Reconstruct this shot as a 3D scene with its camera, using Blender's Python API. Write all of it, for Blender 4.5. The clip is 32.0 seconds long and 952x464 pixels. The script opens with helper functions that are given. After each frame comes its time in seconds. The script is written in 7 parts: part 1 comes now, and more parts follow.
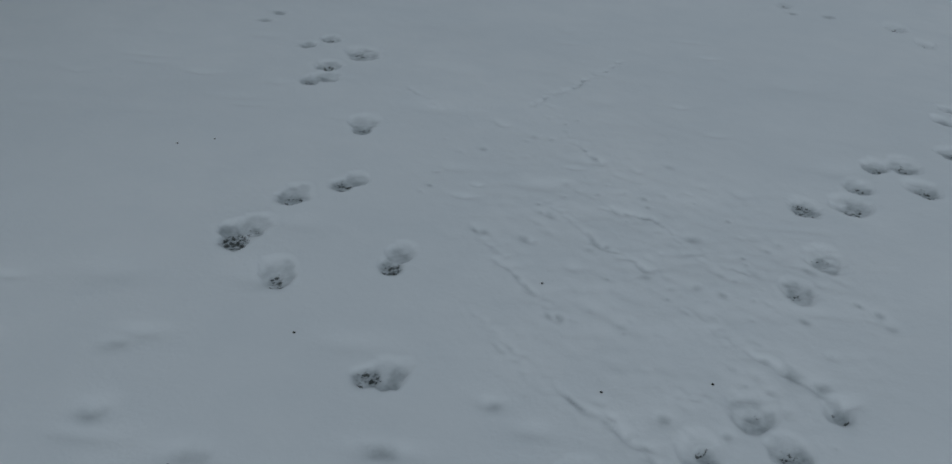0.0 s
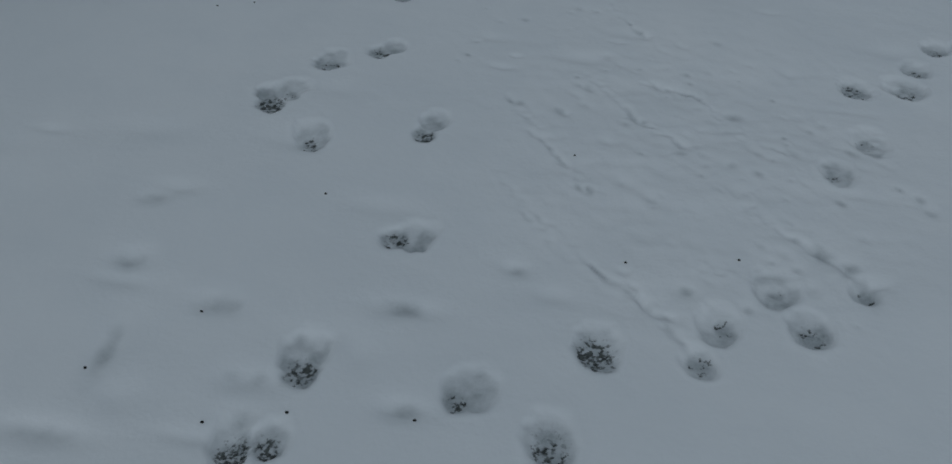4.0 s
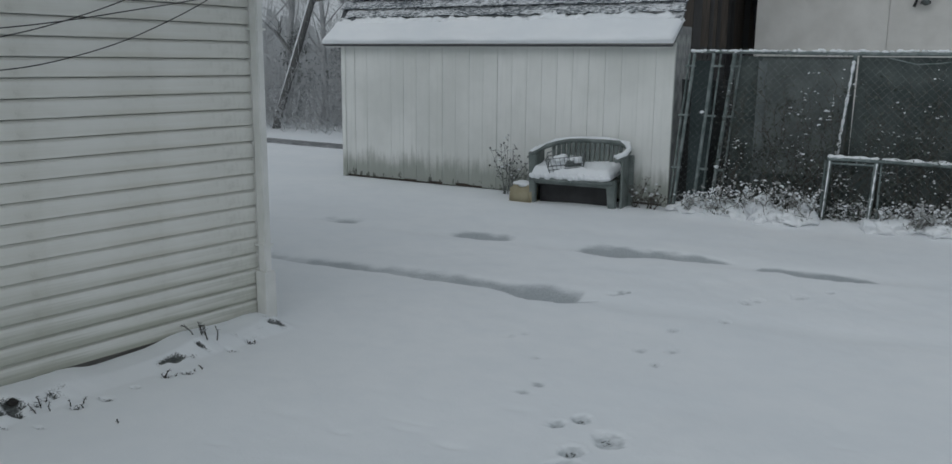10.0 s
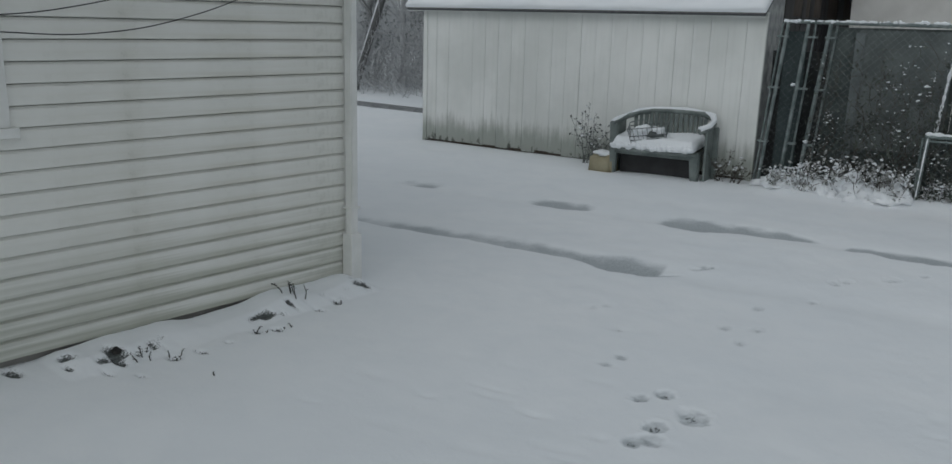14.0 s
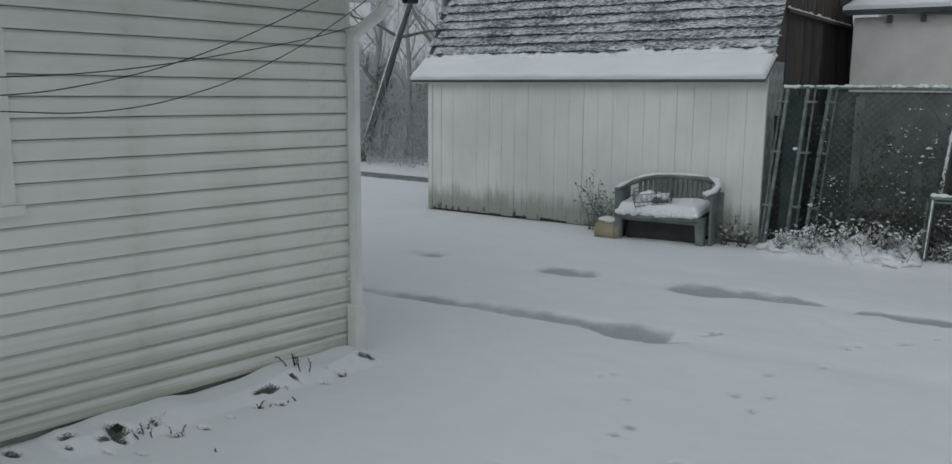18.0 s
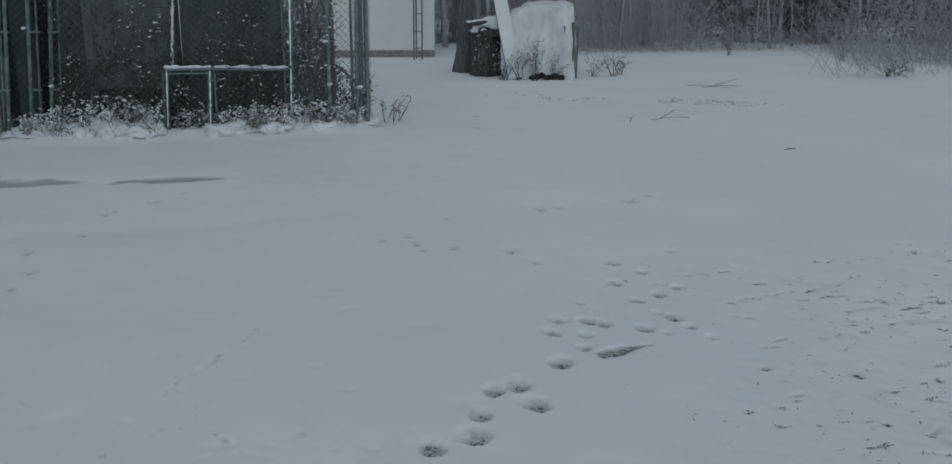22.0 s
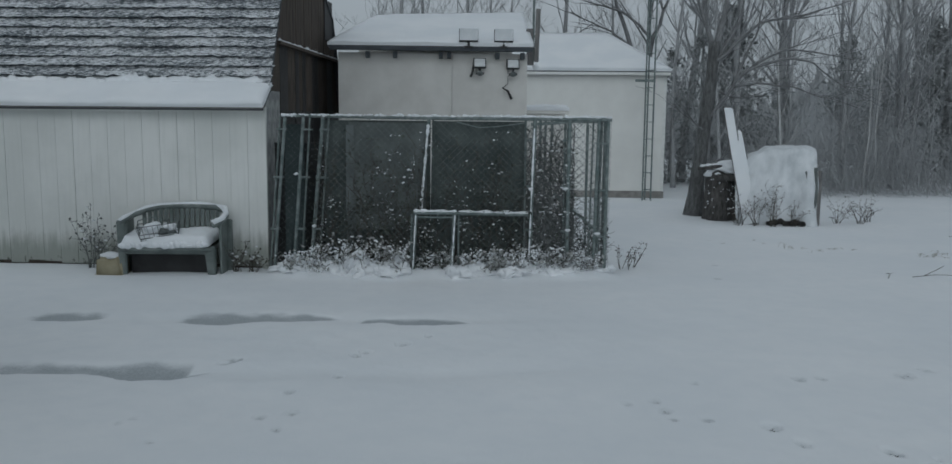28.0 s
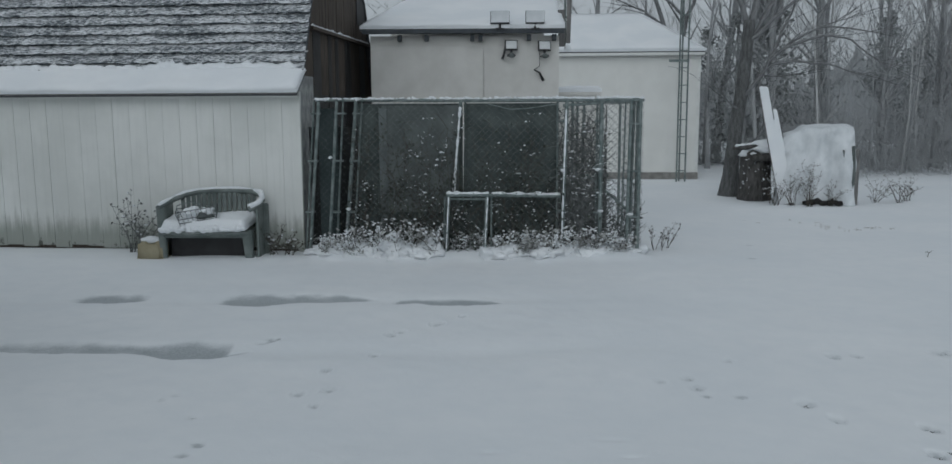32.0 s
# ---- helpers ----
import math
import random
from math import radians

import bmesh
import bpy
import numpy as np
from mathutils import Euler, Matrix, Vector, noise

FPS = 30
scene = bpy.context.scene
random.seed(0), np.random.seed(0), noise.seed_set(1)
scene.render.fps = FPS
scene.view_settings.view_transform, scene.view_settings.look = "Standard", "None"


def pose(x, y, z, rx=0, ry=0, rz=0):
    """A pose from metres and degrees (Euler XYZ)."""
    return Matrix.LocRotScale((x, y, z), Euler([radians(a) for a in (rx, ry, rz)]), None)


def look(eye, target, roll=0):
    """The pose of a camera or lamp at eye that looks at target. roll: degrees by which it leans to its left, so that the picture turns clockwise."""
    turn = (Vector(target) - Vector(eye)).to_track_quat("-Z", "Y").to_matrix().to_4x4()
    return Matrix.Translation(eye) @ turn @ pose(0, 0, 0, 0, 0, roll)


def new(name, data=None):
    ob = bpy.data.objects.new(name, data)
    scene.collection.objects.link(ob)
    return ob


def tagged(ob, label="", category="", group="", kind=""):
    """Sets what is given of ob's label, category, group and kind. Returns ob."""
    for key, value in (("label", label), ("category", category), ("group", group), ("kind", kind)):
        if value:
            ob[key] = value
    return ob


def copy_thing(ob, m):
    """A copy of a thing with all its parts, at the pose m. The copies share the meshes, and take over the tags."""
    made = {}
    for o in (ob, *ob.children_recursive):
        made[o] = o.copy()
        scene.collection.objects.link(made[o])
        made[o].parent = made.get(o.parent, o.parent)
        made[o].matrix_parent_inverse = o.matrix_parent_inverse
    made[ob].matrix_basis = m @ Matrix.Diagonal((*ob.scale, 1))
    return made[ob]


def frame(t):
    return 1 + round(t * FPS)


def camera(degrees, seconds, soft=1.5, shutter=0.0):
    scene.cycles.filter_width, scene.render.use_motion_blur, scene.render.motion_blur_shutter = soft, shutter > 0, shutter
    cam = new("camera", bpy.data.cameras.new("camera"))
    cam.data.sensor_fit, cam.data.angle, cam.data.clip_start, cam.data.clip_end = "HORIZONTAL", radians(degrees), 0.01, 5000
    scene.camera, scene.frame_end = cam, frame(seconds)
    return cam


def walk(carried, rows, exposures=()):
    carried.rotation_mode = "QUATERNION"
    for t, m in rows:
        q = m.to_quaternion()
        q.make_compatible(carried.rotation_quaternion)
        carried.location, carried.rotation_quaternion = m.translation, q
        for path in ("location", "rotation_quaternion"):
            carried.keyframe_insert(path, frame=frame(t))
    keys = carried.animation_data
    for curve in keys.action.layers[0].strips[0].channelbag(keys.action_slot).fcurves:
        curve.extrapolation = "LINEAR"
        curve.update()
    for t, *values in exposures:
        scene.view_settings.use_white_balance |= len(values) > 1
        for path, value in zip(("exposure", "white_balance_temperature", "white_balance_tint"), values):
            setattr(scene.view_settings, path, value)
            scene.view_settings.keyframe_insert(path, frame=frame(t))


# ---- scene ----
cam = camera(58.20, 32.0)
PATH = [
    (0, (-0.154, -0.087, 1.440), (-0.2118, 1.6159, 0.3931), 3.71),
    (0.5, (-0.159, -0.095, 1.416), (-0.3069, 1.5563, 0.2979), 3.31),
    (1, (-0.178, -0.093, 1.405), (-0.3518, 1.5080, 0.2182), 4.16),
    (1.5, (-0.177, -0.098, 1.404), (-0.3615, 1.4682, 0.1739), 4.75),
    (2, (-0.178, -0.115, 1.385), (-0.3651, 1.4338, 0.1331), 5.49),
    (2.5, (-0.151, -0.116, 1.387), (-0.3304, 1.4295, 0.1312), 5.65),
    (3, (-0.112, -0.123, 1.382), (-0.2798, 1.4031, 0.0995), 4.31),
    (3.5, (-0.093, -0.123, 1.381), (-0.2460, 1.3921, 0.0840), 4.13),
    (5.5, (-0.108, -0.050, 1.580), (-0.2671, 1.7527, 0.7293), 0.26),
    (6, (-0.143, -0.044, 1.628), (-0.3176, 1.8393, 0.9770), -0.72),
    (6.5, (-0.141, -0.059, 1.665), (-0.3435, 1.8381, 1.0646), -0.81),
    (7, (-0.157, -0.090, 1.665), (-0.5391, 1.7758, 1.0541), -2.32),
    (7.5, (-0.179, -0.109, 1.707), (-0.7822, 1.7256, 1.1862), -3.93),
    (8, (-0.195, -0.078, 1.731), (-0.9704, 1.7286, 1.3655), -3.17),
    (8.5, (-0.176, -0.001, 1.725), (-0.9511, 1.8012, 1.3345), -1.45),
    (9, (-0.042, 0.099, 1.733), (-0.8176, 1.9010, 1.3435), -0.67),
    (9.5, (0.078, 0.170, 1.728), (-0.7061, 1.9687, 1.3431), -0.13),
    (10, (0.066, 0.153, 1.729), (-0.7358, 1.9419, 1.3348), 0.59),
    (10.5, (0.034, 0.147, 1.727), (-0.8174, 1.9121, 1.3267), 0.80),
    (11, (0.038, 0.150, 1.731), (-0.8254, 1.9038, 1.3070), 1.05),
    (11.5, (0.037, 0.145, 1.736), (-0.8617, 1.8768, 1.2977), 0.76),
    (12, (0.033, 0.133, 1.742), (-0.8771, 1.8570, 1.2955), 0.76),
    (12.5, (0.016, 0.122, 1.737), (-0.9172, 1.8288, 1.2730), 0.83),
    (13, (-0.005, 0.099, 1.732), (-0.9359, 1.8030, 1.2517), 1.32),
    (13.5, (-0.017, 0.080, 1.739), (-0.9510, 1.7805, 1.2549), 1.68),
    (14, (-0.023, 0.100, 1.752), (-0.9593, 1.8021, 1.2756), 1.55),
    (14.5, (-0.025, 0.103, 1.773), (-0.9772, 1.8277, 1.4302), 1.18),
    (16.5, (-0.009, 0.157, 1.788), (-0.9818, 1.8885, 1.5496), 0.36),
    (17, (-0.011, 0.163, 1.781), (-0.9832, 1.8892, 1.5091), 0.41),
    (17.5, (-0.011, 0.143, 1.774), (-0.9817, 1.8676, 1.4833), 0.34),
    (18, (-0.007, 0.125, 1.758), (-0.9784, 1.8441, 1.4363), 0.50),
    (18.5, (-0.012, 0.121, 1.740), (-0.9779, 1.8352, 1.3806), 0.93),
    (19, (-0.008, 0.119, 1.709), (-0.9574, 1.8239, 1.2712), 0.92),
    (19.5, (-0.051, 0.053, 1.630), (-0.7441, 1.8303, 1.0285), 0.95),
    (20, (-0.067, -0.036, 1.580), (-0.5212, 1.7633, 0.8340), -0.33),
    (20.5, (0.097, -0.095, 1.611), (-0.0999, 1.7336, 0.8248), -1.07),
    (21, (0.244, -0.112, 1.596), (0.5200, 1.7497, 0.9177), 0.67),
    (21.5, (0.247, -0.111, 1.608), (0.8110, 1.7147, 1.0189), 0.48),
    (22, (0.216, -0.127, 1.623), (0.7885, 1.7100, 1.0772), 0.65),
    (22.5, (0.189, -0.123, 1.656), (0.7082, 1.7683, 1.2614), 0.60),
    (23, (0.255, -0.125, 1.635), (0.7563, 1.7702, 1.2398), 0.66),
    (23.5, (0.337, -0.142, 1.617), (0.9307, 1.6991, 1.1107), -0.67),
    (24, (0.346, -0.167, 1.606), (1.0952, 1.5565, 0.9226), -1.01),
    (24.5, (0.375, -0.155, 1.608), (1.2289, 1.4821, 0.8406), -1.56),
    (26.5, (0.042, -0.053, 1.680), (0.4033, 1.8249, 1.0959), -1.64),
    (27, (-0.090, 0.047, 1.715), (0.1580, 1.9645, 1.2046), -0.14),
    (27.5, (-0.074, 0.038, 1.748), (0.0456, 2.0015, 1.3891), 0.08),
    (28, (0.001, 0.068, 1.773), (0.0982, 2.0493, 1.5219), 0.52),
    (28.5, (0.012, 0.059, 1.772), (0.0948, 2.0426, 1.5308), 0.61),
    (29, (0.021, 0.053, 1.764), (0.0866, 2.0367, 1.5192), 0.50),
    (29.5, (0.029, 0.037, 1.762), (0.0800, 2.0214, 1.5140), 0.26),
    (30, (0.030, 0.023, 1.752), (0.0751, 2.0062, 1.5001), -0.13),
    (30.5, (0.020, 0.010, 1.753), (0.0512, 1.9935, 1.5009), -0.20),
    (31, (0.011, 0.009, 1.751), (0.0321, 1.9925, 1.4917), -0.15),
    (31.5, (0.010, 0.002, 1.746), (0.0294, 1.9833, 1.4773), -0.21),
    (32, (0.010, 0.010, 1.749), (0.0283, 1.9889, 1.4616), -0.28),
]
EXPOSURES = [(0, -0.83, 5750, 4), (1, -0.92, 5700, 4), (3.5, -0.94, 5700, 4), (6, -0.71, 5700, 4), (7.5, -0.5, 5850, 6), (9, -0.3, 6050, 7), (19, -0.28, 6200, 7), (20, -0.40, 6050, 6), (21, -0.62, 5850, 5), (23, -0.62, 5800, 4), (24.5, -0.70, 5750, 4),
             (27, -0.66, 5800, 4), (28.3, -0.46, 5900, 5), (32, -0.32, 6000, 6)]
walk(cam, [(t, look(eye, target, roll)) for t, eye, target, roll in PATH], EXPOSURES)

# ---- light ----
world = bpy.data.worlds.new("overcast_sky")
scene.world = world
world.use_nodes = True
wn, wl = world.node_tree.nodes, world.node_tree.links
wn.clear()
sky = wn.new("ShaderNodeTexSky")
sky.sky_type, sky.sun_disc = "NISHITA", False
sky.sun_elevation, sky.sun_rotation = radians(32), radians(190)
sky.dust_density = 4.0
grey = wn.new("ShaderNodeHueSaturation")
grey.inputs["Saturation"].default_value = 0.12
even = wn.new("ShaderNodeMix")
even.data_type = "RGBA"
even.inputs["Factor"].default_value = 0.7
even.inputs["B"].default_value = (4.7, 4.95, 5.15, 1)
back = wn.new("ShaderNodeBackground")
back.inputs["Strength"].default_value = 0.10
outw = wn.new("ShaderNodeOutputWorld")
wl.new(sky.outputs[0], grey.inputs["Color"])
wl.new(grey.outputs[0], even.inputs["A"])
wl.new(even.outputs["Result"], back.inputs["Color"])
wl.new(back.outputs[0], outw.inputs["Surface"])
sun = new("sun", bpy.data.lights.new("sun", "SUN"))
sun.data.energy, sun.data.angle, sun.data.color = 0.42, radians(110), (1.0, 0.98, 0.95)
sun.matrix_world = look((-3, -10, 13), (0, 4, 0))


# ---- materials ----
def material(name, base, rough=0.8, metal=0.0):
    m = bpy.data.materials.new(name)
    m.use_nodes = True
    nt = m.node_tree
    b = nt.nodes["Principled BSDF"]
    b.inputs["Base Color"].default_value = (*base, 1)
    b.inputs["Roughness"].default_value = rough
    b.inputs["Metallic"].default_value = metal
    return m, nt, b


def coords(nt, scale=(1, 1, 1), source="Object"):
    tc, mp = nt.nodes.new("ShaderNodeTexCoord"), nt.nodes.new("ShaderNodeMapping")
    mp.inputs["Scale"].default_value = scale
    nt.links.new(tc.outputs[source], mp.inputs["Vector"])
    return mp.outputs["Vector"]


def grain(nt, vec, scale, detail=4.0, rough=0.55):
    n = nt.nodes.new("ShaderNodeTexNoise")
    n.inputs["Scale"].default_value, n.inputs["Detail"].default_value = scale, detail
    n.inputs["Roughness"].default_value = rough
    nt.links.new(vec, n.inputs["Vector"])
    return n.outputs["Fac"]


def span(nt, value, a, b, low=0.0, high=1.0):
    r = nt.nodes.new("ShaderNodeMapRange")
    r.interpolation_type = "SMOOTHSTEP"
    for key, v in (("From Min", a), ("From Max", b), ("To Min", low), ("To Max", high)):
        r.inputs[key].default_value = v
    nt.links.new(value, r.inputs["Value"])
    return r.outputs["Result"]


def blend(nt, fac, a, b):
    m = nt.nodes.new("ShaderNodeMix")
    m.data_type = "RGBA"
    for key, v in (("Factor", fac), ("A", a), ("B", b)):
        if isinstance(v, tuple):
            m.inputs[key].default_value = (*v, 1)
        elif isinstance(v, float):
            m.inputs[key].default_value = v
        else:
            nt.links.new(v, m.inputs[key])
    return m.outputs["Result"]


def times(nt, a, b, op="MULTIPLY"):
    m = nt.nodes.new("ShaderNodeMath")
    m.operation = op
    for k, v in enumerate((a, b)):
        if isinstance(v, float):
            m.inputs[k].default_value = v
        else:
            nt.links.new(v, m.inputs[k])
    return m.outputs[0]


def relief(nt, bsdf, height, strength, distance):
    bp = nt.nodes.new("ShaderNodeBump")
    bp.inputs["Strength"].default_value, bp.inputs["Distance"].default_value = strength, distance
    nt.links.new(height, bp.inputs["Height"])
    nt.links.new(bp.outputs["Normal"], bsdf.inputs["Normal"])


def piece_random(nt):
    return nt.nodes.new("ShaderNodeObjectInfo").outputs["Random"]


def wood_like(name, dark, light, rough, stretch, scale, bump=0.3):
    """Painted or weathered stuff: grain drawn out along one axis, tone by piece, blotches."""
    m, nt, b = material(name, light, rough)
    v = coords(nt, stretch)
    fine = grain(nt, v, scale, 6)
    coarse = grain(nt, coords(nt), 1.7, 3)
    col = blend(nt, span(nt, fine, 0.3, 0.7), dark, light)
    both = tuple((p + q) / 2 for p, q in zip(dark, light))
    col = blend(nt, span(nt, coarse, 0.35, 0.75, 0.0, 0.5), col, both)
    col = blend(nt, times(nt, piece_random(nt), 0.35), col, dark)
    nt.links.new(col, b.inputs["Base Color"])
    relief(nt, b, fine, bump, 0.004)
    return m


def snow_material():
    m, nt, b = material("snow", (0.80, 0.82, 0.84), 0.7)
    w = coords(nt)
    big, fine = grain(nt, w, 1.3, 4), grain(nt, w, 45, 5, 0.65)
    col = blend(nt, span(nt, big, 0.35, 0.7), (0.77, 0.795, 0.82), (0.83, 0.845, 0.86))
    nt.links.new(col, b.inputs["Base Color"])
    relief(nt, b, fine, 0.35, 0.01)
    return m


def ground_material():
    """Snow cover; the two attributes hold the wet wheel ruts, with shade painted into hollows, and the bare spots in
    prints and scuffs.
    """
    m, nt, b = material("snow_ground", (0.8, 0.82, 0.84), 0.75)
    w = coords(nt)
    big, mid, fine = grain(nt, w, 0.5, 4), grain(nt, w, 5.0, 5), grain(nt, w, 60, 5, 0.65)
    col = blend(nt, span(nt, big, 0.3, 0.7), (0.775, 0.80, 0.825), (0.83, 0.845, 0.86))
    col = blend(nt, span(nt, mid, 0.35, 0.75, 0.0, 0.4), col, (0.74, 0.77, 0.80))
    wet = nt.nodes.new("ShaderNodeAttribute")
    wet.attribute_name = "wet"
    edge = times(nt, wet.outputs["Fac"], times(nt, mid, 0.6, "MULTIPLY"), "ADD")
    slush_shade = blend(nt, span(nt, fine, 0.3, 0.7), (0.28, 0.31, 0.33), (0.43, 0.46, 0.48))
    col = blend(nt, times(nt, span(nt, edge, 0.42, 1.05), 0.9), col, slush_shade)
    bare = nt.nodes.new("ShaderNodeAttribute")
    bare.attribute_name = "bare"
    spots = span(nt, grain(nt, w, 95, 2, 0.55), 0.32, 0.68)
    show = span(nt, times(nt, bare.outputs["Fac"], times(nt, spots, 0.5), "ADD"), 0.52, 0.98, 0.0, 0.97)
    soil = blend(nt, span(nt, fine, 0.35, 0.65), (0.018, 0.022, 0.021), (0.085, 0.095, 0.09))
    col = blend(nt, show, col, soil)
    nt.links.new(col, b.inputs["Base Color"])
    relief(nt, b, times(nt, times(nt, fine, 0.5), times(nt, mid, 2.5), "ADD"), 0.22, 0.012)
    return m


def siding_material():
    m, nt, b = material("white_vinyl", (0.78, 0.77, 0.70), 0.42)
    v, w = coords(nt, (1, 0.15, 6)), coords(nt)
    streak, blot, fine = grain(nt, v, 3, 5), grain(nt, w, 2.2, 5), grain(nt, w, 40, 4)
    col = blend(nt, span(nt, blot, 0.3, 0.75), (0.78, 0.78, 0.742), (0.70, 0.70, 0.655))
    film = times(nt, span(nt, grain(nt, coords(nt, (1, 0.5, 2.2)), 1.1, 5, 0.6), 0.44, 0.70), span(nt, streak, 0.30, 0.70))
    col = blend(nt, times(nt, film, 0.55), col, (0.50, 0.475, 0.385))
    sep = nt.nodes.new("ShaderNodeSeparateXYZ")
    nt.links.new(nt.nodes.new("ShaderNodeNewGeometry").outputs["Position"], sep.inputs[0])
    low = span(nt, sep.outputs["Z"], 0.75, 0.1)
    alga = times(nt, low, span(nt, streak, 0.33, 0.60))
    col = blend(nt, times(nt, alga, 0.75), col, (0.37, 0.385, 0.315))
    grime = times(nt, span(nt, grain(nt, w, 14, 6, 0.7), 0.52, 0.72), span(nt, blot, 0.45, 0.7))
    col = blend(nt, times(nt, grime, 0.35), col, (0.36, 0.36, 0.31))
    nt.links.new(col, b.inputs["Base Color"])
    relief(nt, b, fine, 0.08, 0.002)
    return m


def shed_paint():
    m, nt, b = material("white_shed_paint", (0.78, 0.79, 0.77), 0.6)
    geo = nt.nodes.new("ShaderNodeNewGeometry")
    def placed(scale):
        mp = nt.nodes.new("ShaderNodeMapping")
        mp.inputs["Scale"].default_value = scale
        nt.links.new(geo.outputs["Position"], mp.inputs["Vector"])
        return mp.outputs["Vector"]
    streak, blot = grain(nt, placed((14, 14, 0.9)), 1.6, 6), grain(nt, placed((1, 1, 1)), 1.3, 5)
    tide, speck = grain(nt, placed((2.2, 2.2, 0.05)), 1.0, 5, 0.65), grain(nt, placed((1, 1, 0.6)), 9, 6, 0.7)
    fine = grain(nt, placed((40, 40, 3)), 2.0, 5)
    col = blend(nt, span(nt, blot, 0.3, 0.7), (0.755, 0.762, 0.738), (0.63, 0.642, 0.615))
    col = blend(nt, span(nt, streak, 0.45, 0.75, 0.0, 0.30), col, (0.55, 0.57, 0.54))
    col = blend(nt, times(nt, piece_random(nt), 0.16), col, (0.62, 0.64, 0.62))
    sep = nt.nodes.new("ShaderNodeSeparateXYZ")
    nt.links.new(geo.outputs["Position"], sep.inputs[0])
    low = span(nt, sep.outputs["Z"], 0.75, 0.0)
    mix = times(nt, low, times(nt, times(nt, tide, 0.55), times(nt, streak, 0.75), "ADD"), "ADD")
    dirt = span(nt, times(nt, mix, times(nt, speck, 0.45), "ADD"), 1.12, 1.72)
    col = blend(nt, times(nt, dirt, 0.8), col, (0.24, 0.26, 0.225))
    rot = span(nt, times(nt, span(nt, sep.outputs["Z"], 0.45, 0.05), times(nt, speck, 2.0), "ADD"), 1.98, 2.12)
    col = blend(nt, times(nt, rot, 0.85), col, (0.06, 0.065, 0.055))
    nt.links.new(col, b.inputs["Base Color"])
    relief(nt, b, fine, 0.2, 0.003)
    return m


def bark(name, dark, light):
    m, nt, b = material(name, light, 0.9)
    v = coords(nt, (1, 1, 0.25))
    n, big = grain(nt, v, 22, 6, 0.7), grain(nt, coords(nt), 1.1, 3)
    col = blend(nt, span(nt, n, 0.3, 0.7), dark, light)
    col = blend(nt, span(nt, big, 0.4, 0.7, 0.0, 0.5), col, dark)
    nt.links.new(col, b.inputs["Base Color"])
    relief(nt, b, n, 0.8, 0.03)
    return m


def metal_material(name, dark, light, rough, metallic):
    m, nt, b = material(name, light, rough, metallic)
    n = grain(nt, coords(nt), 14, 5)
    nt.links.new(blend(nt, span(nt, n, 0.35, 0.7), dark, light), b.inputs["Base Color"])
    nt.links.new(span(nt, n, 0.3, 0.7, rough - 0.12, rough + 0.12), b.inputs["Roughness"])
    return m


def plain(name, dark, light, rough, scale=6.0, bump=0.15, metal=0.0):
    m, nt, b = material(name, light, rough, metal)
    n, fine = grain(nt, coords(nt), scale, 5), grain(nt, coords(nt), scale * 9, 4)
    col = blend(nt, span(nt, n, 0.3, 0.72), dark, light)
    nt.links.new(col, b.inputs["Base Color"])
    relief(nt, b, fine, bump, 0.004)
    return m


def snowy_shingle():
    """Asphalt shingle dusted with snow where the face looks up."""
    m, nt, b = material("snow_dusted_shingle", (0.1, 0.1, 0.11), 0.9)
    pos = nt.nodes.new("ShaderNodeNewGeometry")
    mp = nt.nodes.new("ShaderNodeMapping")
    mp.inputs["Scale"].default_value = (0.55, 2.0, 2.0)
    nt.links.new(pos.outputs["Position"], mp.inputs["Vector"])
    big, fine = grain(nt, mp.outputs["Vector"], 3.0, 6, 0.7), grain(nt, mp.outputs["Vector"], 30, 5, 0.7)
    sep = nt.nodes.new("ShaderNodeSeparateXYZ")
    nt.links.new(pos.outputs["Normal"], sep.inputs[0])
    up = span(nt, sep.outputs["Z"], 0.15, 0.35)
    cover = span(nt, times(nt, times(nt, big, 0.7), times(nt, fine, 1.3), "ADD"), 0.88, 1.12, 0.05, 0.90)
    bare = blend(nt, span(nt, fine, 0.3, 0.7), (0.04, 0.052, 0.062), (0.115, 0.135, 0.15))
    col = blend(nt, times(nt, up, cover), bare, (0.74, 0.76, 0.78))
    nt.links.new(col, b.inputs["Base Color"])
    relief(nt, b, times(nt, cover, fine, "ADD"), 0.4, 0.008)
    return m


SNOWY_SHINGLE = snowy_shingle()
SNOW = snow_material()
GROUND = ground_material()
VINYL = siding_material()
SHED_WHITE = shed_paint()
WHITE_TRIM = plain("white_aluminium", (0.66, 0.67, 0.64), (0.76, 0.76, 0.74), 0.4)
SHINGLE = wood_like("grey_shingle", (0.055, 0.06, 0.068), (0.12, 0.125, 0.13), 0.9, (3, 3, 1), 14)
BROWN_WOOD = wood_like("dark_brown_boards", (0.035, 0.028, 0.023), (0.12, 0.095, 0.076), 0.85, (8, 8, 0.6), 5, 0.5)
GREY_WOOD = wood_like("weathered_grey_wood", (0.10, 0.10, 0.10), (0.27, 0.26, 0.25), 0.85, (8, 8, 0.8), 5, 0.5)
SHACK_WHITE = plain("aged_white_panel", (0.60, 0.59, 0.56), (0.70, 0.69, 0.66), 0.65, 2.5, 0.2)
GARAGE_WHITE = plain("white_garage_siding", (0.70, 0.70, 0.67), (0.76, 0.76, 0.73), 0.6, 1.5, 0.15)
CONCRETE = plain("concrete", (0.20, 0.19, 0.18), (0.32, 0.31, 0.29), 0.9, 5, 0.4)
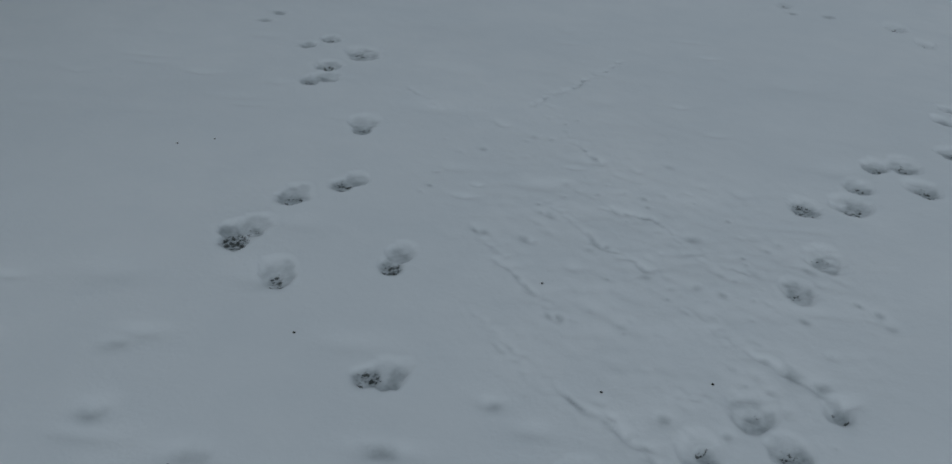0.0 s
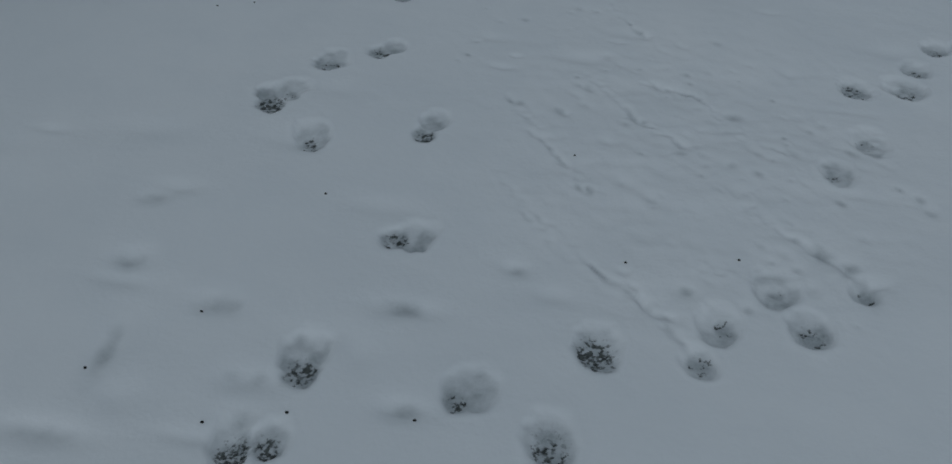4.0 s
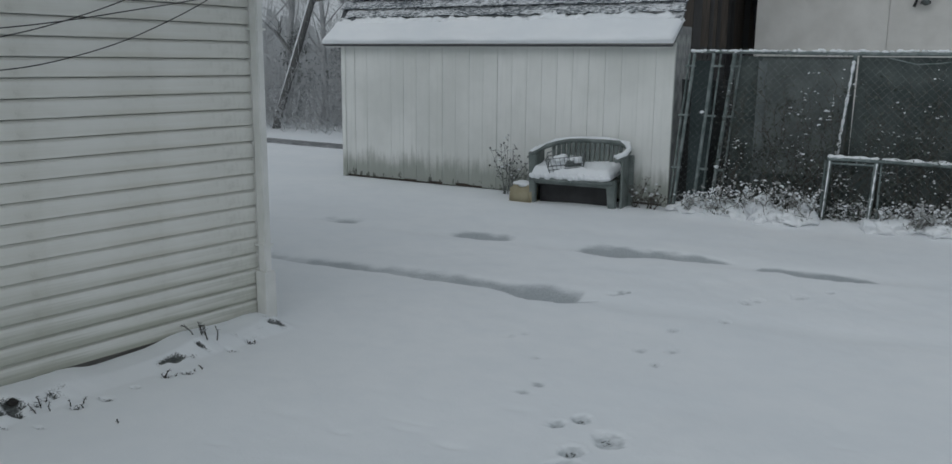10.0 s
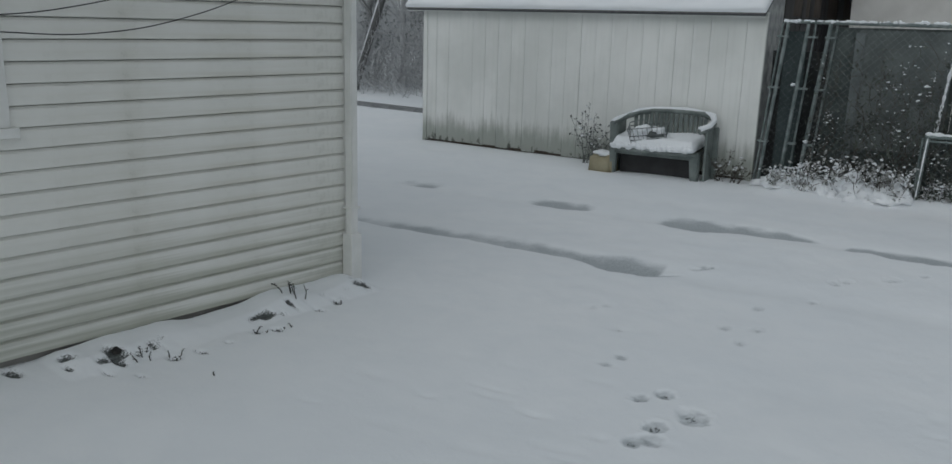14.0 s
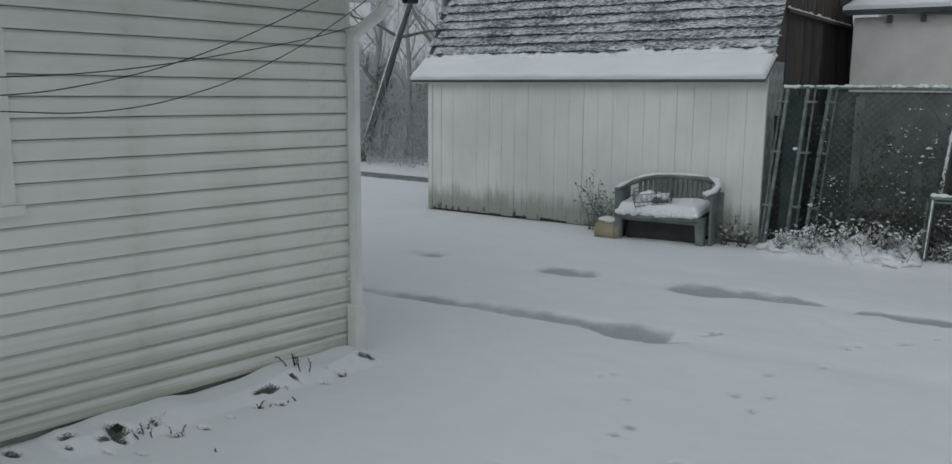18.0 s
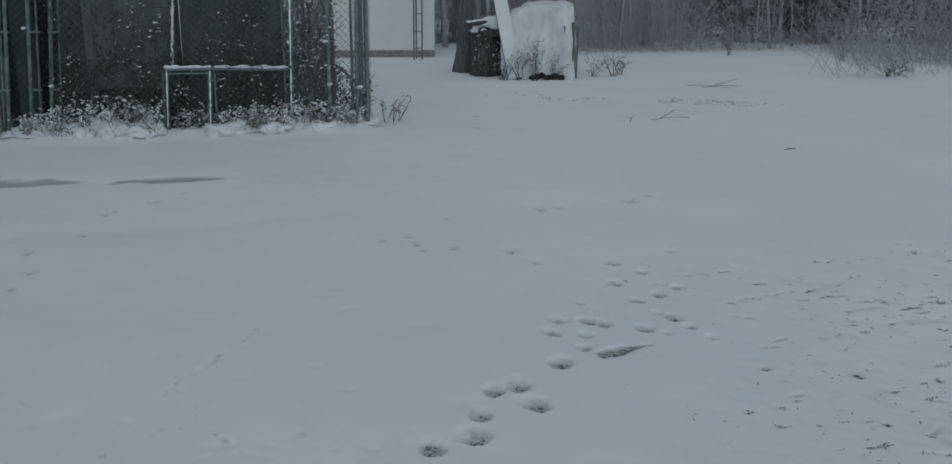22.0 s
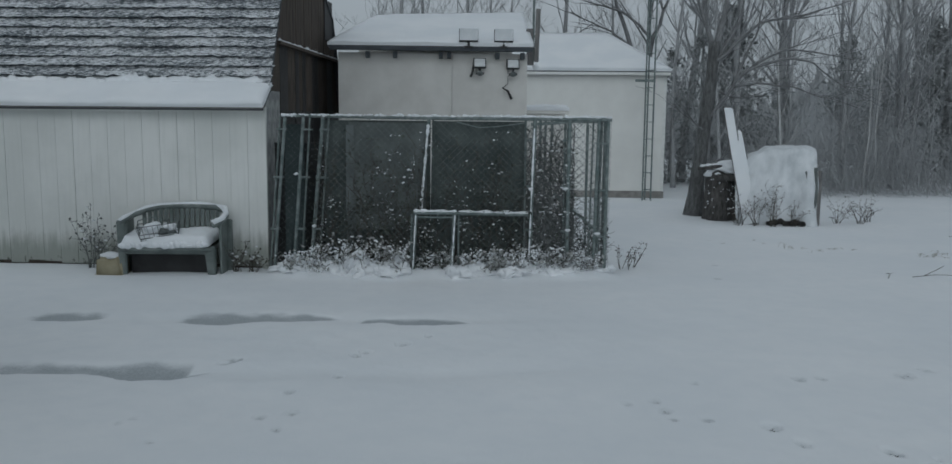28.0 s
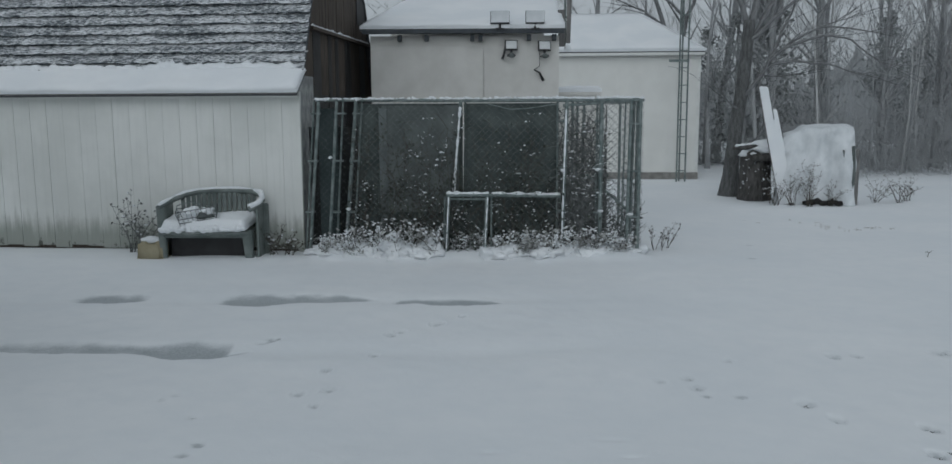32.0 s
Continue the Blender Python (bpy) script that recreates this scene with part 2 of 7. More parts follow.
GALV = metal_material("galvanised_steel", (0.12, 0.152, 0.148), (0.25, 0.285, 0.28), 0.55, 0.35)
WIRE = metal_material("wire_mesh", (0.09, 0.10, 0.10), (0.20, 0.215, 0.215), 0.6, 0.3)
# White board paint darkened for the shade on the shed's end.
SHADED_WHITE = plain("flaking_white_paint", (0.20, 0.21, 0.21), (0.40, 0.41, 0.40), 0.75, 7, 0.4)
EAVE_BLUE = plain("slate_blue_paint", (0.025, 0.032, 0.04), (0.055, 0.066, 0.075), 0.6, 5)
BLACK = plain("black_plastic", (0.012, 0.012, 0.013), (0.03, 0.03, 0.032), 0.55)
TARP = plain("dark_green_tarp", (0.034, 0.048, 0.046), (0.085, 0.105, 0.10), 0.65, 3)
TEAL = plain("teal_sheet", (0.016, 0.03, 0.031), (0.034, 0.052, 0.052), 0.6, 3)
GAP_DARK = plain("blackened_sheet", (0.010, 0.012, 0.013), (0.03, 0.034, 0.035), 0.7, 3)
PALE_SHEET = plain("pale_sheet", (0.085, 0.10, 0.10), (0.14, 0.16, 0.16), 0.6, 4)
GREY_TARP = plain("grey_sheet", (0.075, 0.09, 0.087), (0.14, 0.158, 0.154), 0.6, 3)
RESIN = plain("grey_green_resin", (0.10, 0.122, 0.116), (0.20, 0.226, 0.216), 0.5, 5)
TAN = plain("tan_plastic", (0.30, 0.265, 0.17), (0.40, 0.36, 0.25), 0.6, 5)
TRUNK_BARK = bark("old_trunk_bark", (0.06, 0.062, 0.062), (0.17, 0.173, 0.173))
BARK = bark("grey_bark", (0.025, 0.024, 0.023), (0.12, 0.115, 0.11))
# Far and mid bark, twigs and brush: haze mixed in as paler colour.
HAZED_BARK = bark("far_bark", (0.31, 0.318, 0.325), (0.44, 0.449, 0.456))
MID_HAZE_BARK = bark("mid_bark", (0.25, 0.257, 0.262), (0.38, 0.388, 0.394))
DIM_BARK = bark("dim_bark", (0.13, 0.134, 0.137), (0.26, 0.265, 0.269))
HAZED_TWIGS = bark("rimed_twigs", (0.42, 0.43, 0.436), (0.50, 0.509, 0.515))
# Two far belts with mist painted into the colour, paler with distance.
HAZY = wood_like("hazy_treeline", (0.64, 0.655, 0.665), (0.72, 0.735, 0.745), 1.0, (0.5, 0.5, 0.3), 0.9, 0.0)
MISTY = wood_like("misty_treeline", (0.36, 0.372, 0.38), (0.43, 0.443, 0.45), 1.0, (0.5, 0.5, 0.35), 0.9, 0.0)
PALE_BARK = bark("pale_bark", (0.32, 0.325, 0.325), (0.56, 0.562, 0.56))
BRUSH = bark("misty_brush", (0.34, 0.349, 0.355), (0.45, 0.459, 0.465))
DEAD_VINE = plain("dead_grey_vine", (0.09, 0.097, 0.095), (0.21, 0.22, 0.216), 0.85, 14)
CRUST = wood_like("crusted_snow", (0.56, 0.59, 0.61), (0.79, 0.81, 0.83), 0.8, (2.0, 2.0, 1.2), 3.2, 0.6)
TWIG = plain("dead_stalk", (0.035, 0.032, 0.028), (0.105, 0.092, 0.075), 0.9, 20)
DRY_GRASS = plain("dry_grass", (0.12, 0.11, 0.085), (0.26, 0.235, 0.17), 0.9, 20)
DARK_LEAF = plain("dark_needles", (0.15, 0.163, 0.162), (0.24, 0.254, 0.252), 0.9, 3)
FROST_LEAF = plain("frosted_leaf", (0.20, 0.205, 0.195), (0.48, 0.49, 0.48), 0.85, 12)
# Needles lightened for the haze before the far evergreens.
HAZED_LEAF = plain("snowy_needles", (0.26, 0.276, 0.276), (0.38, 0.396, 0.396), 0.85, 3)
LEAF = plain("evergreen_leaf", (0.03, 0.04, 0.034), (0.095, 0.11, 0.092), 0.75, 9)
SOIL = plain("dark_soil", (0.010, 0.010, 0.010), (0.045, 0.042, 0.038), 0.95, 14, 0.8)
WET_ROAD = plain("wet_asphalt", (0.13, 0.136, 0.142), (0.24, 0.247, 0.253), 0.5, 4)
CABLE = plain("black_cable", (0.015, 0.015, 0.016), (0.03, 0.03, 0.03), 0.5)
LENS_GLASS = plain("lamp_glass", (0.55, 0.57, 0.58), (0.68, 0.70, 0.70), 0.15)
GLASS, _, _g = material("window_glass", (0.02, 0.025, 0.03), 0.05)


# ---- building blocks ----
def part(name, bm, mat, parent=None, label=""):
    me = bpy.data.meshes.new(name)
    bm.normal_update()
    bm.to_mesh(me)
    bm.free()
    me.materials.append(mat)
    ob = new(name, me)
    ob.parent = parent
    if label:
        ob["label"] = label
    return ob


def again(ob, m, parent=None):
    """One more piece on the same mesh."""
    o = new(ob.name.split(".")[0], ob.data)
    o.parent = parent if parent is not None else ob.parent
    o.matrix_basis = m
    return o


def thing(name, m, label, category, group="", kind=""):
    e = new(name)
    e.matrix_basis = m
    e.empty_display_size = 0.1
    return tagged(e, label, category, group, kind)


def box(bm, lo, hi, m=None, bevel=0.0):
    lo, hi = Vector(lo), Vector(hi)
    mat = Matrix.Translation((lo + hi) / 2) @ Matrix.Diagonal((*(hi - lo), 1))
    r = bmesh.ops.create_cube(bm, size=1, matrix=(m @ mat) if m else mat)
    if bevel:
        es = list({e for v in r["verts"] for e in v.link_edges})
        bmesh.ops.bevel(bm, geom=es, offset=bevel, segments=2, affect="EDGES", profile=0.6)
    return bm


def B(lo, hi, bevel=0.0):
    return box(bmesh.new(), lo, hi, None, bevel)


def rod(bm, p, q, r0, r1=None, seg=8, caps=True):
    p, q = Vector(p), Vector(q)
    d = q - p
    if d.length < 1e-6:
        return bm
    m = Matrix.Translation((p + q) / 2) @ d.to_track_quat("Z", "Y").to_matrix().to_4x4()
    bmesh.ops.create_cone(bm, cap_ends=caps, segments=seg, radius1=r0, radius2=r0 if r1 is None else r1, depth=d.length, matrix=m)
    return bm


def tube(bm, pts, radii, seg=7):
    """A bent tapering tube through points."""
    rings = []
    n = len(pts)
    for k, p in enumerate(pts):
        a, b = Vector(pts[max(k - 1, 0)]), Vector(pts[min(k + 1, n - 1)])
        q = (b - a).to_track_quat("Z", "Y").to_matrix()
        r = radii[k] if isinstance(radii, (list, tuple)) else radii
        rings.append([bm.verts.new(Vector(p) + q @ Vector((r * math.cos(2 * math.pi * i / seg), r * math.sin(2 * math.pi * i / seg), 0))) for i in range(seg)])
    for a, b in zip(rings, rings[1:]):
        for i in range(seg):
            bm.faces.new((a[i], a[(i + 1) % seg], b[(i + 1) % seg], b[i]))
    bm.faces.new(rings[0][::-1])
    bm.faces.new(rings[-1])
    return bm


def prism(bm, outline, y0, y1):
    """An outline in x, z drawn out along y."""
    a = [bm.verts.new((x, y0, z)) for x, z in outline]
    b = [bm.verts.new((x, y1, z)) for x, z in outline]
    n = len(outline)
    for i in range(n):
        bm.faces.new((a[i], a[(i + 1) % n], b[(i + 1) % n], b[i]))
    bm.faces.new(a[::-1])
    bm.faces.new(b)
    bmesh.ops.recalc_face_normals(bm, faces=bm.faces)
    return bm


def lump(bm, centre, size, seed=0, rough=0.25, sub=2):
    """An uneven rounded mass."""
    r = bmesh.ops.create_icosphere(bm, subdivisions=sub, radius=1)
    c = Vector(centre)
    for v in r["verts"]:
        f = 1 + rough * noise.noise(v.co * 1.7 + Vector((seed * 3.1, seed * 1.7, seed)))
        v.co = c + Vector((v.co.x * size[0], v.co.y * size[1], v.co.z * size[2])) * f
    for f in {f for v in r["verts"] for f in v.link_faces}:
        f.smooth = True
    return bm


def snow_slab(bm, corners, thick, nu=20, nv=6, seed=0.0, amp=0.35, edge=0.6):
    """A lumpy layer over a four-cornered surface (corner order round), rounded off at the rim."""
    a, b, c, d = (Vector(p) for p in corners)
    nrm = (b - a).cross(d - a).normalized()
    if nrm.z < 0:
        nrm = -nrm
    grid, low = [], []
    for j in range(nv + 1):
        row, lrow = [], []
        for i in range(nu + 1):
            u, v = i / nu, j / nv
            p = (a * (1 - u) + b * u) * (1 - v) + (d * (1 - u) + c * u) * v
            rim = 0.0 if i in (0, nu) or j in (0, nv) else 1.0
            h = thick * (1 + amp * noise.noise(p * 2.3 + Vector((seed, 0, 0))) + 0.5 * amp * noise.noise(p * 9 + Vector((0, seed, 0))))
            row.append(bm.verts.new(p + nrm * h * (edge if not rim else 1.0)))
            lrow.append(bm.verts.new(p + nrm * 0.004))
        grid.append(row)
        low.append(lrow)
    for j in range(nv):
        for i in range(nu):
            f = bm.faces.new((grid[j][i], grid[j][i + 1], grid[j + 1][i + 1], grid[j + 1][i]))
            f.smooth = True
    ring = [(0, i) for i in range(nu)] + [(j, nu) for j in range(nv)] + [(nv, i) for i in range(nu, 0, -1)] + [(j, 0) for j in range(nv, 0, -1)]
    for k, (j, i) in enumerate(ring):
        j2, i2 = ring[(k + 1) % len(ring)]
        bm.faces.new((grid[j][i], low[j][i], low[j2][i2], grid[j2][i2]))
    bmesh.ops.recalc_face_normals(bm, faces=bm.faces)
    return bm


def snow_rope(bm, p, q, r, n, seed, sag=0.0):
    """Uneven snow lying along a rail."""
    p, q = Vector(p), Vector(q)
    pts, rad = [], []
    for k in range(n + 1):
        t = k / n
        w = noise.noise(Vector((t * n * 0.37, seed, 0.3)))
        pts.append(p.lerp(q, t) + Vector((0, 0, r * 0.5 + 0.25 * r * w)))
        rad.append(max(0.15, 0.8 + 0.9 * w) * r if 0 < k < n else r * 0.2)
    tube(bm, pts, rad, 6)
    for f in bm.faces:
        f.smooth = True
    return bm


# ---- ground ----
# Paw prints: the pad's x, y and radius, the trodden hollow's x, y and radius, and how much dark shows.
PRINTS = [(-0.736, 2.980, 0.033, -0.740, 3.052, 0.060, 0.5), (-0.721, 2.516, 0.033, -0.675, 2.568, 0.047, 0.8), (-0.865, 2.397, 0.034, -0.865, 2.424, 0.057, 0.7),
          (-0.973, 2.099, 0.039, -1.002, 2.168, 0.042, 1.15), (-0.926, 2.166, 0.028, -0.934, 2.212, 0.054, 0.45), (-0.793, 1.922, 0.035, -0.803, 1.973, 0.055, 0.6),
          (-0.473, 2.030, 0.033, -0.453, 2.112, 0.049, 0.85), (-0.456, 1.537, 0.032, -0.409, 1.556, 0.053, 0.85), (-0.563, 1.068, 0.033, -0.573, 1.125, 0.053, 1),
          (-0.638, 0.845, 0.034, -0.650, 0.866, 0.047, 1.25), (-0.574, 0.866, 0.026, -0.574, 0.881, 0.043, 1.1)]
PRINTS += [(-0.222, 1.046, 0.030, -0.201, 1.080, 0.059, 0.65), (0.066, 1.234, 0.041, 0.068, 1.255, 0.053, 1.1), (0.302, 1.251, 0.030, 0.298, 1.251, 0.044, 0.6),
           (0.366, 1.378, 0.029, 0.352, 1.375, 0.058, 0.45), (0.568, 1.382, 0.032, 0.564, 1.397, 0.055, 0.7), (-0.016, 0.962, 0.041, -0.021, 0.972, 0.059, 0.8),
           (0.503, 1.522, 0.021, 0.504, 1.536, 0.062, 0.35), (0.907, 2.612, 0.040, 0.915, 2.632, 0.055, 0.8),
           (0.877, 2.265, 0.032, 0.892, 2.284, 0.064, 0.35), (0.740, 2.058, 0.030, 0.749, 2.077, 0.056, 0.4), (0.726, 1.545, 0.022, 0.722, 1.562, 0.040, 0.3)]
# Smaller or further prints: x, y, radius and how much dark shows.
TRAIL_RIGHT = [(1.09, 2.66, 0.060, 0.55), (1.16, 2.81, 0.048, 0.55), (1.28, 2.99, 0.048, 0.6), (1.39, 3.01, 0.057, 0.45), (1.40, 2.82, 0.054, 0.6), (1.66, 3.17, 0.060, 0.7), (1.84, 3.31, 0.037, 0.5),
               (1.86, 3.69, 0.044, 0.9), (2.01, 3.64, 0.050, 0.8), (1.76, 3.54, 0.045, 0.3), (2.06, 3.58, 0.040, 0.7), (1.91, 3.47, 0.036, 0.5), (2.08, 3.90, 0.025, 0.5), (2.57, 4.54, 0.050, 0.8),
               (2.66, 4.31, 0.036, 0.7), (2.41, 4.17, 0.046, 0.6), (2.56, 3.91, 0.042, 1), (2.67, 4.06, 0.024, 0.6), (2.72, 3.98, 0.043, 0.9), (2.39, 3.84, 0.043, 0.6), (2.40, 3.63, 0.030, 0.4)]
TRAIL_RIGHT += [(2.44, 3.53, 0.045, 1), (2.23, 3.46, 0.044, 1), (2.31, 3.37, 0.028, 0.4), (2.46, 3.40, 0.030, 0.6), (2.49, 3.26, 0.024, 1), (2.12, 4.68, 0.045, 0.3), (2.04, 4.94, 0.060, 0.4),
                (2.76, 4.42, 0.022, 0.5), (2.89, 4.16, 0.030, 0.6), (3.06, 4.67, 0.035, 0.4), (2.94, 3.67, 0.028, 0.5)]
TRAIL_MIDDLE = [(-1.08, 4.02, 0.040, 0.9), (-1.17, 3.91, 0.033, 0.6), (-0.89, 3.84, 0.066, 0.6), (-1.01, 3.64, 0.046, 0.9), (-1.05, 3.43, 0.034, 1), (-0.99, 3.49, 0.045, 0.4)]
TRAIL_FAR = [(-1.47, 4.22, 0.033, 0.5), (-1.43, 4.36, 0.042, 0.3), (-1.88, 5.08, 0.040, 0.4), (-1.82, 5.17, 0.041, 0.2), (-1.60, 4.79, 0.040, 0.2), (-1.06, 5.19, 0.045, 0.4), (-0.92, 4.97, 0.038, 0.6),
             (-0.88, 5.28, 0.052, 0.3), (-0.97, 5.70, 0.040, 0.2), (-0.68, 6.09, 0.038, 0.7), (-0.61, 6.63, 0.048, 0.6), (-0.54, 6.73, 0.048, 0.4), (-0.04, 7.20, 0.034, 0.4), (-0.25, 6.96, 0.059, 0.2),
             (-1.53, 6.48, 0.041, 0.7), (1.45, 5.44, 0.052, 0.4), (1.47, 5.23, 0.054, 0.5), (1.48, 5.09, 0.041, 0.4)]
TRAIL_FAR += [(1.26, 5.41, 0.043, 0.3), (1.68, 5.06, 0.045, 0.4), (1.83, 5.80, 0.043, 0.3), (2.62, 5.90, 0.061, 0.3), (2.80, 5.93, 0.053, 0.3), (3.42, 5.95, 0.085, 0.4), (3.66, 6.07, 0.064, 0.3),
              (3.32, 9.83, 0.072, 0.4), (3.61, 10.83, 0.060, 0.4)]
# Old hollows half filled by later snow: x, y, half width, half length, depth.
HOLLOWS = [(-1.07, 1.34, 0.045, 0.04, 0.016), (-0.81, 1.23, 0.06, 0.035, 0.012), (-1.0, 1.05, 0.03, 0.10, 0.014), (-0.67, 1.02, 0.06, 0.035, 0.012), (-1.02, 0.83, 0.09, 0.03, 0.016), (-1.12, 1.58, 0.04, 0.03, 0.012),
           (-0.66, 0.91, 0.045, 0.05, 0.012), (-0.38, 1.29, 0.08, 0.03, 0.012), (-0.25, 2.59, 0.02, 0.015, 0.010), (-0.29, 2.5, 0.04, 0.02, 0.010), (0.48, 2.34, 0.035, 0.03, 0.012), (0.7, 2.67, 0.03, 0.03, 0.010),
           (-0.14, 1.48, 0.03, 0.025, 0.012), (-0.04, 1.4, 0.05, 0.03, 0.010), (0.28, 1.48, 0.03, 0.03, 0.012)]
HOLLOWS += [(-0.33, 1.0, 0.055, 0.03, 0.014), (0.64, 1.69, 0.05, 0.05, 0.014), (0.70, 1.65, 0.03, 0.03, 0.014), (0.73, 1.54, 0.03, 0.05, 0.012), (0.59, 3.47, 0.03, 0.02, 0.010), (0.1, 2.78, 0.03, 0.012, 0.010)]
# Scuffs where something was dragged, each a broken line of x, y.
SCUFFS = [((-0.25, 2.3), (-0.14, 2.1), (-0.08, 2.01), (0.06, 1.82)), ((-0.01, 2.52), (0.11, 2.36), (0.18, 2.24), (0.32, 2.1)), ((0.07, 3.1), (0.14, 2.96), (0.28, 2.72)),
          ((-0.14, 1.72), (-0.05, 1.6), (0.09, 1.47), (0.24, 1.35)), ((0.45, 1.91), (0.52, 1.8), (0.61, 1.73), (0.75, 1.53)), ((-0.24, 1.88), (-0.15, 1.79), (-0.05, 1.64)),
          ((0.12, 1.51), (0.18, 1.38), (0.27, 1.27)), ((0.3, 1.6), (0.36, 1.57), (0.42, 1.57)), ((0.19, 2.49), (0.37, 2.45), (0.52, 2.19), (0.63, 2.12)),
          ((-0.59, 3.44), (-0.44, 3.25)), ((-0.05, 3.34), (0.38, 4.04))]
# Wet wheel ruts: x, nearer edge, farther edge, how wet.
RUT_FAR = [((-5.4, 7.9, 8.05, 0.0), (-5.0, 7.84, 8.08, 0.8), (-4.7, 7.9, 8.02, 0.0)), ((-3.86, 7.93, 8.0, 0.0), (-3.6, 7.86, 8.09, 0.75), (-3.39, 7.84, 8.13, 0.95), (-3.15, 7.90, 8.10, 0.85), (-2.95, 7.98, 8.04, 0.0)),
           ((-2.38, 7.84, 8.0, 0.0), (-2.2, 7.76, 8.1, 0.85), (-1.86, 7.66, 8.11, 1.0), (-1.63, 7.80, 8.06, 1.0), (-1.25, 7.84, 8.04, 0.8), (-0.98, 7.88, 7.97, 0.8), (-0.85, 7.9, 7.93, 0.0)),
           ((-0.70, 7.72, 7.78, 0.0), (-0.63, 7.71, 7.85, 1.0), (-0.47, 7.74, 7.86, 1.0), (-0.32, 7.64, 7.84, 1.1), (-0.02, 7.57, 7.82, 1.1), (0.22, 7.62, 7.79, 1.0), (0.36, 7.68, 7.70, 0.0))]
RUT_NEAR = [((-5.2, 6.2, 6.3, 0.0), (-4.6, 6.18, 6.33, 0.5), (-3.3, 6.18, 6.37, 0.68), (-2.55, 6.19, 6.36, 0.68), (-2.38, 6.12, 6.34, 0.8), (-2.1, 5.98, 6.37, 1.0), (-1.93, 6.02, 6.37, 0.95), (-1.80, 6.05, 6.36, 0.75), (-1.74, 6.2, 6.3, 0.0)),
            ((-1.86, 6.0, 6.03, 0.9), (-1.78, 6.05, 6.09, 1.3), (-1.66, 6.17, 6.2, 0.6), (-1.60, 6.2, 6.22, 0.0)), ((-1.55, 6.36, 6.39, 0.5), (-1.47, 6.45, 6.5, 0.9), (-1.44, 6.5, 6.52, 0.0))]


# Darkening of print hollows: trodden snow plus the hollow's own shade.
PACKED_SHADE = 0.60


def axis(stops):
    out = [stops[0][0]]
    for (a, _), (b, step) in zip(stops, stops[1:]):
        n = max(1, round((b - a) / step))
        out += list(a + (b - a) * (k + 1) / n for k in range(n))
    return np.array(out)


def smooth_noise(x, y, cell, seed):
    """Value noise over arrays."""
    rng = np.random.RandomState(seed)
    table = rng.rand(256, 256)
    u, v = x / cell, y / cell
    i, j = np.floor(u).astype(int), np.floor(v).astype(int)
    f, g = u - i, v - j
    f, g = f * f * (3 - 2 * f), g * g * (3 - 2 * g)
    i, j = i % 256, j % 256
    i2, j2 = (i + 1) % 256, (j + 1) % 256
    return (table[i, j] * (1 - f) + table[i2, j] * f) * (1 - g) + (table[i, j2] * (1 - f) + table[i2, j2] * f) * g - 0.5


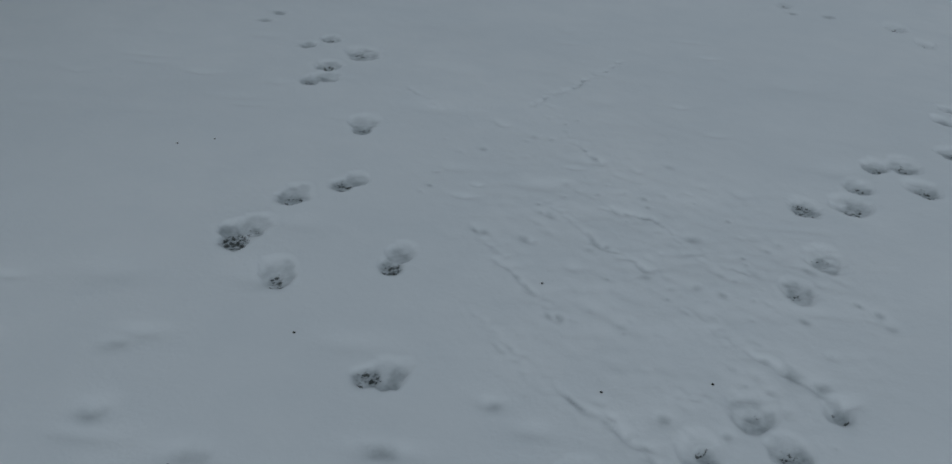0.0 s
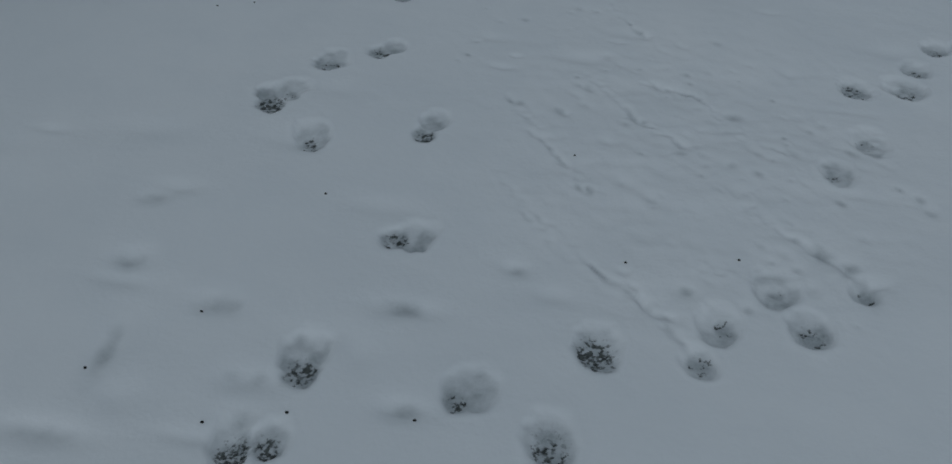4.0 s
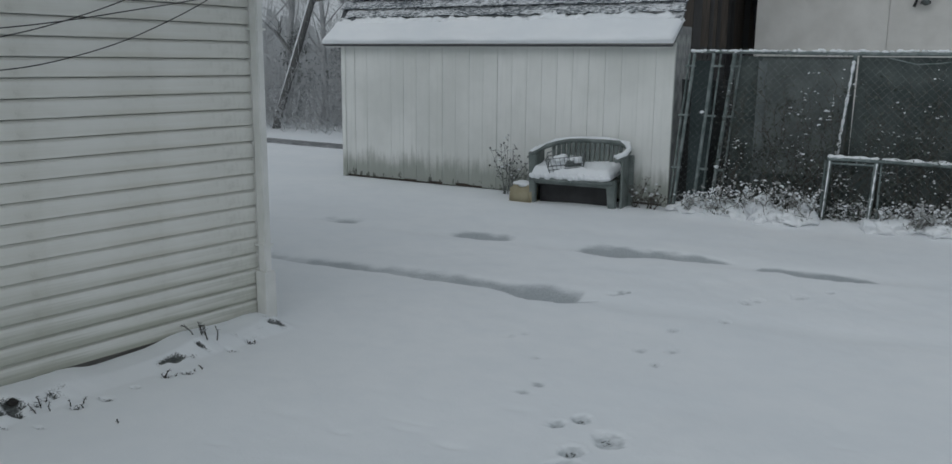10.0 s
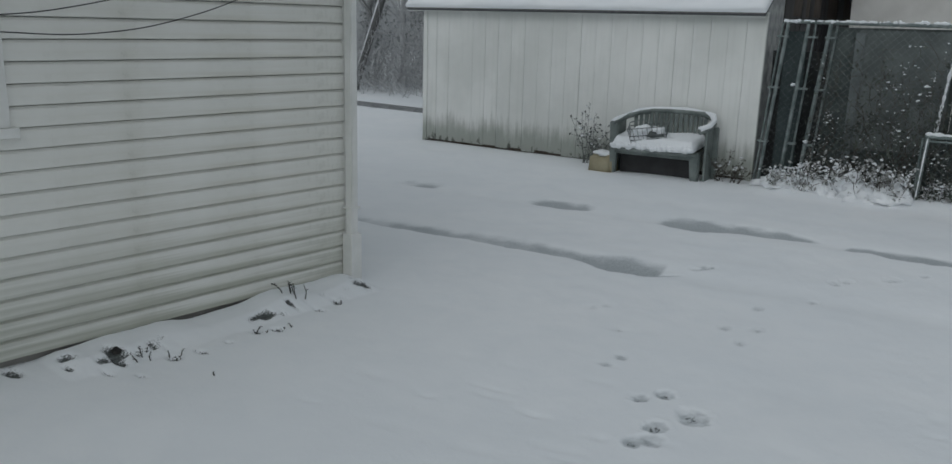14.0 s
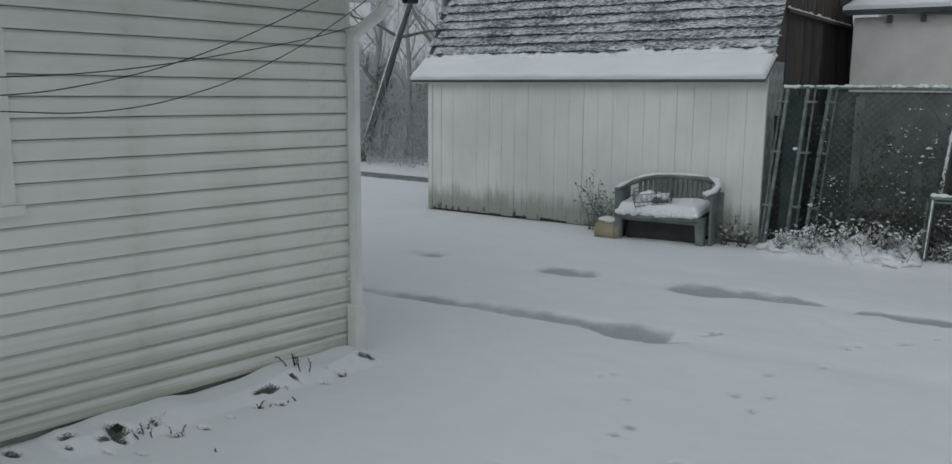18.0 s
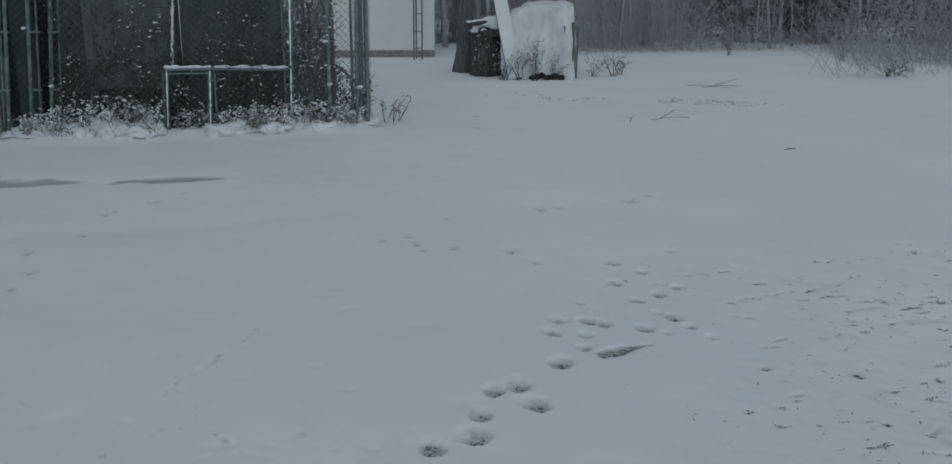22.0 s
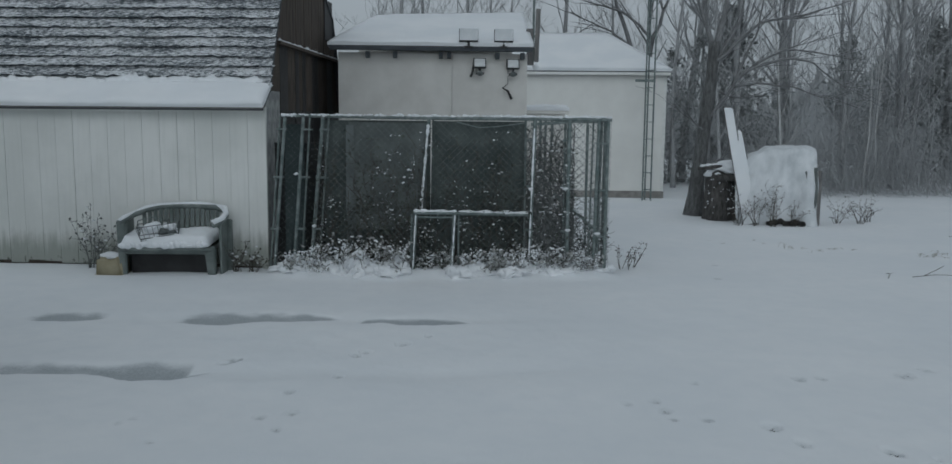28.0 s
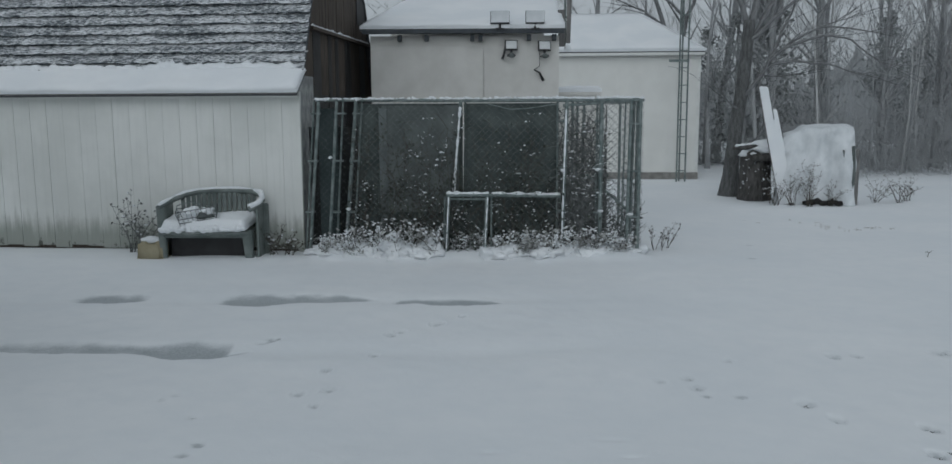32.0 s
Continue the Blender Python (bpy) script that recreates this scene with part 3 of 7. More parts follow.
def build_ground():
    xs = axis([(-900, 0), (-200, 120), (-60, 20), (-20, 4), (-8, 0.5), (-4.3, 0.1), (-3.0, 0.02), (-1.2, 0.03), (0.75, 0.0065), (2.9, 0.0105), (4.8, 0.017), (9, 0.12), (20, 0.8), (60, 5), (200, 25), (900, 120)])
    ys = axis([(-900, 0), (-200, 120), (-30, 20), (-4, 2), (0.7, 0.3), (2.7, 0.0065), (4.4, 0.0105), (5.9, 0.03), (8.2, 0.02), (14, 0.1), (30, 0.7), (70, 4), (200, 25), (900, 120)])
    X, Y = np.meshgrid(xs, ys)
    near = np.exp(-((np.hypot(X, Y - 4)) / 14) ** 2)
    Z = 0.05 * smooth_noise(X, Y, 2.6, 1) * near + 0.022 * smooth_noise(X, Y, 0.5, 2) * near + 0.006 * smooth_noise(X, Y, 0.19, 3) * near + 0.0012 * smooth_noise(X, Y, 0.06, 23) * near * np.clip((X + 1.5) / 0.5, 0, 1)
    Z -= 0.012
    far = np.clip((np.hypot(X, Y) - 22) / 120, 0, 1)
    Z += far * far * 6 * (0.5 + smooth_noise(X, Y, 60, 4))
    Z += 0.055 * np.clip((Y - 8.7) / 1.1, 0, 1) * np.clip((2.6 - X) / 0.8, 0, 1) * np.clip((13 - Y) / 1.0, 0, 1) * np.clip((X + 8.5) / 1.5, 0.35, 1)
    Z += (0.07 + 0.05 * smooth_noise(X, Y, 0.3, 29)) * np.exp(-((Y - 9.86 + 0.045 * (X - 0.2)) / 0.2) ** 2) * np.clip((X + 1.9) / 0.3, 0, 1) * np.clip((2.15 - X) / 0.3, 0, 1)
    wet = np.zeros_like(X)
    bare = np.zeros_like(X)
    # two wheel ruts that run past the sheds: a sharp nearer lip, a far side that fades out
    for yc in (6.2, 7.9):
        wav = yc + 0.10 * smooth_noise(X, X * 0, 1.1, 7)
        Z -= 0.02 * np.exp(-((Y - wav) / 0.2) ** 2) * np.clip((X + 9) / 2, 0, 1) * np.clip((2.2 - X) / 2, 0, 1)
    rag = 0.05 * smooth_noise(X, Y, 0.22, 9) + 0.03 * smooth_noise(X, Y, 0.08, 10)
    for part_of in RUT_FAR + RUT_NEAR:
        px, lo, hi, much = (np.array(v) for v in zip(*part_of))
        j0, j1 = np.searchsorted(ys, lo.min() - 0.3), np.searchsorted(ys, hi.max() + 0.4)
        i0, i1 = np.searchsorted(xs, px[0] - 0.05), np.searchsorted(xs, px[-1] + 0.05)
        sel = (slice(j0, j1), slice(i0, i1))
        x, y, r = X[sel], Y[sel], rag[sel]
        thin = np.interp(x, px, hi - lo)
        a, b, m = np.interp(x, px, lo) + r * np.minimum(1, thin / 0.12), np.interp(x, px, hi) + r * np.minimum(1, thin / 0.12), np.interp(x, px, much)
        inside = np.clip((y - a) / 0.02 + 0.5, 0, 1) * np.clip(1 - (y - b + 0.35 * thin) / (0.04 + 0.65 * thin), 0, 1)
        wet[sel] = np.maximum(wet[sel], inside * m * (0.95 + 0.5 * smooth_noise(x, y, 0.12, 11)))
        Z[sel] -= 0.016 * inside * np.clip(m * 1.3, 0, 1)
        bare[sel] = np.maximum(bare[sel], 0.62 * (m > 0.9) * np.exp(-((y - a - 0.02) / 0.022) ** 2) * np.clip(1 + 2 * smooth_noise(x, y, 0.16, 12), 0, 1))
    rng = random.Random(4)
    marks = [(*p, 0.014) for p in PRINTS]
    for trail, depth in ((TRAIL_MIDDLE, 0.013), (TRAIL_RIGHT, 0.021), (TRAIL_FAR, 0.007)):
        marks += [(x, y - 0.3 * r, r * 0.6, x, y + 0.1 * r, r * (1.3 if trail is TRAIL_MIDDLE else 1.12), dark * (1.3 if trail is TRAIL_RIGHT else 0.7 if trail is TRAIL_FAR else 1.0), depth) for x, y, r, dark in trail]
    for qx, qy, pr, px, py, r, dark, depth in marks:
        depth *= 0.65 + 0.35 * min(1, dark)
        sel = (slice(np.searchsorted(ys, py - 0.25), np.searchsorted(ys, py + 0.25)), slice(np.searchsorted(xs, px - 0.25), np.searchsorted(xs, px + 0.25)))
        gx, gy = X[sel], Y[sel]
        x, y = gx - px, gy - py
        turn = rng.uniform(-0.35, 0.35)
        u, v = x * math.cos(turn) + y * math.sin(turn), -x * math.sin(turn) + y * math.cos(turn)
        shape = 1 + 0.30 * smooth_noise(gx, gy, 0.05, 5) + 0.16 * smooth_noise(gx, gy, 0.018, 15)
        d = np.hypot(u / r, v / (1.28 * r)) * shape
        # steep on the side the paw pushed down, a slow ramp where it was dragged out
        steep = 15.0 - 7.0 * np.clip(v / r, -1, 1)
        hollow = 1 / (1 + np.exp(np.clip((d - 0.95) * steep, -40, 40)))
        pad = 1 / (1 + np.exp(np.clip((np.hypot(gx - qx, (gy - qy) / 1.15) / (pr * 1.12) * shape - 1) * 8, -40, 40)))
        rim = np.exp(-((d - 1.18) / 0.16) ** 2)
        Z[sel] += 0.0016 * rim - depth * np.maximum(hollow * (0.85 - 0.15 * np.clip(v / r, -1, 1)), 1.15 * pad) + 0.006 * hollow * smooth_noise(gx, gy, 0.022, 16)
        # hollow and pad toned darker, shade painted along with packed snow
        slush_shade = np.maximum(hollow * PACKED_SHADE * (0.62 + 0.38 * min(1, dark)) * (0.85 - 0.2 * np.clip(v / r, -1, 1)), pad * (0.5 + 0.2 * min(dark, 1))) * (1.0 + 0.6 * smooth_noise(gx, gy, 0.026, 17))
        wet[sel] = np.maximum(wet[sel], np.clip(slush_shade * (1.0 if py < 4.6 else 0.75), 0, 1))
        # toes and grass tips, dark in the bottom of the pad
        tip = np.zeros_like(gx)
        for k in range(int(5 + 14 * max(0.0, dark - 0.2) ** 1.2)):
            a, f = rng.uniform(0, 6.28), math.sqrt(rng.random()) * 0.85
            cx, cy = qx + pr * f * math.cos(a), qy + 1.15 * pr * f * math.sin(a) - 0.12 * pr
            w, h, lean = pr * rng.uniform(0.10, 0.24), pr * rng.uniform(0.16, 0.34), rng.uniform(-0.6, 0.6)
            tip = np.maximum(tip, rng.uniform(0.65, 1.0) * np.exp(-(((gx - cx) - lean * (gy - cy)) / w) ** 2 - ((gy - cy) / h) ** 2))
        bare[sel] = np.maximum(bare[sel], np.maximum(tip * min(1.15, 0.55 + 0.6 * dark), pad * 0.36 * min(1.3, dark ** 2)))
        Z[sel] -= 0.004 * tip
    for line in SCUFFS:
        for (ax, ay), (bx, by) in zip(line, line[1:]):
            sel = (slice(np.searchsorted(ys, min(ay, by) - 0.2), np.searchsorted(ys, max(ay, by) + 0.2)), slice(np.searchsorted(xs, min(ax, bx) - 0.2), np.searchsorted(xs, max(ax, bx) + 0.2)))
            gx, gy = X[sel], Y[sel]
            L = math.hypot(bx - ax, by - ay)
            u = ((gx - ax) * (bx - ax) + (gy - ay) * (by - ay)) / L
            v = ((gy - ay) * (bx - ax) - (gx - ax) * (by - ay)) / L + 0.04 * smooth_noise(gx, gy, 0.15, 12) + 0.015 * smooth_noise(gx, gy, 0.04, 19)
            along = np.clip((u + 0.03) / 0.05, 0, 1) * np.clip((L + 0.02 - u) / 0.05, 0, 1)
            broken = np.clip(0.30 + 2.0 * smooth_noise(gx, gy, 0.09, 13) + 1.3 * smooth_noise(gx, gy, 0.03, 14), 0, 1)
            groove = along * np.exp(-(v / 0.013) ** 2) * broken
            lumps = along * np.exp(-(v / 0.03) ** 2) * smooth_noise(gx, gy, 0.022, 24)
            Z[sel] += 0.006 * lumps - 0.009 * groove
            wet[sel] = np.maximum(wet[sel], 0.5 * groove)
    # the trench dug by the trail, down to the grass, with its shadow darkened in
    wob = 0.02 * smooth_noise(X, Y, 0.07, 18) + 0.012 * smooth_noise(X, Y, 0.025, 20)
    mid_y, half = np.interp(X, [1.86, 1.95, 2.02, 2.10, 2.19], [3.21, 3.23, 3.245, 3.265, 3.26]), np.interp(X, [1.86, 1.94, 2.02, 2.10, 2.19], [0.042, 0.050, 0.040, 0.026, 0.012])
    v = (Y - mid_y + wob) / half
    dug = np.clip((X - 1.85) / 0.02, 0, 1) * np.clip((2.19 - X) / 0.03, 0, 1)
    Z -= 0.030 * dug * np.exp(-np.abs(v) ** 5)
    wet = np.maximum(wet, 0.95 * dug * np.exp(-np.abs(v) ** 5))
    bare = np.maximum(bare, 0.45 * dug * np.exp(-np.abs(v) ** 5))
    bare = np.maximum(bare, 1.1 * dug * np.exp(-((v + 0.6) / 0.45) ** 2) * np.clip(0.8 + 1.6 * smooth_noise(X, Y, 0.03, 25), 0, 1))
    # old hollows half filled by later snow, some of no plain shape
    rng = np.random.RandomState(6)
    soft = list(HOLLOWS)
    for _ in range(60):
        soft.append((rng.uniform(-2.6, 1.2), rng.uniform(0.7, 4.5), rng.uniform(0.03, 0.10), rng.uniform(0.02, 0.06), rng.uniform(0.003, 0.012)))
    for px, py, rx, ry, dep in soft:
        sel = (slice(np.searchsorted(ys, py - 0.35), np.searchsorted(ys, py + 0.35)), slice(np.searchsorted(xs, px - 0.35), np.searchsorted(xs, px + 0.35)))
        g = np.exp(-((X[sel] - px) / rx) ** 2 - ((Y[sel] - py) / ry) ** 2)
        Z[sel] -= dep * g
        # deeper hollows are tinted darker, standing in for their shade
        if dep > 0.0119:
            wet[sel] = np.maximum(wet[sel], 0.42 * g * (1 + smooth_noise(X[sel], Y[sel], 0.04, 26)))
    # trodden, uneven strip and the rough grass on the right
    scuffed = np.exp(-(((X - 0.35) / 0.55) ** 2 + ((Y - 2.1) / 0.9) ** 2))
    mixed = 0.008 * smooth_noise(X * 0.8 + 0.6 * Y, Y * 0.8 - X * 0.6, 0.09, 21) + 0.006 * smooth_noise(X * 0.8 - 0.6 * Y, Y * 0.8 + 0.6 * X, 0.04, 22)
    Z += scuffed * mixed
    pits = np.random.RandomState(8)
    for _ in range(120):
        k, w = pits.rand(), pits.choice((-0.42, -0.16, 0.05, 0.33))
        px, py = -0.28 + 1.15 * k + 0.75 * w + pits.normal() * 0.06, 3.1 - 1.5 * k + 0.62 * w + pits.normal() * 0.06
        r, ry = pits.uniform(0.007, 0.024), pits.uniform(0.7, 1.9)
        sel = (np.abs(X - px) < 0.12) & (np.abs(Y - py) < 0.12)
        x, y = X[sel] - px, Y[sel] - py
        u, v = 0.65 * x - 0.76 * y, 0.76 * x + 0.65 * y
        pit = np.exp(-(u / (r * ry)) ** 2 - (v / r) ** 2)
        Z[sel] -= 0.28 * r * pit
        wet[sel] = np.maximum(wet[sel], pits.uniform(0.15, 0.5) * pit)
    side = X - 2.0 - 0.25 * (Y - 2)
    grass = 1 / (1 + np.exp(np.clip(-side * 2.6, -50, 50))) * np.exp(-((Y - 2.3) / 2.0) ** 2) * np.clip((7 - X) / 2, 0, 1)
    Z += grass * (0.009 * smooth_noise(X * 0.8 + Y * 0.6, Y * 0.8 - X * 0.6, 0.13, 31) + 0.006 * smooth_noise(X, Y, 0.05, 32))
    thick = np.clip(0.55 + 1.3 * smooth_noise(X, Y, 0.42, 33), 0, 1) * (0.55 + 0.45 * np.clip((X - 2.4) / 1.2, 0, 1))
    specks = np.clip(smooth_noise(X + 0.25 * Y, Y * 1.7, 0.05, 35) * 9 - 2.9, 0, 1) * np.clip(thick * 1.3, 0, 1)
    faint = np.clip(smooth_noise(X, Y * 1.3, 0.10, 36) * 4 - 0.5, 0, 1) * thick
    patch = (np.exp(-(((X - 3.47) / 0.13) ** 2 + ((Y - 1.82) / 0.09) ** 2)) + 0.8 * np.exp(-(((X - 2.82) / 0.16) ** 2 + ((Y - 1.74) / 0.05) ** 2))) * np.clip(smooth_noise(X, Y * 1.6, 0.06, 37) * 4 + 0.35, 0, 1)
    Z -= grass * (0.007 * specks + 0.004 * faint) + 0.012 * np.clip(patch, 0, 1)
    bare = np.maximum(bare, np.maximum(np.clip(grass * specks * 1.4, 0, 0.50), 0.52 * np.clip(patch, 0, 1)))
    wet = np.maximum(wet, np.clip(grass * (0.6 * specks + 0.55 * faint), 0, 0.7))
    rng = np.random.RandomState(27)
    for _ in range(210):
        px, py = rng.uniform(2.1, 5.2), rng.uniform(1.0, 4.2)
        if rng.rand() > 1 / (1 + math.exp(-(px - 2.6 - 0.25 * (py - 2)) * 2.6)):
            continue
        sel = (slice(np.searchsorted(ys, py - 0.3), np.searchsorted(ys, py + 0.3)), slice(np.searchsorted(xs, px - 0.3), np.searchsorted(xs, px + 0.3)))
        w, h, lean = rng.uniform(0.012, 0.06), rng.uniform(0.010, 0.028), rng.uniform(-0.6, 0.6)
        x, y = X[sel] - px, Y[sel] - py - lean * (X[sel] - px)
        g = np.exp(-(x / w) ** 2 - (y / h) ** 2) * np.clip(1 + 1.4 * smooth_noise(X[sel], Y[sel], 0.03, 28), 0, 1.5)
        Z[sel] -= 0.012 * g
        wet[sel] = np.maximum(wet[sel], np.clip(0.55 * g, 0, 0.8))
        bare[sel] = np.maximum(bare[sel], rng.choice((0.2, 0.4, 0.65)) * g)
    # uneven cover along the foot of the house
    hx, hy = X + 3.57, Y - 4.70
    out, along = hx * 0.979 - hy * 0.203, hx * 0.203 + hy * 0.979
    here = np.clip(-along / 0.1, 0, 1) * np.clip((along + 5) / 0.5, 0, 1)
    lip = 0.30 + 0.05 * smooth_noise(along, along * 0, 0.5, 41)
    Z += here * 0.055 * np.clip((out + 0.05) / 0.10, 0, 1) * np.clip(1 - (out - lip + 0.05) / 0.14, 0, 1) * (1 + 0.9 * smooth_noise(X, Y, 0.25, 42)) * np.clip((along + 2.15) / 0.12, 0.25, 1)
    # a darker strip close along the wall
    bare = np.maximum(bare, here * 0.62 * np.clip((0.05 - out) / 0.03, 0, 1) * np.clip(0.7 + 1.5 * smooth_noise(X, Y, 0.12, 44), 0, 1))
    broken = np.clip(smooth_noise(X, Y, 0.05, 43) * 3.2 - 0.35, 0, 1) * np.clip(0.6 + 2.2 * smooth_noise(along, along * 0, 0.28, 45), 0, 1) * here * np.exp(-((out - lip) / 0.05) ** 2)
    Z -= 0.03 * broken
    bare = np.maximum(bare, np.clip(broken * 1.5, 0, 0.95))
    for px, py, rx, ry in ((-3.70, 2.87, 0.07, 0.045), (-3.62, 2.84, 0.05, 0.03), (-3.82, 2.68, 0.05, 0.035), (-3.93, 2.46, 0.06, 0.035), (-3.36, 3.57, 0.03, 0.022), (-3.28, 3.66, 0.04, 0.025), (-3.46, 3.06, 0.03, 0.03),
                           (-3.40, 3.2, 0.04, 0.02), (-3.29, 4.22, 0.03, 0.022), (-3.41, 4.55, 0.03, 0.03), (-3.28, 4.05, 0.03, 0.018), (-3.38, 3.38, 0.02, 0.016), (-3.55, 2.72, 0.03, 0.012), (-3.40, 2.80, 0.025, 0.012), (-3.72, 2.62, 0.03, 0.012)):
        g = np.exp(-np.hypot((X - px) / rx, (Y - py) / ry) ** 3 * (1 + 1.2 * smooth_noise(X, Y, 0.04, 46)))
        Z -= 0.035 * g
        bare = np.maximum(bare, 0.98 * g)
    ny, nx = X.shape
    me = bpy.data.meshes.new("ground")
    co = np.stack([X, Y, Z], -1).reshape(-1, 3)
    idx = np.arange(ny * nx).reshape(ny, nx)
    quads = np.stack([idx[:-1, :-1], idx[:-1, 1:], idx[1:, 1:], idx[1:, :-1]], -1).reshape(-1, 4)
    me.vertices.add(len(co))
    me.vertices.foreach_set("co", co.ravel())
    me.loops.add(quads.size)
    me.loops.foreach_set("vertex_index", quads.ravel().astype(np.int32))
    me.polygons.add(len(quads))
    me.polygons.foreach_set("loop_start", np.arange(0, quads.size, 4, dtype=np.int32))
    me.polygons.foreach_set("use_smooth", np.ones(len(quads), dtype=bool))
    me.update(calc_edges=True)
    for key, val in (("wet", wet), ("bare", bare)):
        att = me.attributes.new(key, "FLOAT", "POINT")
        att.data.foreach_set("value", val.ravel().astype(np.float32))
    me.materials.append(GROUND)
    ob = new("ground", me)
    tagged(ob, "snow-covered yard with wheel ruts, paw prints and scuffs", "ground", kind="structure")
    return X, Y, Z, xs, ys


GX, GY, GZ, GXS, GYS = build_ground()


def lie(x, y):
    """The height of the snow at a place."""
    i = min(max(int(np.searchsorted(GXS, x)), 1), len(GXS) - 1)
    j = min(max(int(np.searchsorted(GYS, y)), 1), len(GYS) - 1)
    return float(GZ[j, i])


# ---- house ----
HOUSE = pose(-3.57, 4.70, 0, 0, 0, -11.72)
ROW = 0.1058


def build_house():
    h = thing("house", HOUSE, "white vinyl-sided house corner with gutter and downspout", "house")
    part("wall", B((-0.16, -8.2, 0.0), (-0.03, -0.03, 2.36)), WHITE_TRIM, h)
    part("wall", B((-5.0, -0.16, 0.0), (-0.16, -0.03, 2.36)), WHITE_TRIM, h)
    part("wall", B((-5.0, -8.2, 0.0), (-0.16, -8.07, 2.36)), WHITE_TRIM, h)
    part("wall", B((-5.0, -8.07, 0.0), (-4.87, -0.16, 2.36)), WHITE_TRIM, h)
    part("foundation", B((-4.9, -8.1, -0.3), (-0.012, -0.02, 0.1)), CONCRETE, h, "grey concrete foundation strip")

    def board(name, length):
        bm = bmesh.new()
        prof = [(-0.029, 0.0), (0.017, 0.0), (0.020, 0.003), (0.0195, 0.011), (0.013, ROW - 0.020), (0.003, ROW - 0.011), (0.000, ROW - 0.006), (-0.029, ROW - 0.005)]
        return prism(bm, prof, -length, -0.028)

    first = part("siding_board", board("siding_board", 8.1), VINYL, h)
    first.matrix_basis = pose(0, 0, 0.032)
    for k in range(1, 22):
        again(first, pose(0, 0, 0.032 + ROW * k))
    end = part("siding_board", board("siding_board", 4.9), VINYL, h)
    turned = Matrix(((0, 1, 0, 0.0), (1, 0, 0, -0.018), (0, 0, 1, 0.032), (0, 0, 0, 1)))
    end.matrix_basis = turned
    for k in range(1, 22):
        again(end, Matrix.Translation((0, 0, ROW * k)) @ turned)
    # corner post
    bm = bmesh.new()
    box(bm, (-0.03, -0.034, 0.08), (0.021, 0.0, 2.34), None, 0.004)
    box(bm, (-0.09, -0.018, 0.08), (-0.03, 0.018, 2.34), None, 0.004)
    part("corner_post", bm, WHITE_TRIM, h)
    # frieze, soffit, fascia, gutter
    part("frieze_board", B((-0.02, -8.2, 2.325), (0.024, 0.0, 2.36), 0.004), WHITE_TRIM, h)
    bm = bmesh.new()
    for k in range(5):
        box(bm, (-0.2 + k * 0.12, -8.5, 2.36), (-0.2 + k * 0.12 + 0.112, 0.30, 2.375))
    part("soffit", bm, WHITE_TRIM, h, "white ribbed soffit")
    part("fascia", B((0.38, -8.5, 2.36), (0.40, 0.31, 2.50)), WHITE_TRIM, h)
    bm = bmesh.new()
    prof = [(0.402, 2.38), (0.47, 2.38), (0.485, 2.41), (0.525, 2.44), (0.525, 2.475), (0.515, 2.475), (0.515, 2.445), (0.475, 2.415), (0.462, 2.39), (0.412, 2.39), (0.412, 2.475), (0.402, 2.475)]
    prism(bm, prof, -8.5, 0.33)
    box(bm, (0.406, 0.318, 2.383), (0.51, 0.328, 2.47))
    part("gutter", bm, WHITE_TRIM, h, "white aluminium gutter")
    # roof planes
    bm = bmesh.new()
    prism(bm, [(0.48, 2.50), (-2.5, 3.5), (-5.5, 2.50), (-5.5, 2.45), (-2.5, 3.44), (0.46, 2.45)], -8.6, 0.34)
    part("roof", bm, SHINGLE, h)
    bm = bmesh.new()
    snow_slab(bm, ((0.46, -8.6, 2.508), (0.46, 0.34, 2.508), (-2.5, 0.34, 3.505), (-2.5, -8.6, 3.505)), 0.05, 60, 14, 3.0)
    part("snow", bm, SNOW, h, "layer of fresh snow on the roof")
    part("gable", prism(bmesh.new(), [(-0.05, 2.36), (-5.0, 2.36), (-2.5, 3.4)], -0.1, -0.02), WHITE_TRIM, h)
    # downspout with elbows and a wider boot
    bm = bmesh.new()
    sq = 0.036
    def leg(p, q, a=sq, b=0.028):
        p, q = Vector(p), Vector(q)
        d = q - p
        m = Matrix.Translation((p + q) / 2) @ d.to_track_quat("Z", "Y").to_matrix().to_4x4() @ Matrix.Diagonal((2 * a, 2 * b, d.length, 1))
        r = bmesh.ops.create_cube(bm, size=1, matrix=m)
        bmesh.ops.bevel(bm, geom=list({e for v in r["verts"] for e in v.link_edges}), offset=0.008, segments=2, affect="EDGES")
    leg((0.072, -0.018, 0.25), (0.072, -0.018, 2.09))
    leg((0.072, -0.018, 2.07), (0.10, -0.018, 2.15))
    leg((0.095, -0.018, 2.13), (0.36, -0.018, 2.25))
    leg((0.35, -0.018, 2.24), (0.418, -0.018, 2.30))
    leg((0.42, -0.018, 2.28), (0.42, -0.018, 2.39))
    sp = part("downspout", bm, WHITE_TRIM, h, "white square downspout with elbows at the eave")
    bm = bmesh.new()
    box(bm, (0.024, -0.065, 0.0), (0.122, 0.028, 0.33), None, 0.01)
    part("boot", bm, WHITE_TRIM, sp, "wider white sleeve at the foot")
    for z in (0.5, 1.9):
        part("strap", B((0.022, -0.058, z), (0.112, 0.024, z + 0.014)), WHITE_TRIM, sp)
    cam_ = part("eave_camera", B((0.36, 0.14, 2.315), (0.43, 0.23, 2.362), 0.012), BLACK, h, "small dark camera under the eave")
    part("mount", B((0.385, 0.16, 2.355), (0.41, 0.2, 2.38)), BLACK, cam_)
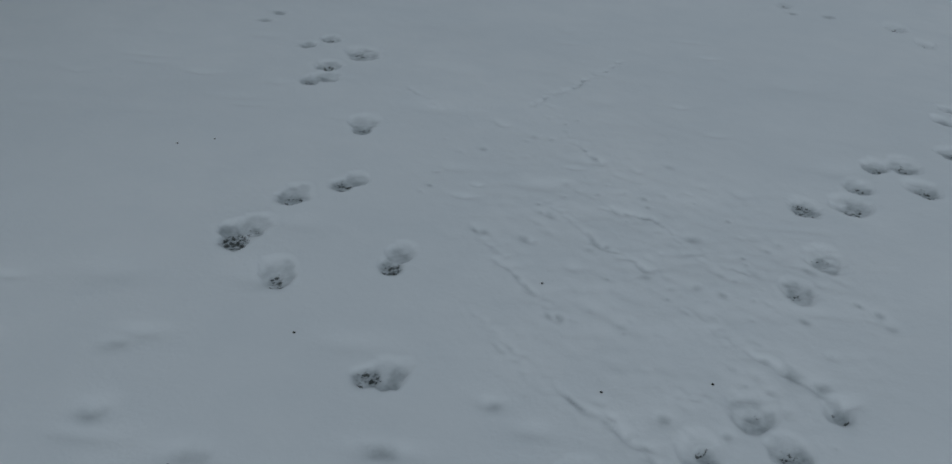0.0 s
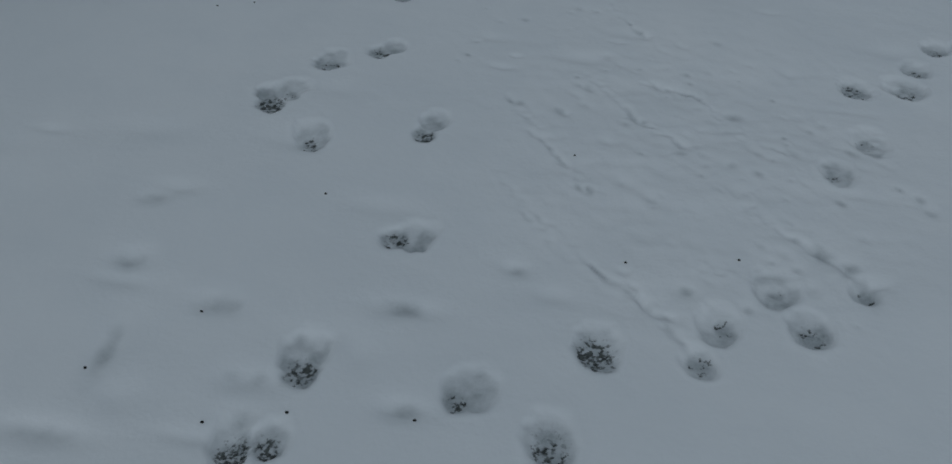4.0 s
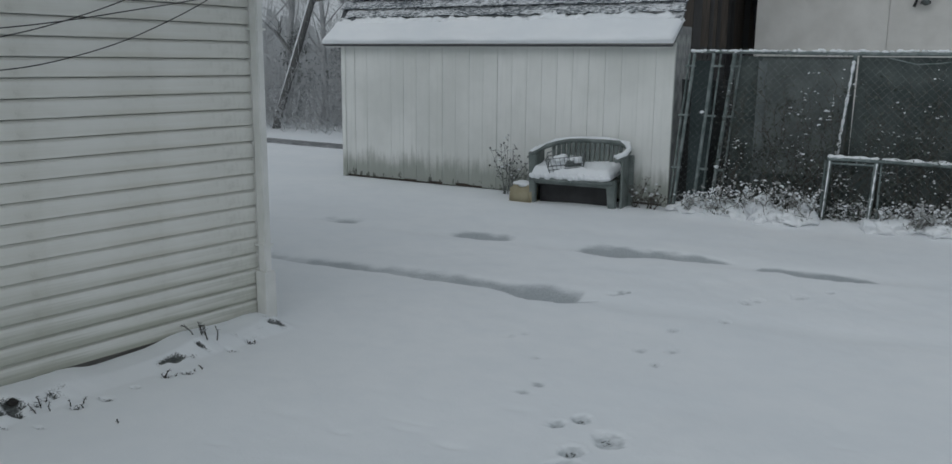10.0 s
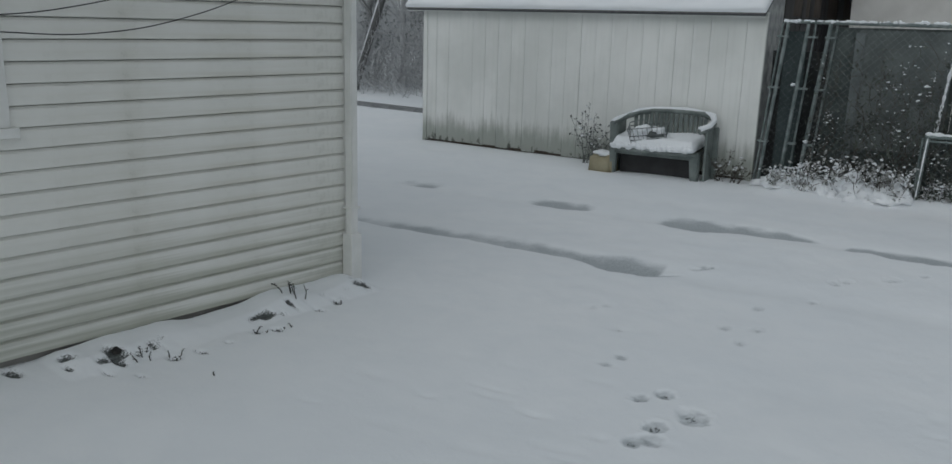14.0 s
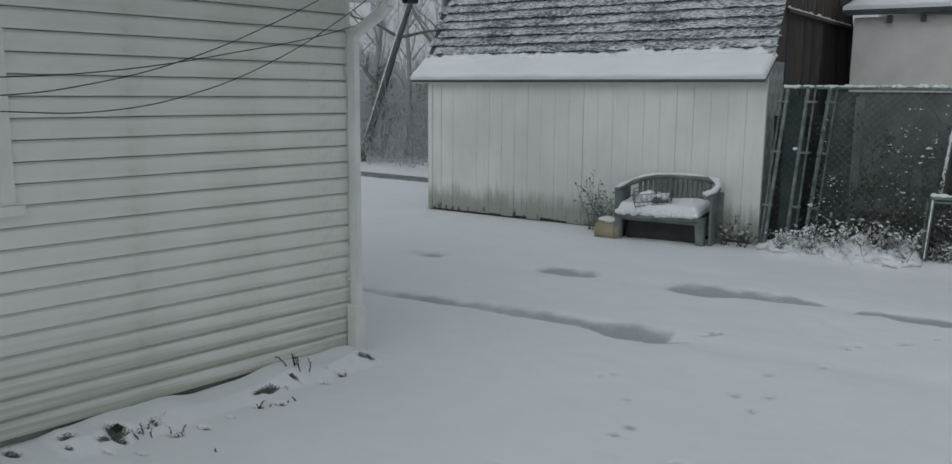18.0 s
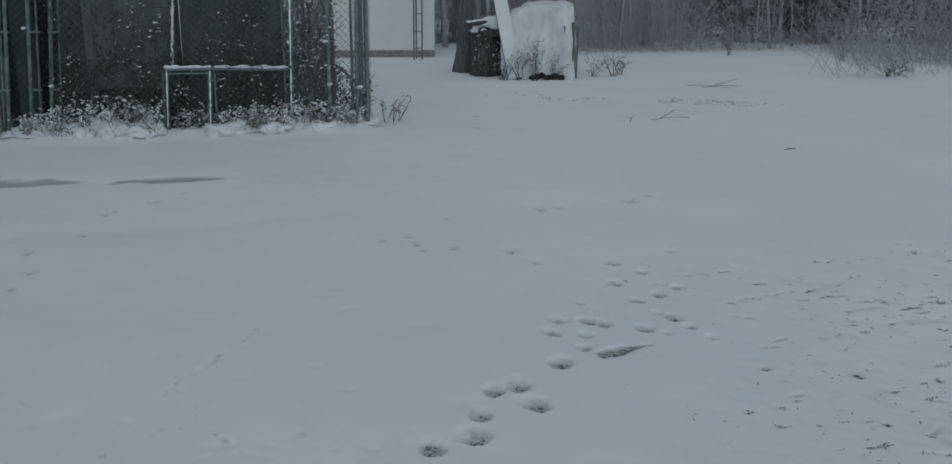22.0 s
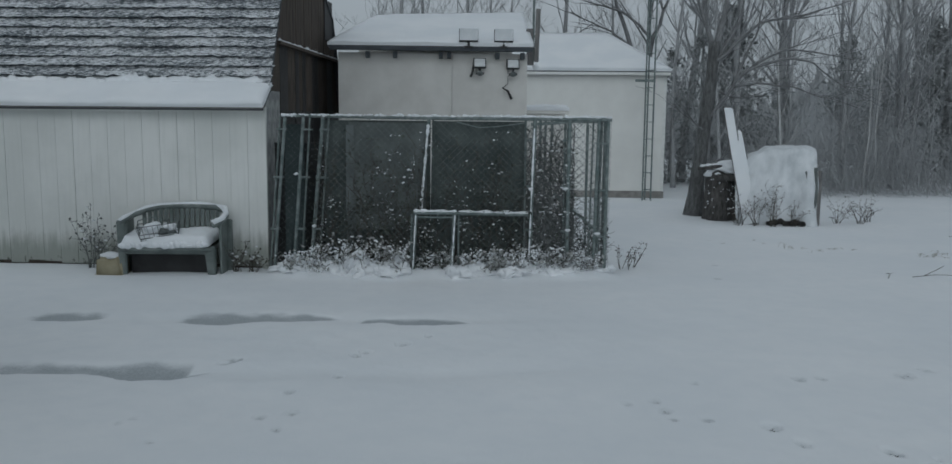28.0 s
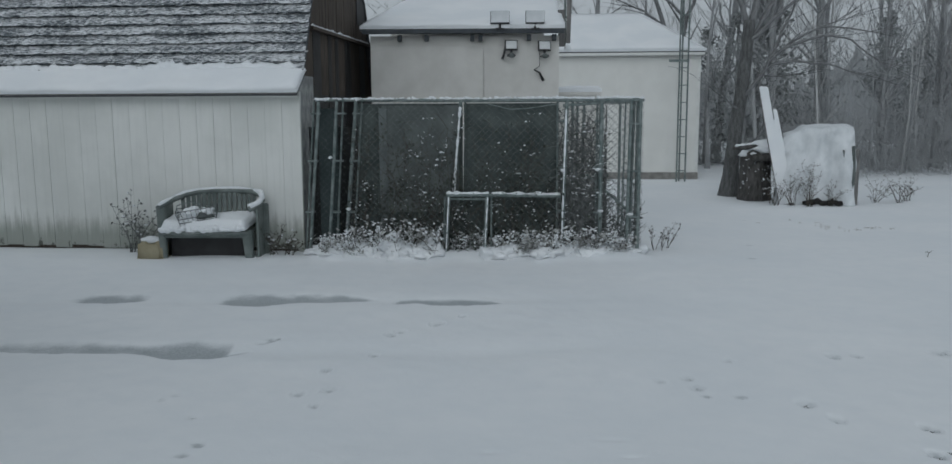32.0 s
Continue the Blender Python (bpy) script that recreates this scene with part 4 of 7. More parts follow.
    # window just inside the view
    w = new("window_unit")
    w.parent = h
    w.matrix_basis = pose(0.0, -2.13, 1.20)
    bm = bmesh.new()
    for lo, hi in (((-0.02, -0.07, 0.0), (0.035, 0.0, 0.84)), ((-0.02, -1.0, 0.0), (0.035, -0.93, 0.84)), ((-0.02, -0.93, 0.77), (0.035, -0.07, 0.84)), ((-0.02, -0.93, 0.40), (0.028, -0.07, 0.45))):
        box(bm, lo, hi, None, 0.004)
    part("frame", bm, WHITE_TRIM, w)
    part("sill", B((-0.02, -1.03, -0.05), (0.06, 0.03, 0.0), 0.004), WHITE_TRIM, w)
    part("pane", B((0.004, -0.93, 0.0), (0.016, -0.07, 0.40)), GLASS, w)
    part("pane", B((0.004, -0.93, 0.45), (0.016, -0.07, 0.77)), GLASS, w)
    return h


house = build_house()


# ---- garden shed with a gambrel roof ----
SHED = pose(-1.975, 10.21, 0, 0, 0, -6.0)
SHED_W, SHED_D, WALL_H = 4.83, 4.3, 1.945


def build_shed():
    s = thing("garden_shed", SHED, "white-painted board shed with a snow-dusted gambrel roof", "shed")
    W, D, H = SHED_W, SHED_D, WALL_H
    part("core", B((-W + 0.04, 0.05, 0.0), (-0.10, D - 0.05, H - 0.02)), BROWN_WOOD, s, "dark framing behind the boards")
    part("sill_beam", B((-W + 0.01, 0.025, -0.2), (-0.075, D, 0.14)), BROWN_WOOD, s)
    rng = random.Random(11)
    first = None
    n = 23
    bw = W / n
    for k in range(n):
        if first is None:
            first = part("board", B((0.0012, 0.0, 0.085), (bw - 0.0012, 0.02, H), 0.0015), SHED_WHITE, s)
            first.matrix_basis = pose(-W, 0, 0)
        else:
            again(first, pose(-W + k * bw, rng.uniform(-0.002, 0.002) + (0.004 if k % 6 < 3 else 0.0), rng.uniform(-0.022, 0.014), 0, 0, 0))
    # near end: a strip of white boards in a shaded tone, then bare dark boards with a snowy ledge between two heights
    f = None
    for k in range(3):
        m = pose(-0.01 + rng.uniform(-0.002, 0.002), 0.03 + k * 0.2, 0)
        if f is None:
            f = part("board", B((-0.01, 0.003, 0.03), (0.01, 0.197, 2.14)), SHADED_WHITE, s)
            f.matrix_basis = m
        else:
            again(f, m)
    dark = None
    n_dark = 20
    dw = (D - 0.64) / n_dark
    for k in range(n_dark):
        m = pose(-0.06 + rng.uniform(-0.008, 0.006), 0.64 + k * dw, 0)
        if dark is None:
            dark = part("dark_board", B((-0.01, 0.003, 0.03), (0.01, dw - 0.003, 2.72)), BLACK, s, "black lower board")
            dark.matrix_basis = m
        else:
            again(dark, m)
    part("ledge", B((-0.07, 0.62, 2.72), (0.03, D, 2.76), 0.004), BROWN_WOOD, s)
    part("snow", snow_rope(bmesh.new(), (-0.01, 0.64, 2.762), (-0.01, D, 2.762), 0.022, 60, 7.0), SNOW, s)
    part("side_wall", B((-W, 0.02, 0.03), (-W + 0.02, D, H)), SHED_WHITE, s)
    prof0 = [(-0.16, H), (0.16, 2.16), (0.75, 3.36), (D / 2, 4.15), (D - 0.75, 3.36), (D - 0.16, 2.16), (D + 0.16, H)]
    nb = 26
    for k in range(nb):
        y0, y1 = 0.62 + (D - 0.62) * k / nb, 0.62 + (D - 0.62) * (k + 1) / nb
        zt = float(np.interp((y0 + y1) / 2, [p[0] for p in prof0], [p[1] for p in prof0])) - 0.05
        if zt > 2.8:
            part("gable_board", B((-0.03 + rng.uniform(-0.004, 0.004), y0 + 0.004, 2.765), (-0.008 + rng.uniform(-0.003, 0.003), y1 - 0.004, zt)), BROWN_WOOD, s)
    part("loft_window", B((-0.012, 3.05, 3.0), (0.012, 3.55, 3.6), 0.004), BLACK, s, "dark boarded loft opening")
    part("corner_trim", B((-0.05, -0.018, 0.02), (0.016, 0.03, H), 0.003), SHED_WHITE, s)
    part("corner_trim", B((-W - 0.016, -0.018, 0.02), (-W + 0.05, 0.03, H), 0.003), SHED_WHITE, s)
    # roof profile in y, z: flared eave, steep lower slope, shallow upper slope
    prof = [(-0.16, H - 0.01), (0.16, 2.16), (0.75, 3.36), (D / 2, 4.15), (D - 0.75, 3.36), (D - 0.16, 2.16), (D + 0.16, H - 0.01)]
    ov, ol = 0.03, 0.2
    gable = [(0.02, H - 0.02)] + [(y, z - 0.06) for y, z in prof[1:-1]] + [(D - 0.02, H - 0.02)]
    for x0 in (-0.07, -W + 0.01):
        bm = bmesh.new()
        a = [bm.verts.new((x0, y, z)) for y, z in gable]
        b = [bm.verts.new((x0 + 0.02, y, z)) for y, z in gable]
        bm.faces.new(a)
        bm.faces.new(b[::-1])
        for i in range(len(a)):
            bm.faces.new((a[i], a[(i + 1) % len(a)], b[(i + 1) % len(a)], b[i]))
        bmesh.ops.recalc_face_normals(bm, faces=bm.faces)
        part("gable_panel", bm, SHED_WHITE if x0 < -1 else BROWN_WOOD, s)
    bm = bmesh.new()
    lo = [(y, z - 0.035) for y, z in prof]
    ring = prof + lo[::-1]
    a = [bm.verts.new((-W - ol, y, z)) for y, z in ring]
    b = [bm.verts.new((ov, y, z)) for y, z in ring]
    k = len(ring)
    for i in range(k):
        bm.faces.new((a[i], a[(i + 1) % k], b[(i + 1) % k], b[i]))
    for i in range(len(prof) - 1):
        bm.faces.new((a[i], a[k - 1 - i], a[k - 2 - i], a[i + 1]))
        bm.faces.new((b[i], b[i + 1], b[k - 2 - i], b[k - 1 - i]))
    bmesh.ops.recalc_face_normals(bm, faces=bm.faces)
    roof = part("roof", bm, SHINGLE, s, "grey asphalt-shingle gambrel roof")
    part("soffit", B((-W - ol + 0.01, -0.15, H - 0.058), (ov - 0.005, -0.001, H - 0.050)), SHED_WHITE, s)
    part("drip_edge", B((-W - ol - 0.005, -0.170, H - 0.026), (ov + 0.005, -0.158, H - 0.010)), GREY_WOOD, s)
    # shingle courses on the steep slope, each course a row of tabs
    y0, z0, y1, z1 = 0.16, 2.16, 0.75, 3.36
    L = math.hypot(y1 - y0, z1 - z0)
    ang = math.degrees(math.atan2(z1 - z0, y1 - y0))
    rows, tabs = 10, 7
    rh, tw = L / rows, (W + ov + ol) / tabs
    kinds = []
    for v in range(3):
        bm = bmesh.new()
        r = random.Random(v)
        box(bm, (0.0, 0.0, 0.0), (tw, rh * 1.12, 0.012))
        bmesh.ops.subdivide_edges(bm, edges=[e for e in bm.edges if abs(e.verts[0].co.x - e.verts[1].co.x) > 0.1], cuts=9)
        for q in bm.verts:
            if q.co.y < 0.01:
                q.co.y += r.uniform(-0.010, 0.010) * (0.02 < q.co.x < tw - 0.02)
                q.co.z += 0.045 + r.uniform(-0.012, 0.010) * (0.02 < q.co.x < tw - 0.02)
        ob = part("shingle", bm, SNOWY_SHINGLE, roof)
        kinds.append(ob)
    used = set()
    rng = random.Random(5)
    for j in range(rows):
        t = j / rows
        yy, zz = y0 + (y1 - y0) * t, z0 + (z1 - z0) * t
        for i in range(tabs):
            v = rng.randrange(3)
            m = pose(-W - ol + i * tw + (0.12 if j % 2 else 0.0) * (i < tabs - 1), yy, zz, ang) @ pose(0, 0, 0.004 + rng.uniform(0, 0.001))
            if v not in used:
                used.add(v)
                kinds[v].matrix_basis = m
            else:
                again(kinds[v], m)
    # snow: thick on the flare, thin streaks lying on each course
    bm = bmesh.new()
    snow_slab(bm, ((-W - ol - 0.01, -0.176, H - 0.014), (ov + 0.01, -0.176, H - 0.014), (ov + 0.01, 0.2, 2.20), (-W - ol - 0.01, 0.2, 2.20)), 0.078, 90, 9, 1.0, 0.4, 0.6)
    part("snow", bm, SNOW, s, "thick snow on the flared eave")
    bm = bmesh.new()
    rr = random.Random(31)
    x = -W - ol + 0.02
    while x < ov - 0.16:
        up = 0.05 + 0.05 * noise.noise(Vector((x * 1.1, 2.0, 0))) + rr.uniform(-0.02, 0.02)
        lump(bm, (x, 0.155 + 0.22 * up, 2.20 + 0.45 * up), (rr.uniform(0.06, 0.16), 0.035, max(0.02, up)), x * 7, 0.6, 2)
        x += rr.uniform(0.02, 0.045)
    tagged(part("snow_crust", bm, SNOW, s, "ragged snow creeping up the lowest shingles"), kind="stuff")
    bm = bmesh.new()
    snow_slab(bm, ((-W - ol, 0.73, 3.37), (ov, 0.73, 3.37), (ov, D / 2, 4.15), (-W - ol, D / 2, 4.15)), 0.06, 50, 8, 2.0)
    part("snow", bm, SNOW, s, "snow on the upper slope")
    m = pose(0, y0, z0, ang)
    for j in range(rows):
        bm = bmesh.new()
        rr = random.Random(70 + j)
        x = -W - ol
        while x < ov:
            s0 = rr.uniform(0.02, 0.06)
            if noise.noise(Vector((x * 1.3, j * 0.9, 5.0))) + rr.uniform(-0.4, 0.4) > 0.22:
                lump(bm, m @ Vector((x, j * rh + rr.uniform(0.015, 0.05), 0.026)), (s0, 0.012, 0.011), rr.random() * 30, 0.6, 1)
            x += s0 * rr.uniform(0.9, 2.0)
        tagged(part("snow_crust", bm, SNOW, s, "crumbs of snow caught on a shingle course"), kind="stuff")
    return s


shed = build_shed()


# ---- chain-link kennel ----
KENNEL = pose(2.0, 9.82, 0.03, 0, 0, -3.6)


def lattice(bm, u0, u1, z0, z1, place, cell=0.08, r=0.0019):
    """Crossing wires of a chain-link panel; place(u, z) gives the point."""
    h = z1 - z0
    for way in (1, -1):
        k = u0 - h
        while k < u1 + h:
            a, b = (k, z0), (k + h, z1)
            if way < 0:
                a, b = (k, z1), (k + h, z0)
            ta = max(0.0, (u0 - a[0]) / h)
            tb = min(1.0, (u1 - a[0]) / h)
            if tb - ta > 0.02:
                p = (a[0] + h * ta, a[1] + (b[1] - a[1]) * ta)
                q = (a[0] + h * tb, a[1] + (b[1] - a[1]) * tb)
                m = [((p[0] * (1 - f) + q[0] * f), (p[1] * (1 - f) + q[1] * f)) for f in (0, 1)]
                rod(bm, place(*m[0]), place(*m[1]), r, r, 3, False)
            k += cell
    return bm


def build_kennel():
    k = thing("dog_kennel", KENNEL, "old galvanised chain-link kennel overgrown with snowy vines", "kennel")
    Ht = 1.80

    def post(x, y, lean=0.0, r=0.021, top=Ht, z0=-0.08):
        return part("post", rod(bmesh.new(), (x, y, z0), (x + lean, y, top), r, r, 10), GALV, k)

    # front line, from the free corner to the shed
    for x, lean, y, r in ((-0.026, 0.006, 0.0, 0.021), (-0.156, 0.033, 0.0, 0.02), (-0.115, 0.03, 0.03, 0.014), (-0.212, 0.028, 0.03, 0.010), (-0.464, 0.003, 0.0, 0.026), (-0.505, 0.0, 0.03, 0.014),
                          (-0.675, 0.035, 0.25, 0.016), (-0.72, 0.02, 0.5, 0.014), (-0.903, 0.048, 0.0, 0.024), (-0.956, -0.004, 0.03, 0.012)):
        post(x, y, lean, r)
    for x, lean, y, r in ((-3.885, 0.164, 0.0, 0.020), (-3.94, 0.156, 0.04, 0.012), (-3.655, 0.146, 0.0, 0.020), (-3.575, 0.13, 0.05, 0.012), (-3.459, 0.176, 0.0, 0.022), (-3.37, 0.145, 0.05, 0.012)):
        post(x, y, lean, r)
    # small dog door and its half-height rail
    post(-2.25, -0.11, 0.04, 0.020, 0.72)
    post(-2.275, -0.09, 0.02, 0.012, 0.70)
    post(-1.80, -0.11, 0.035, 0.022, 0.72)
    post(-1.72, -0.09, 0.0, 0.012, 0.70)
    part("door_frame", rod(bmesh.new(), (-2.24, -0.11, 0.72), (-1.74, -0.11, 0.72), 0.019, 0.019, 10), GALV, k)
    part("door_frame", rod(bmesh.new(), (-2.19, -0.11, 0.675), (-1.76, -0.11, 0.675), 0.012, 0.012, 8), GALV, k)
    part("rail", rod(bmesh.new(), (-1.74, -0.09, 0.72), (-0.92, -0.03, 0.70), 0.019, 0.019, 10), GALV, k)
    part("post", rod(bmesh.new(), (-2.16, 0.0, 0.72), (-2.07, 0.0, Ht), 0.019, 0.019, 10), GALV, k)
    part("post", rod(bmesh.new(), (-2.05, 0.04, 0.0), (-2.02, 0.04, Ht), 0.012, 0.012, 10), TARP, k, "thin dark green pole")
    part("rail", rod(bmesh.new(), (-3.77, 0.02, Ht + 0.02), (-1.9, 0.0, Ht), 0.02, 0.02, 10), GALV, k)
    part("rail", rod(bmesh.new(), (-1.9, 0.0, Ht), (0.02, 0.0, Ht), 0.02, 0.02, 10), GALV, k)
    part("rail", rod(bmesh.new(), (-0.9, 0.01, Ht - 0.06), (-0.47, 0.01, Ht - 0.03), 0.018, 0.018, 10), GALV, k)
    # side line
    for y in (0.62, 1.2, 2.9):
        post(0.02 + 0.02 * y, y, 0.0)
    post(-0.36, 1.2, 0.0)
    post(-0.62, 2.9, 0.0)
    part("rail", rod(bmesh.new(), (0.0, 0.0, Ht), (0.1, 2.9, Ht), 0.02, 0.02, 10), GALV, k)
    part("rail", rod(bmesh.new(), (-0.36, 1.2, Ht - 0.02), (0.02, 1.2, Ht - 0.02), 0.018, 0.018, 8), GALV, k)
    part("brace", rod(bmesh.new(), (-0.62, 0.04, 0.95), (-0.06, 0.02, 0.47), 0.014, 0.014, 8), GALV, k, "fallen slanting tube")
    # hinges and clamps
    for x0, x1, z in ((-0.16, -0.0, 1.52), (-0.16, 0.0, 0.98), (-0.16, 0.0, 0.45), (-0.95, -0.86, 1.55), (-0.95, -0.86, 1.02), (-0.95, -0.86, 0.52),
                      (-1.77, -1.66, 0.58), (-0.54, -0.45, 1.02), (-0.54, -0.45, 0.5), (-0.54, -0.45, 1.55)):
        part("clamp", B((x0, -0.03, z), (x1, 0.05, z + 0.022), 0.004), GALV, k)
    for xb, y in ((-3.41, 0.0), (-3.60, 0.0), (-3.90, 0.0)):
        for z in (0.5, 1.1, 1.65):
            x = xb + 0.155 * z / Ht
            part("clamp", B((x - 0.06, y - 0.03, z), (x + 0.05, y + 0.05, z + 0.02), 0.004), GALV, k)
    # wire panels
    part("wire_panel", lattice(bmesh.new(), -0.9, 0.0, 0.02, Ht, lambda u, z: (u, 0.0, z), 0.085, 0.0026), WIRE, k)
    part("wire_panel", lattice(bmesh.new(), -2.05, -0.92, 0.74, Ht, lambda u, z: (u, -0.075, z), 0.08, 0.0019), WIRE, k)
    part("wire_panel", lattice(bmesh.new(), -1.72, -0.92, 0.02, 0.70, lambda u, z: (u, -0.075, z), 0.08, 0.0019), WIRE, k)
    part("wire_panel", lattice(bmesh.new(), -3.4, -2.2, 0.02, Ht, lambda u, z: (u + 0.1 * z / Ht, -0.075, z), 0.08, 0.0019), WIRE, k)
    part("wire_panel", lattice(bmesh.new(), -3.95, -3.5, 0.02, Ht, lambda u, z: (u + 0.11 * z / Ht, 0.08, z), 0.08, 0.001), WIRE, k)
    part("wire_panel", lattice(bmesh.new(), 0.0, 2.9, 0.02, Ht, lambda u, z: (0.02 + 0.03 * u, u, z), 0.11, 0.0009), WIRE, k)
    part("wire_panel", lattice(bmesh.new(), -0.62, 0.1, 0.02, Ht, lambda u, z: (u, 2.9, z), 0.11, 0.0009), WIRE, k)
    part("wire_panel", lattice(bmesh.new(), -2.18, -1.77, 0.02, 0.67, lambda u, z: (u, -0.11, z), 0.08, 0.0016), WIRE, k)
    # dark screens hung inside
    def cloth(u0, u1, z0, z1, y, mat, label, seed):
        bm = bmesh.new()
        nu, nz = 24, 14
        front, rear = [], []
        for j in range(nz + 1):
            fr, rr = [], []
            for i in range(nu + 1):
                u, z = u0 + (u1 - u0) * i / nu, z0 + (z1 - z0) * j / nz
                w = 0.035 * noise.noise(Vector((u * 3.1, z * 0.9, seed))) + 0.012 * noise.noise(Vector((u * 11, z * 4, seed)))
                fr.append(bm.verts.new((u, y + w, z)))
                rr.append(bm.verts.new((u, y + w + 0.006, z)))
            front.append(fr)
            rear.append(rr)
        for j in range(nz):
            for i in range(nu):
                bm.faces.new((front[j][i], front[j][i + 1], front[j + 1][i + 1], front[j + 1][i])).smooth = True
                bm.faces.new((rear[j][i], rear[j + 1][i], rear[j + 1][i + 1], rear[j][i + 1])).smooth = True
        return part("screen", bm, mat, k, label)

    cloth(-3.3, -2.06, 0.0, 1.77, 0.14, TARP, "dark green screening cloth", 1.0)
    cloth(-2.04, -0.96, 0.0, 1.77, 0.12, TARP, "dark green screening cloth", 2.0)
    cloth(-3.0, -2.1, 0.5, 1.75, 0.075, GREY_TARP, "faded grey sheet", 3.0)
    cloth(-3.78, -3.55, 0.0, 1.72, 0.2, TEAL, "dark teal plastic sheet", 4.0)
    # near-black sheet added to stand for the shade in the corner gap
    cloth(-3.95, -3.3, 0.0, 1.5, 0.42, GAP_DARK, "near-black sheet added for the dark gap in the corner", 6.0)
    cloth(-3.03, -2.94, 0.05, 1.72, 0.05, PALE_SHEET, "pale hanging strip of sheet", 5.0)
    for x, z, w in ((-3.66, 0.16, 0.06), (-0.46, 0.5, 0.05), (-0.12, 0.46, 0.06), (-0.9, 0.97, 0.04), (-0.5, 0.98, 0.05), (-3.6, 1.12, 0.03), (-3.4, 0.52, 0.04)):
        part("snow", lump(bmesh.new(), (x, -0.02, z + 0.03), (0.6 * w, 0.03, 0.018), x * 5, 0.9, 2), SNOW, k)
    part("strap", tube(bmesh.new(), [(-1.75, -0.03, 1.76), (-1.5, -0.03, 1.70), (-1.3, -0.03, 1.71), (-0.95, -0.03, 1.76)], 0.007, 6), GALV, k, "loose pale cord under the top rail")
    # snow along the rails: clumps over each knuckle of the wire
    bm = bmesh.new()
    rr = random.Random(3)
    x = -3.75
    while x < 0.0:
        w = rr.uniform(0.014, 0.045)
        if rr.random() < 0.88:
            lump(bm, (x, rr.uniform(-0.006, 0.012), Ht + 0.024 + rr.uniform(-0.004, 0.01)), (w, 0.022, rr.uniform(0.008, 0.02)), x * 9, 0.8, 2)
        x += rr.uniform(0.02, 0.05)
    tagged(part("snow_beading", bm, SNOW, k, "snow beaded along the top rail"), kind="stuff")
    part("snow", snow_rope(bmesh.new(), (-2.24, -0.11, 0.735), (-1.74, -0.11, 0.735), 0.02, 24, 1.0), SNOW, k)
    part("snow", snow_rope(bmesh.new(), (-1.72, -0.09, 0.735), (-0.92, -0.03, 0.715), 0.02, 30, 2.0), SNOW, k)
    part("snow", snow_rope(bmesh.new(), (-2.16, -0.014, 0.74), (-2.075, -0.014, 1.72), 0.021, 60, 3.0), SNOW, k)
    for x in (-2.245, -1.795):
        part("snow", snow_rope(bmesh.new(), (x, -0.132, 0.06), (x + 0.036, -0.132, 0.7), 0.009, 40, x), SNOW, k)
    part("snow", snow_rope(bmesh.new(), (-0.905, -0.02, 0.1), (-0.862, -0.02, 1.7), 0.014, 60, 4.0), SNOW, k)
    return k


kennel = build_kennel()


def leaf_blade(bm, c, n_dir, size, rr):
    """One small folded leaf: two triangles' worth of blade with a crease."""
    q = Euler((rr.uniform(-1.2, 1.2), rr.uniform(-1.2, 1.2), rr.uniform(0, 6.28))).to_matrix()
    a, b, d, e = (c + q @ Vector(v) * size for v in ((-0.5, 0, 0), (0, 0.32, 0.1), (0.55, 0, 0), (0, -0.32, 0.1)))
    va, vb, vd, ve = (bm.verts.new(p) for p in (a, b, d, e))
    bm.faces.new((va, vb, vd))
    bm.faces.new((va, vd, ve))


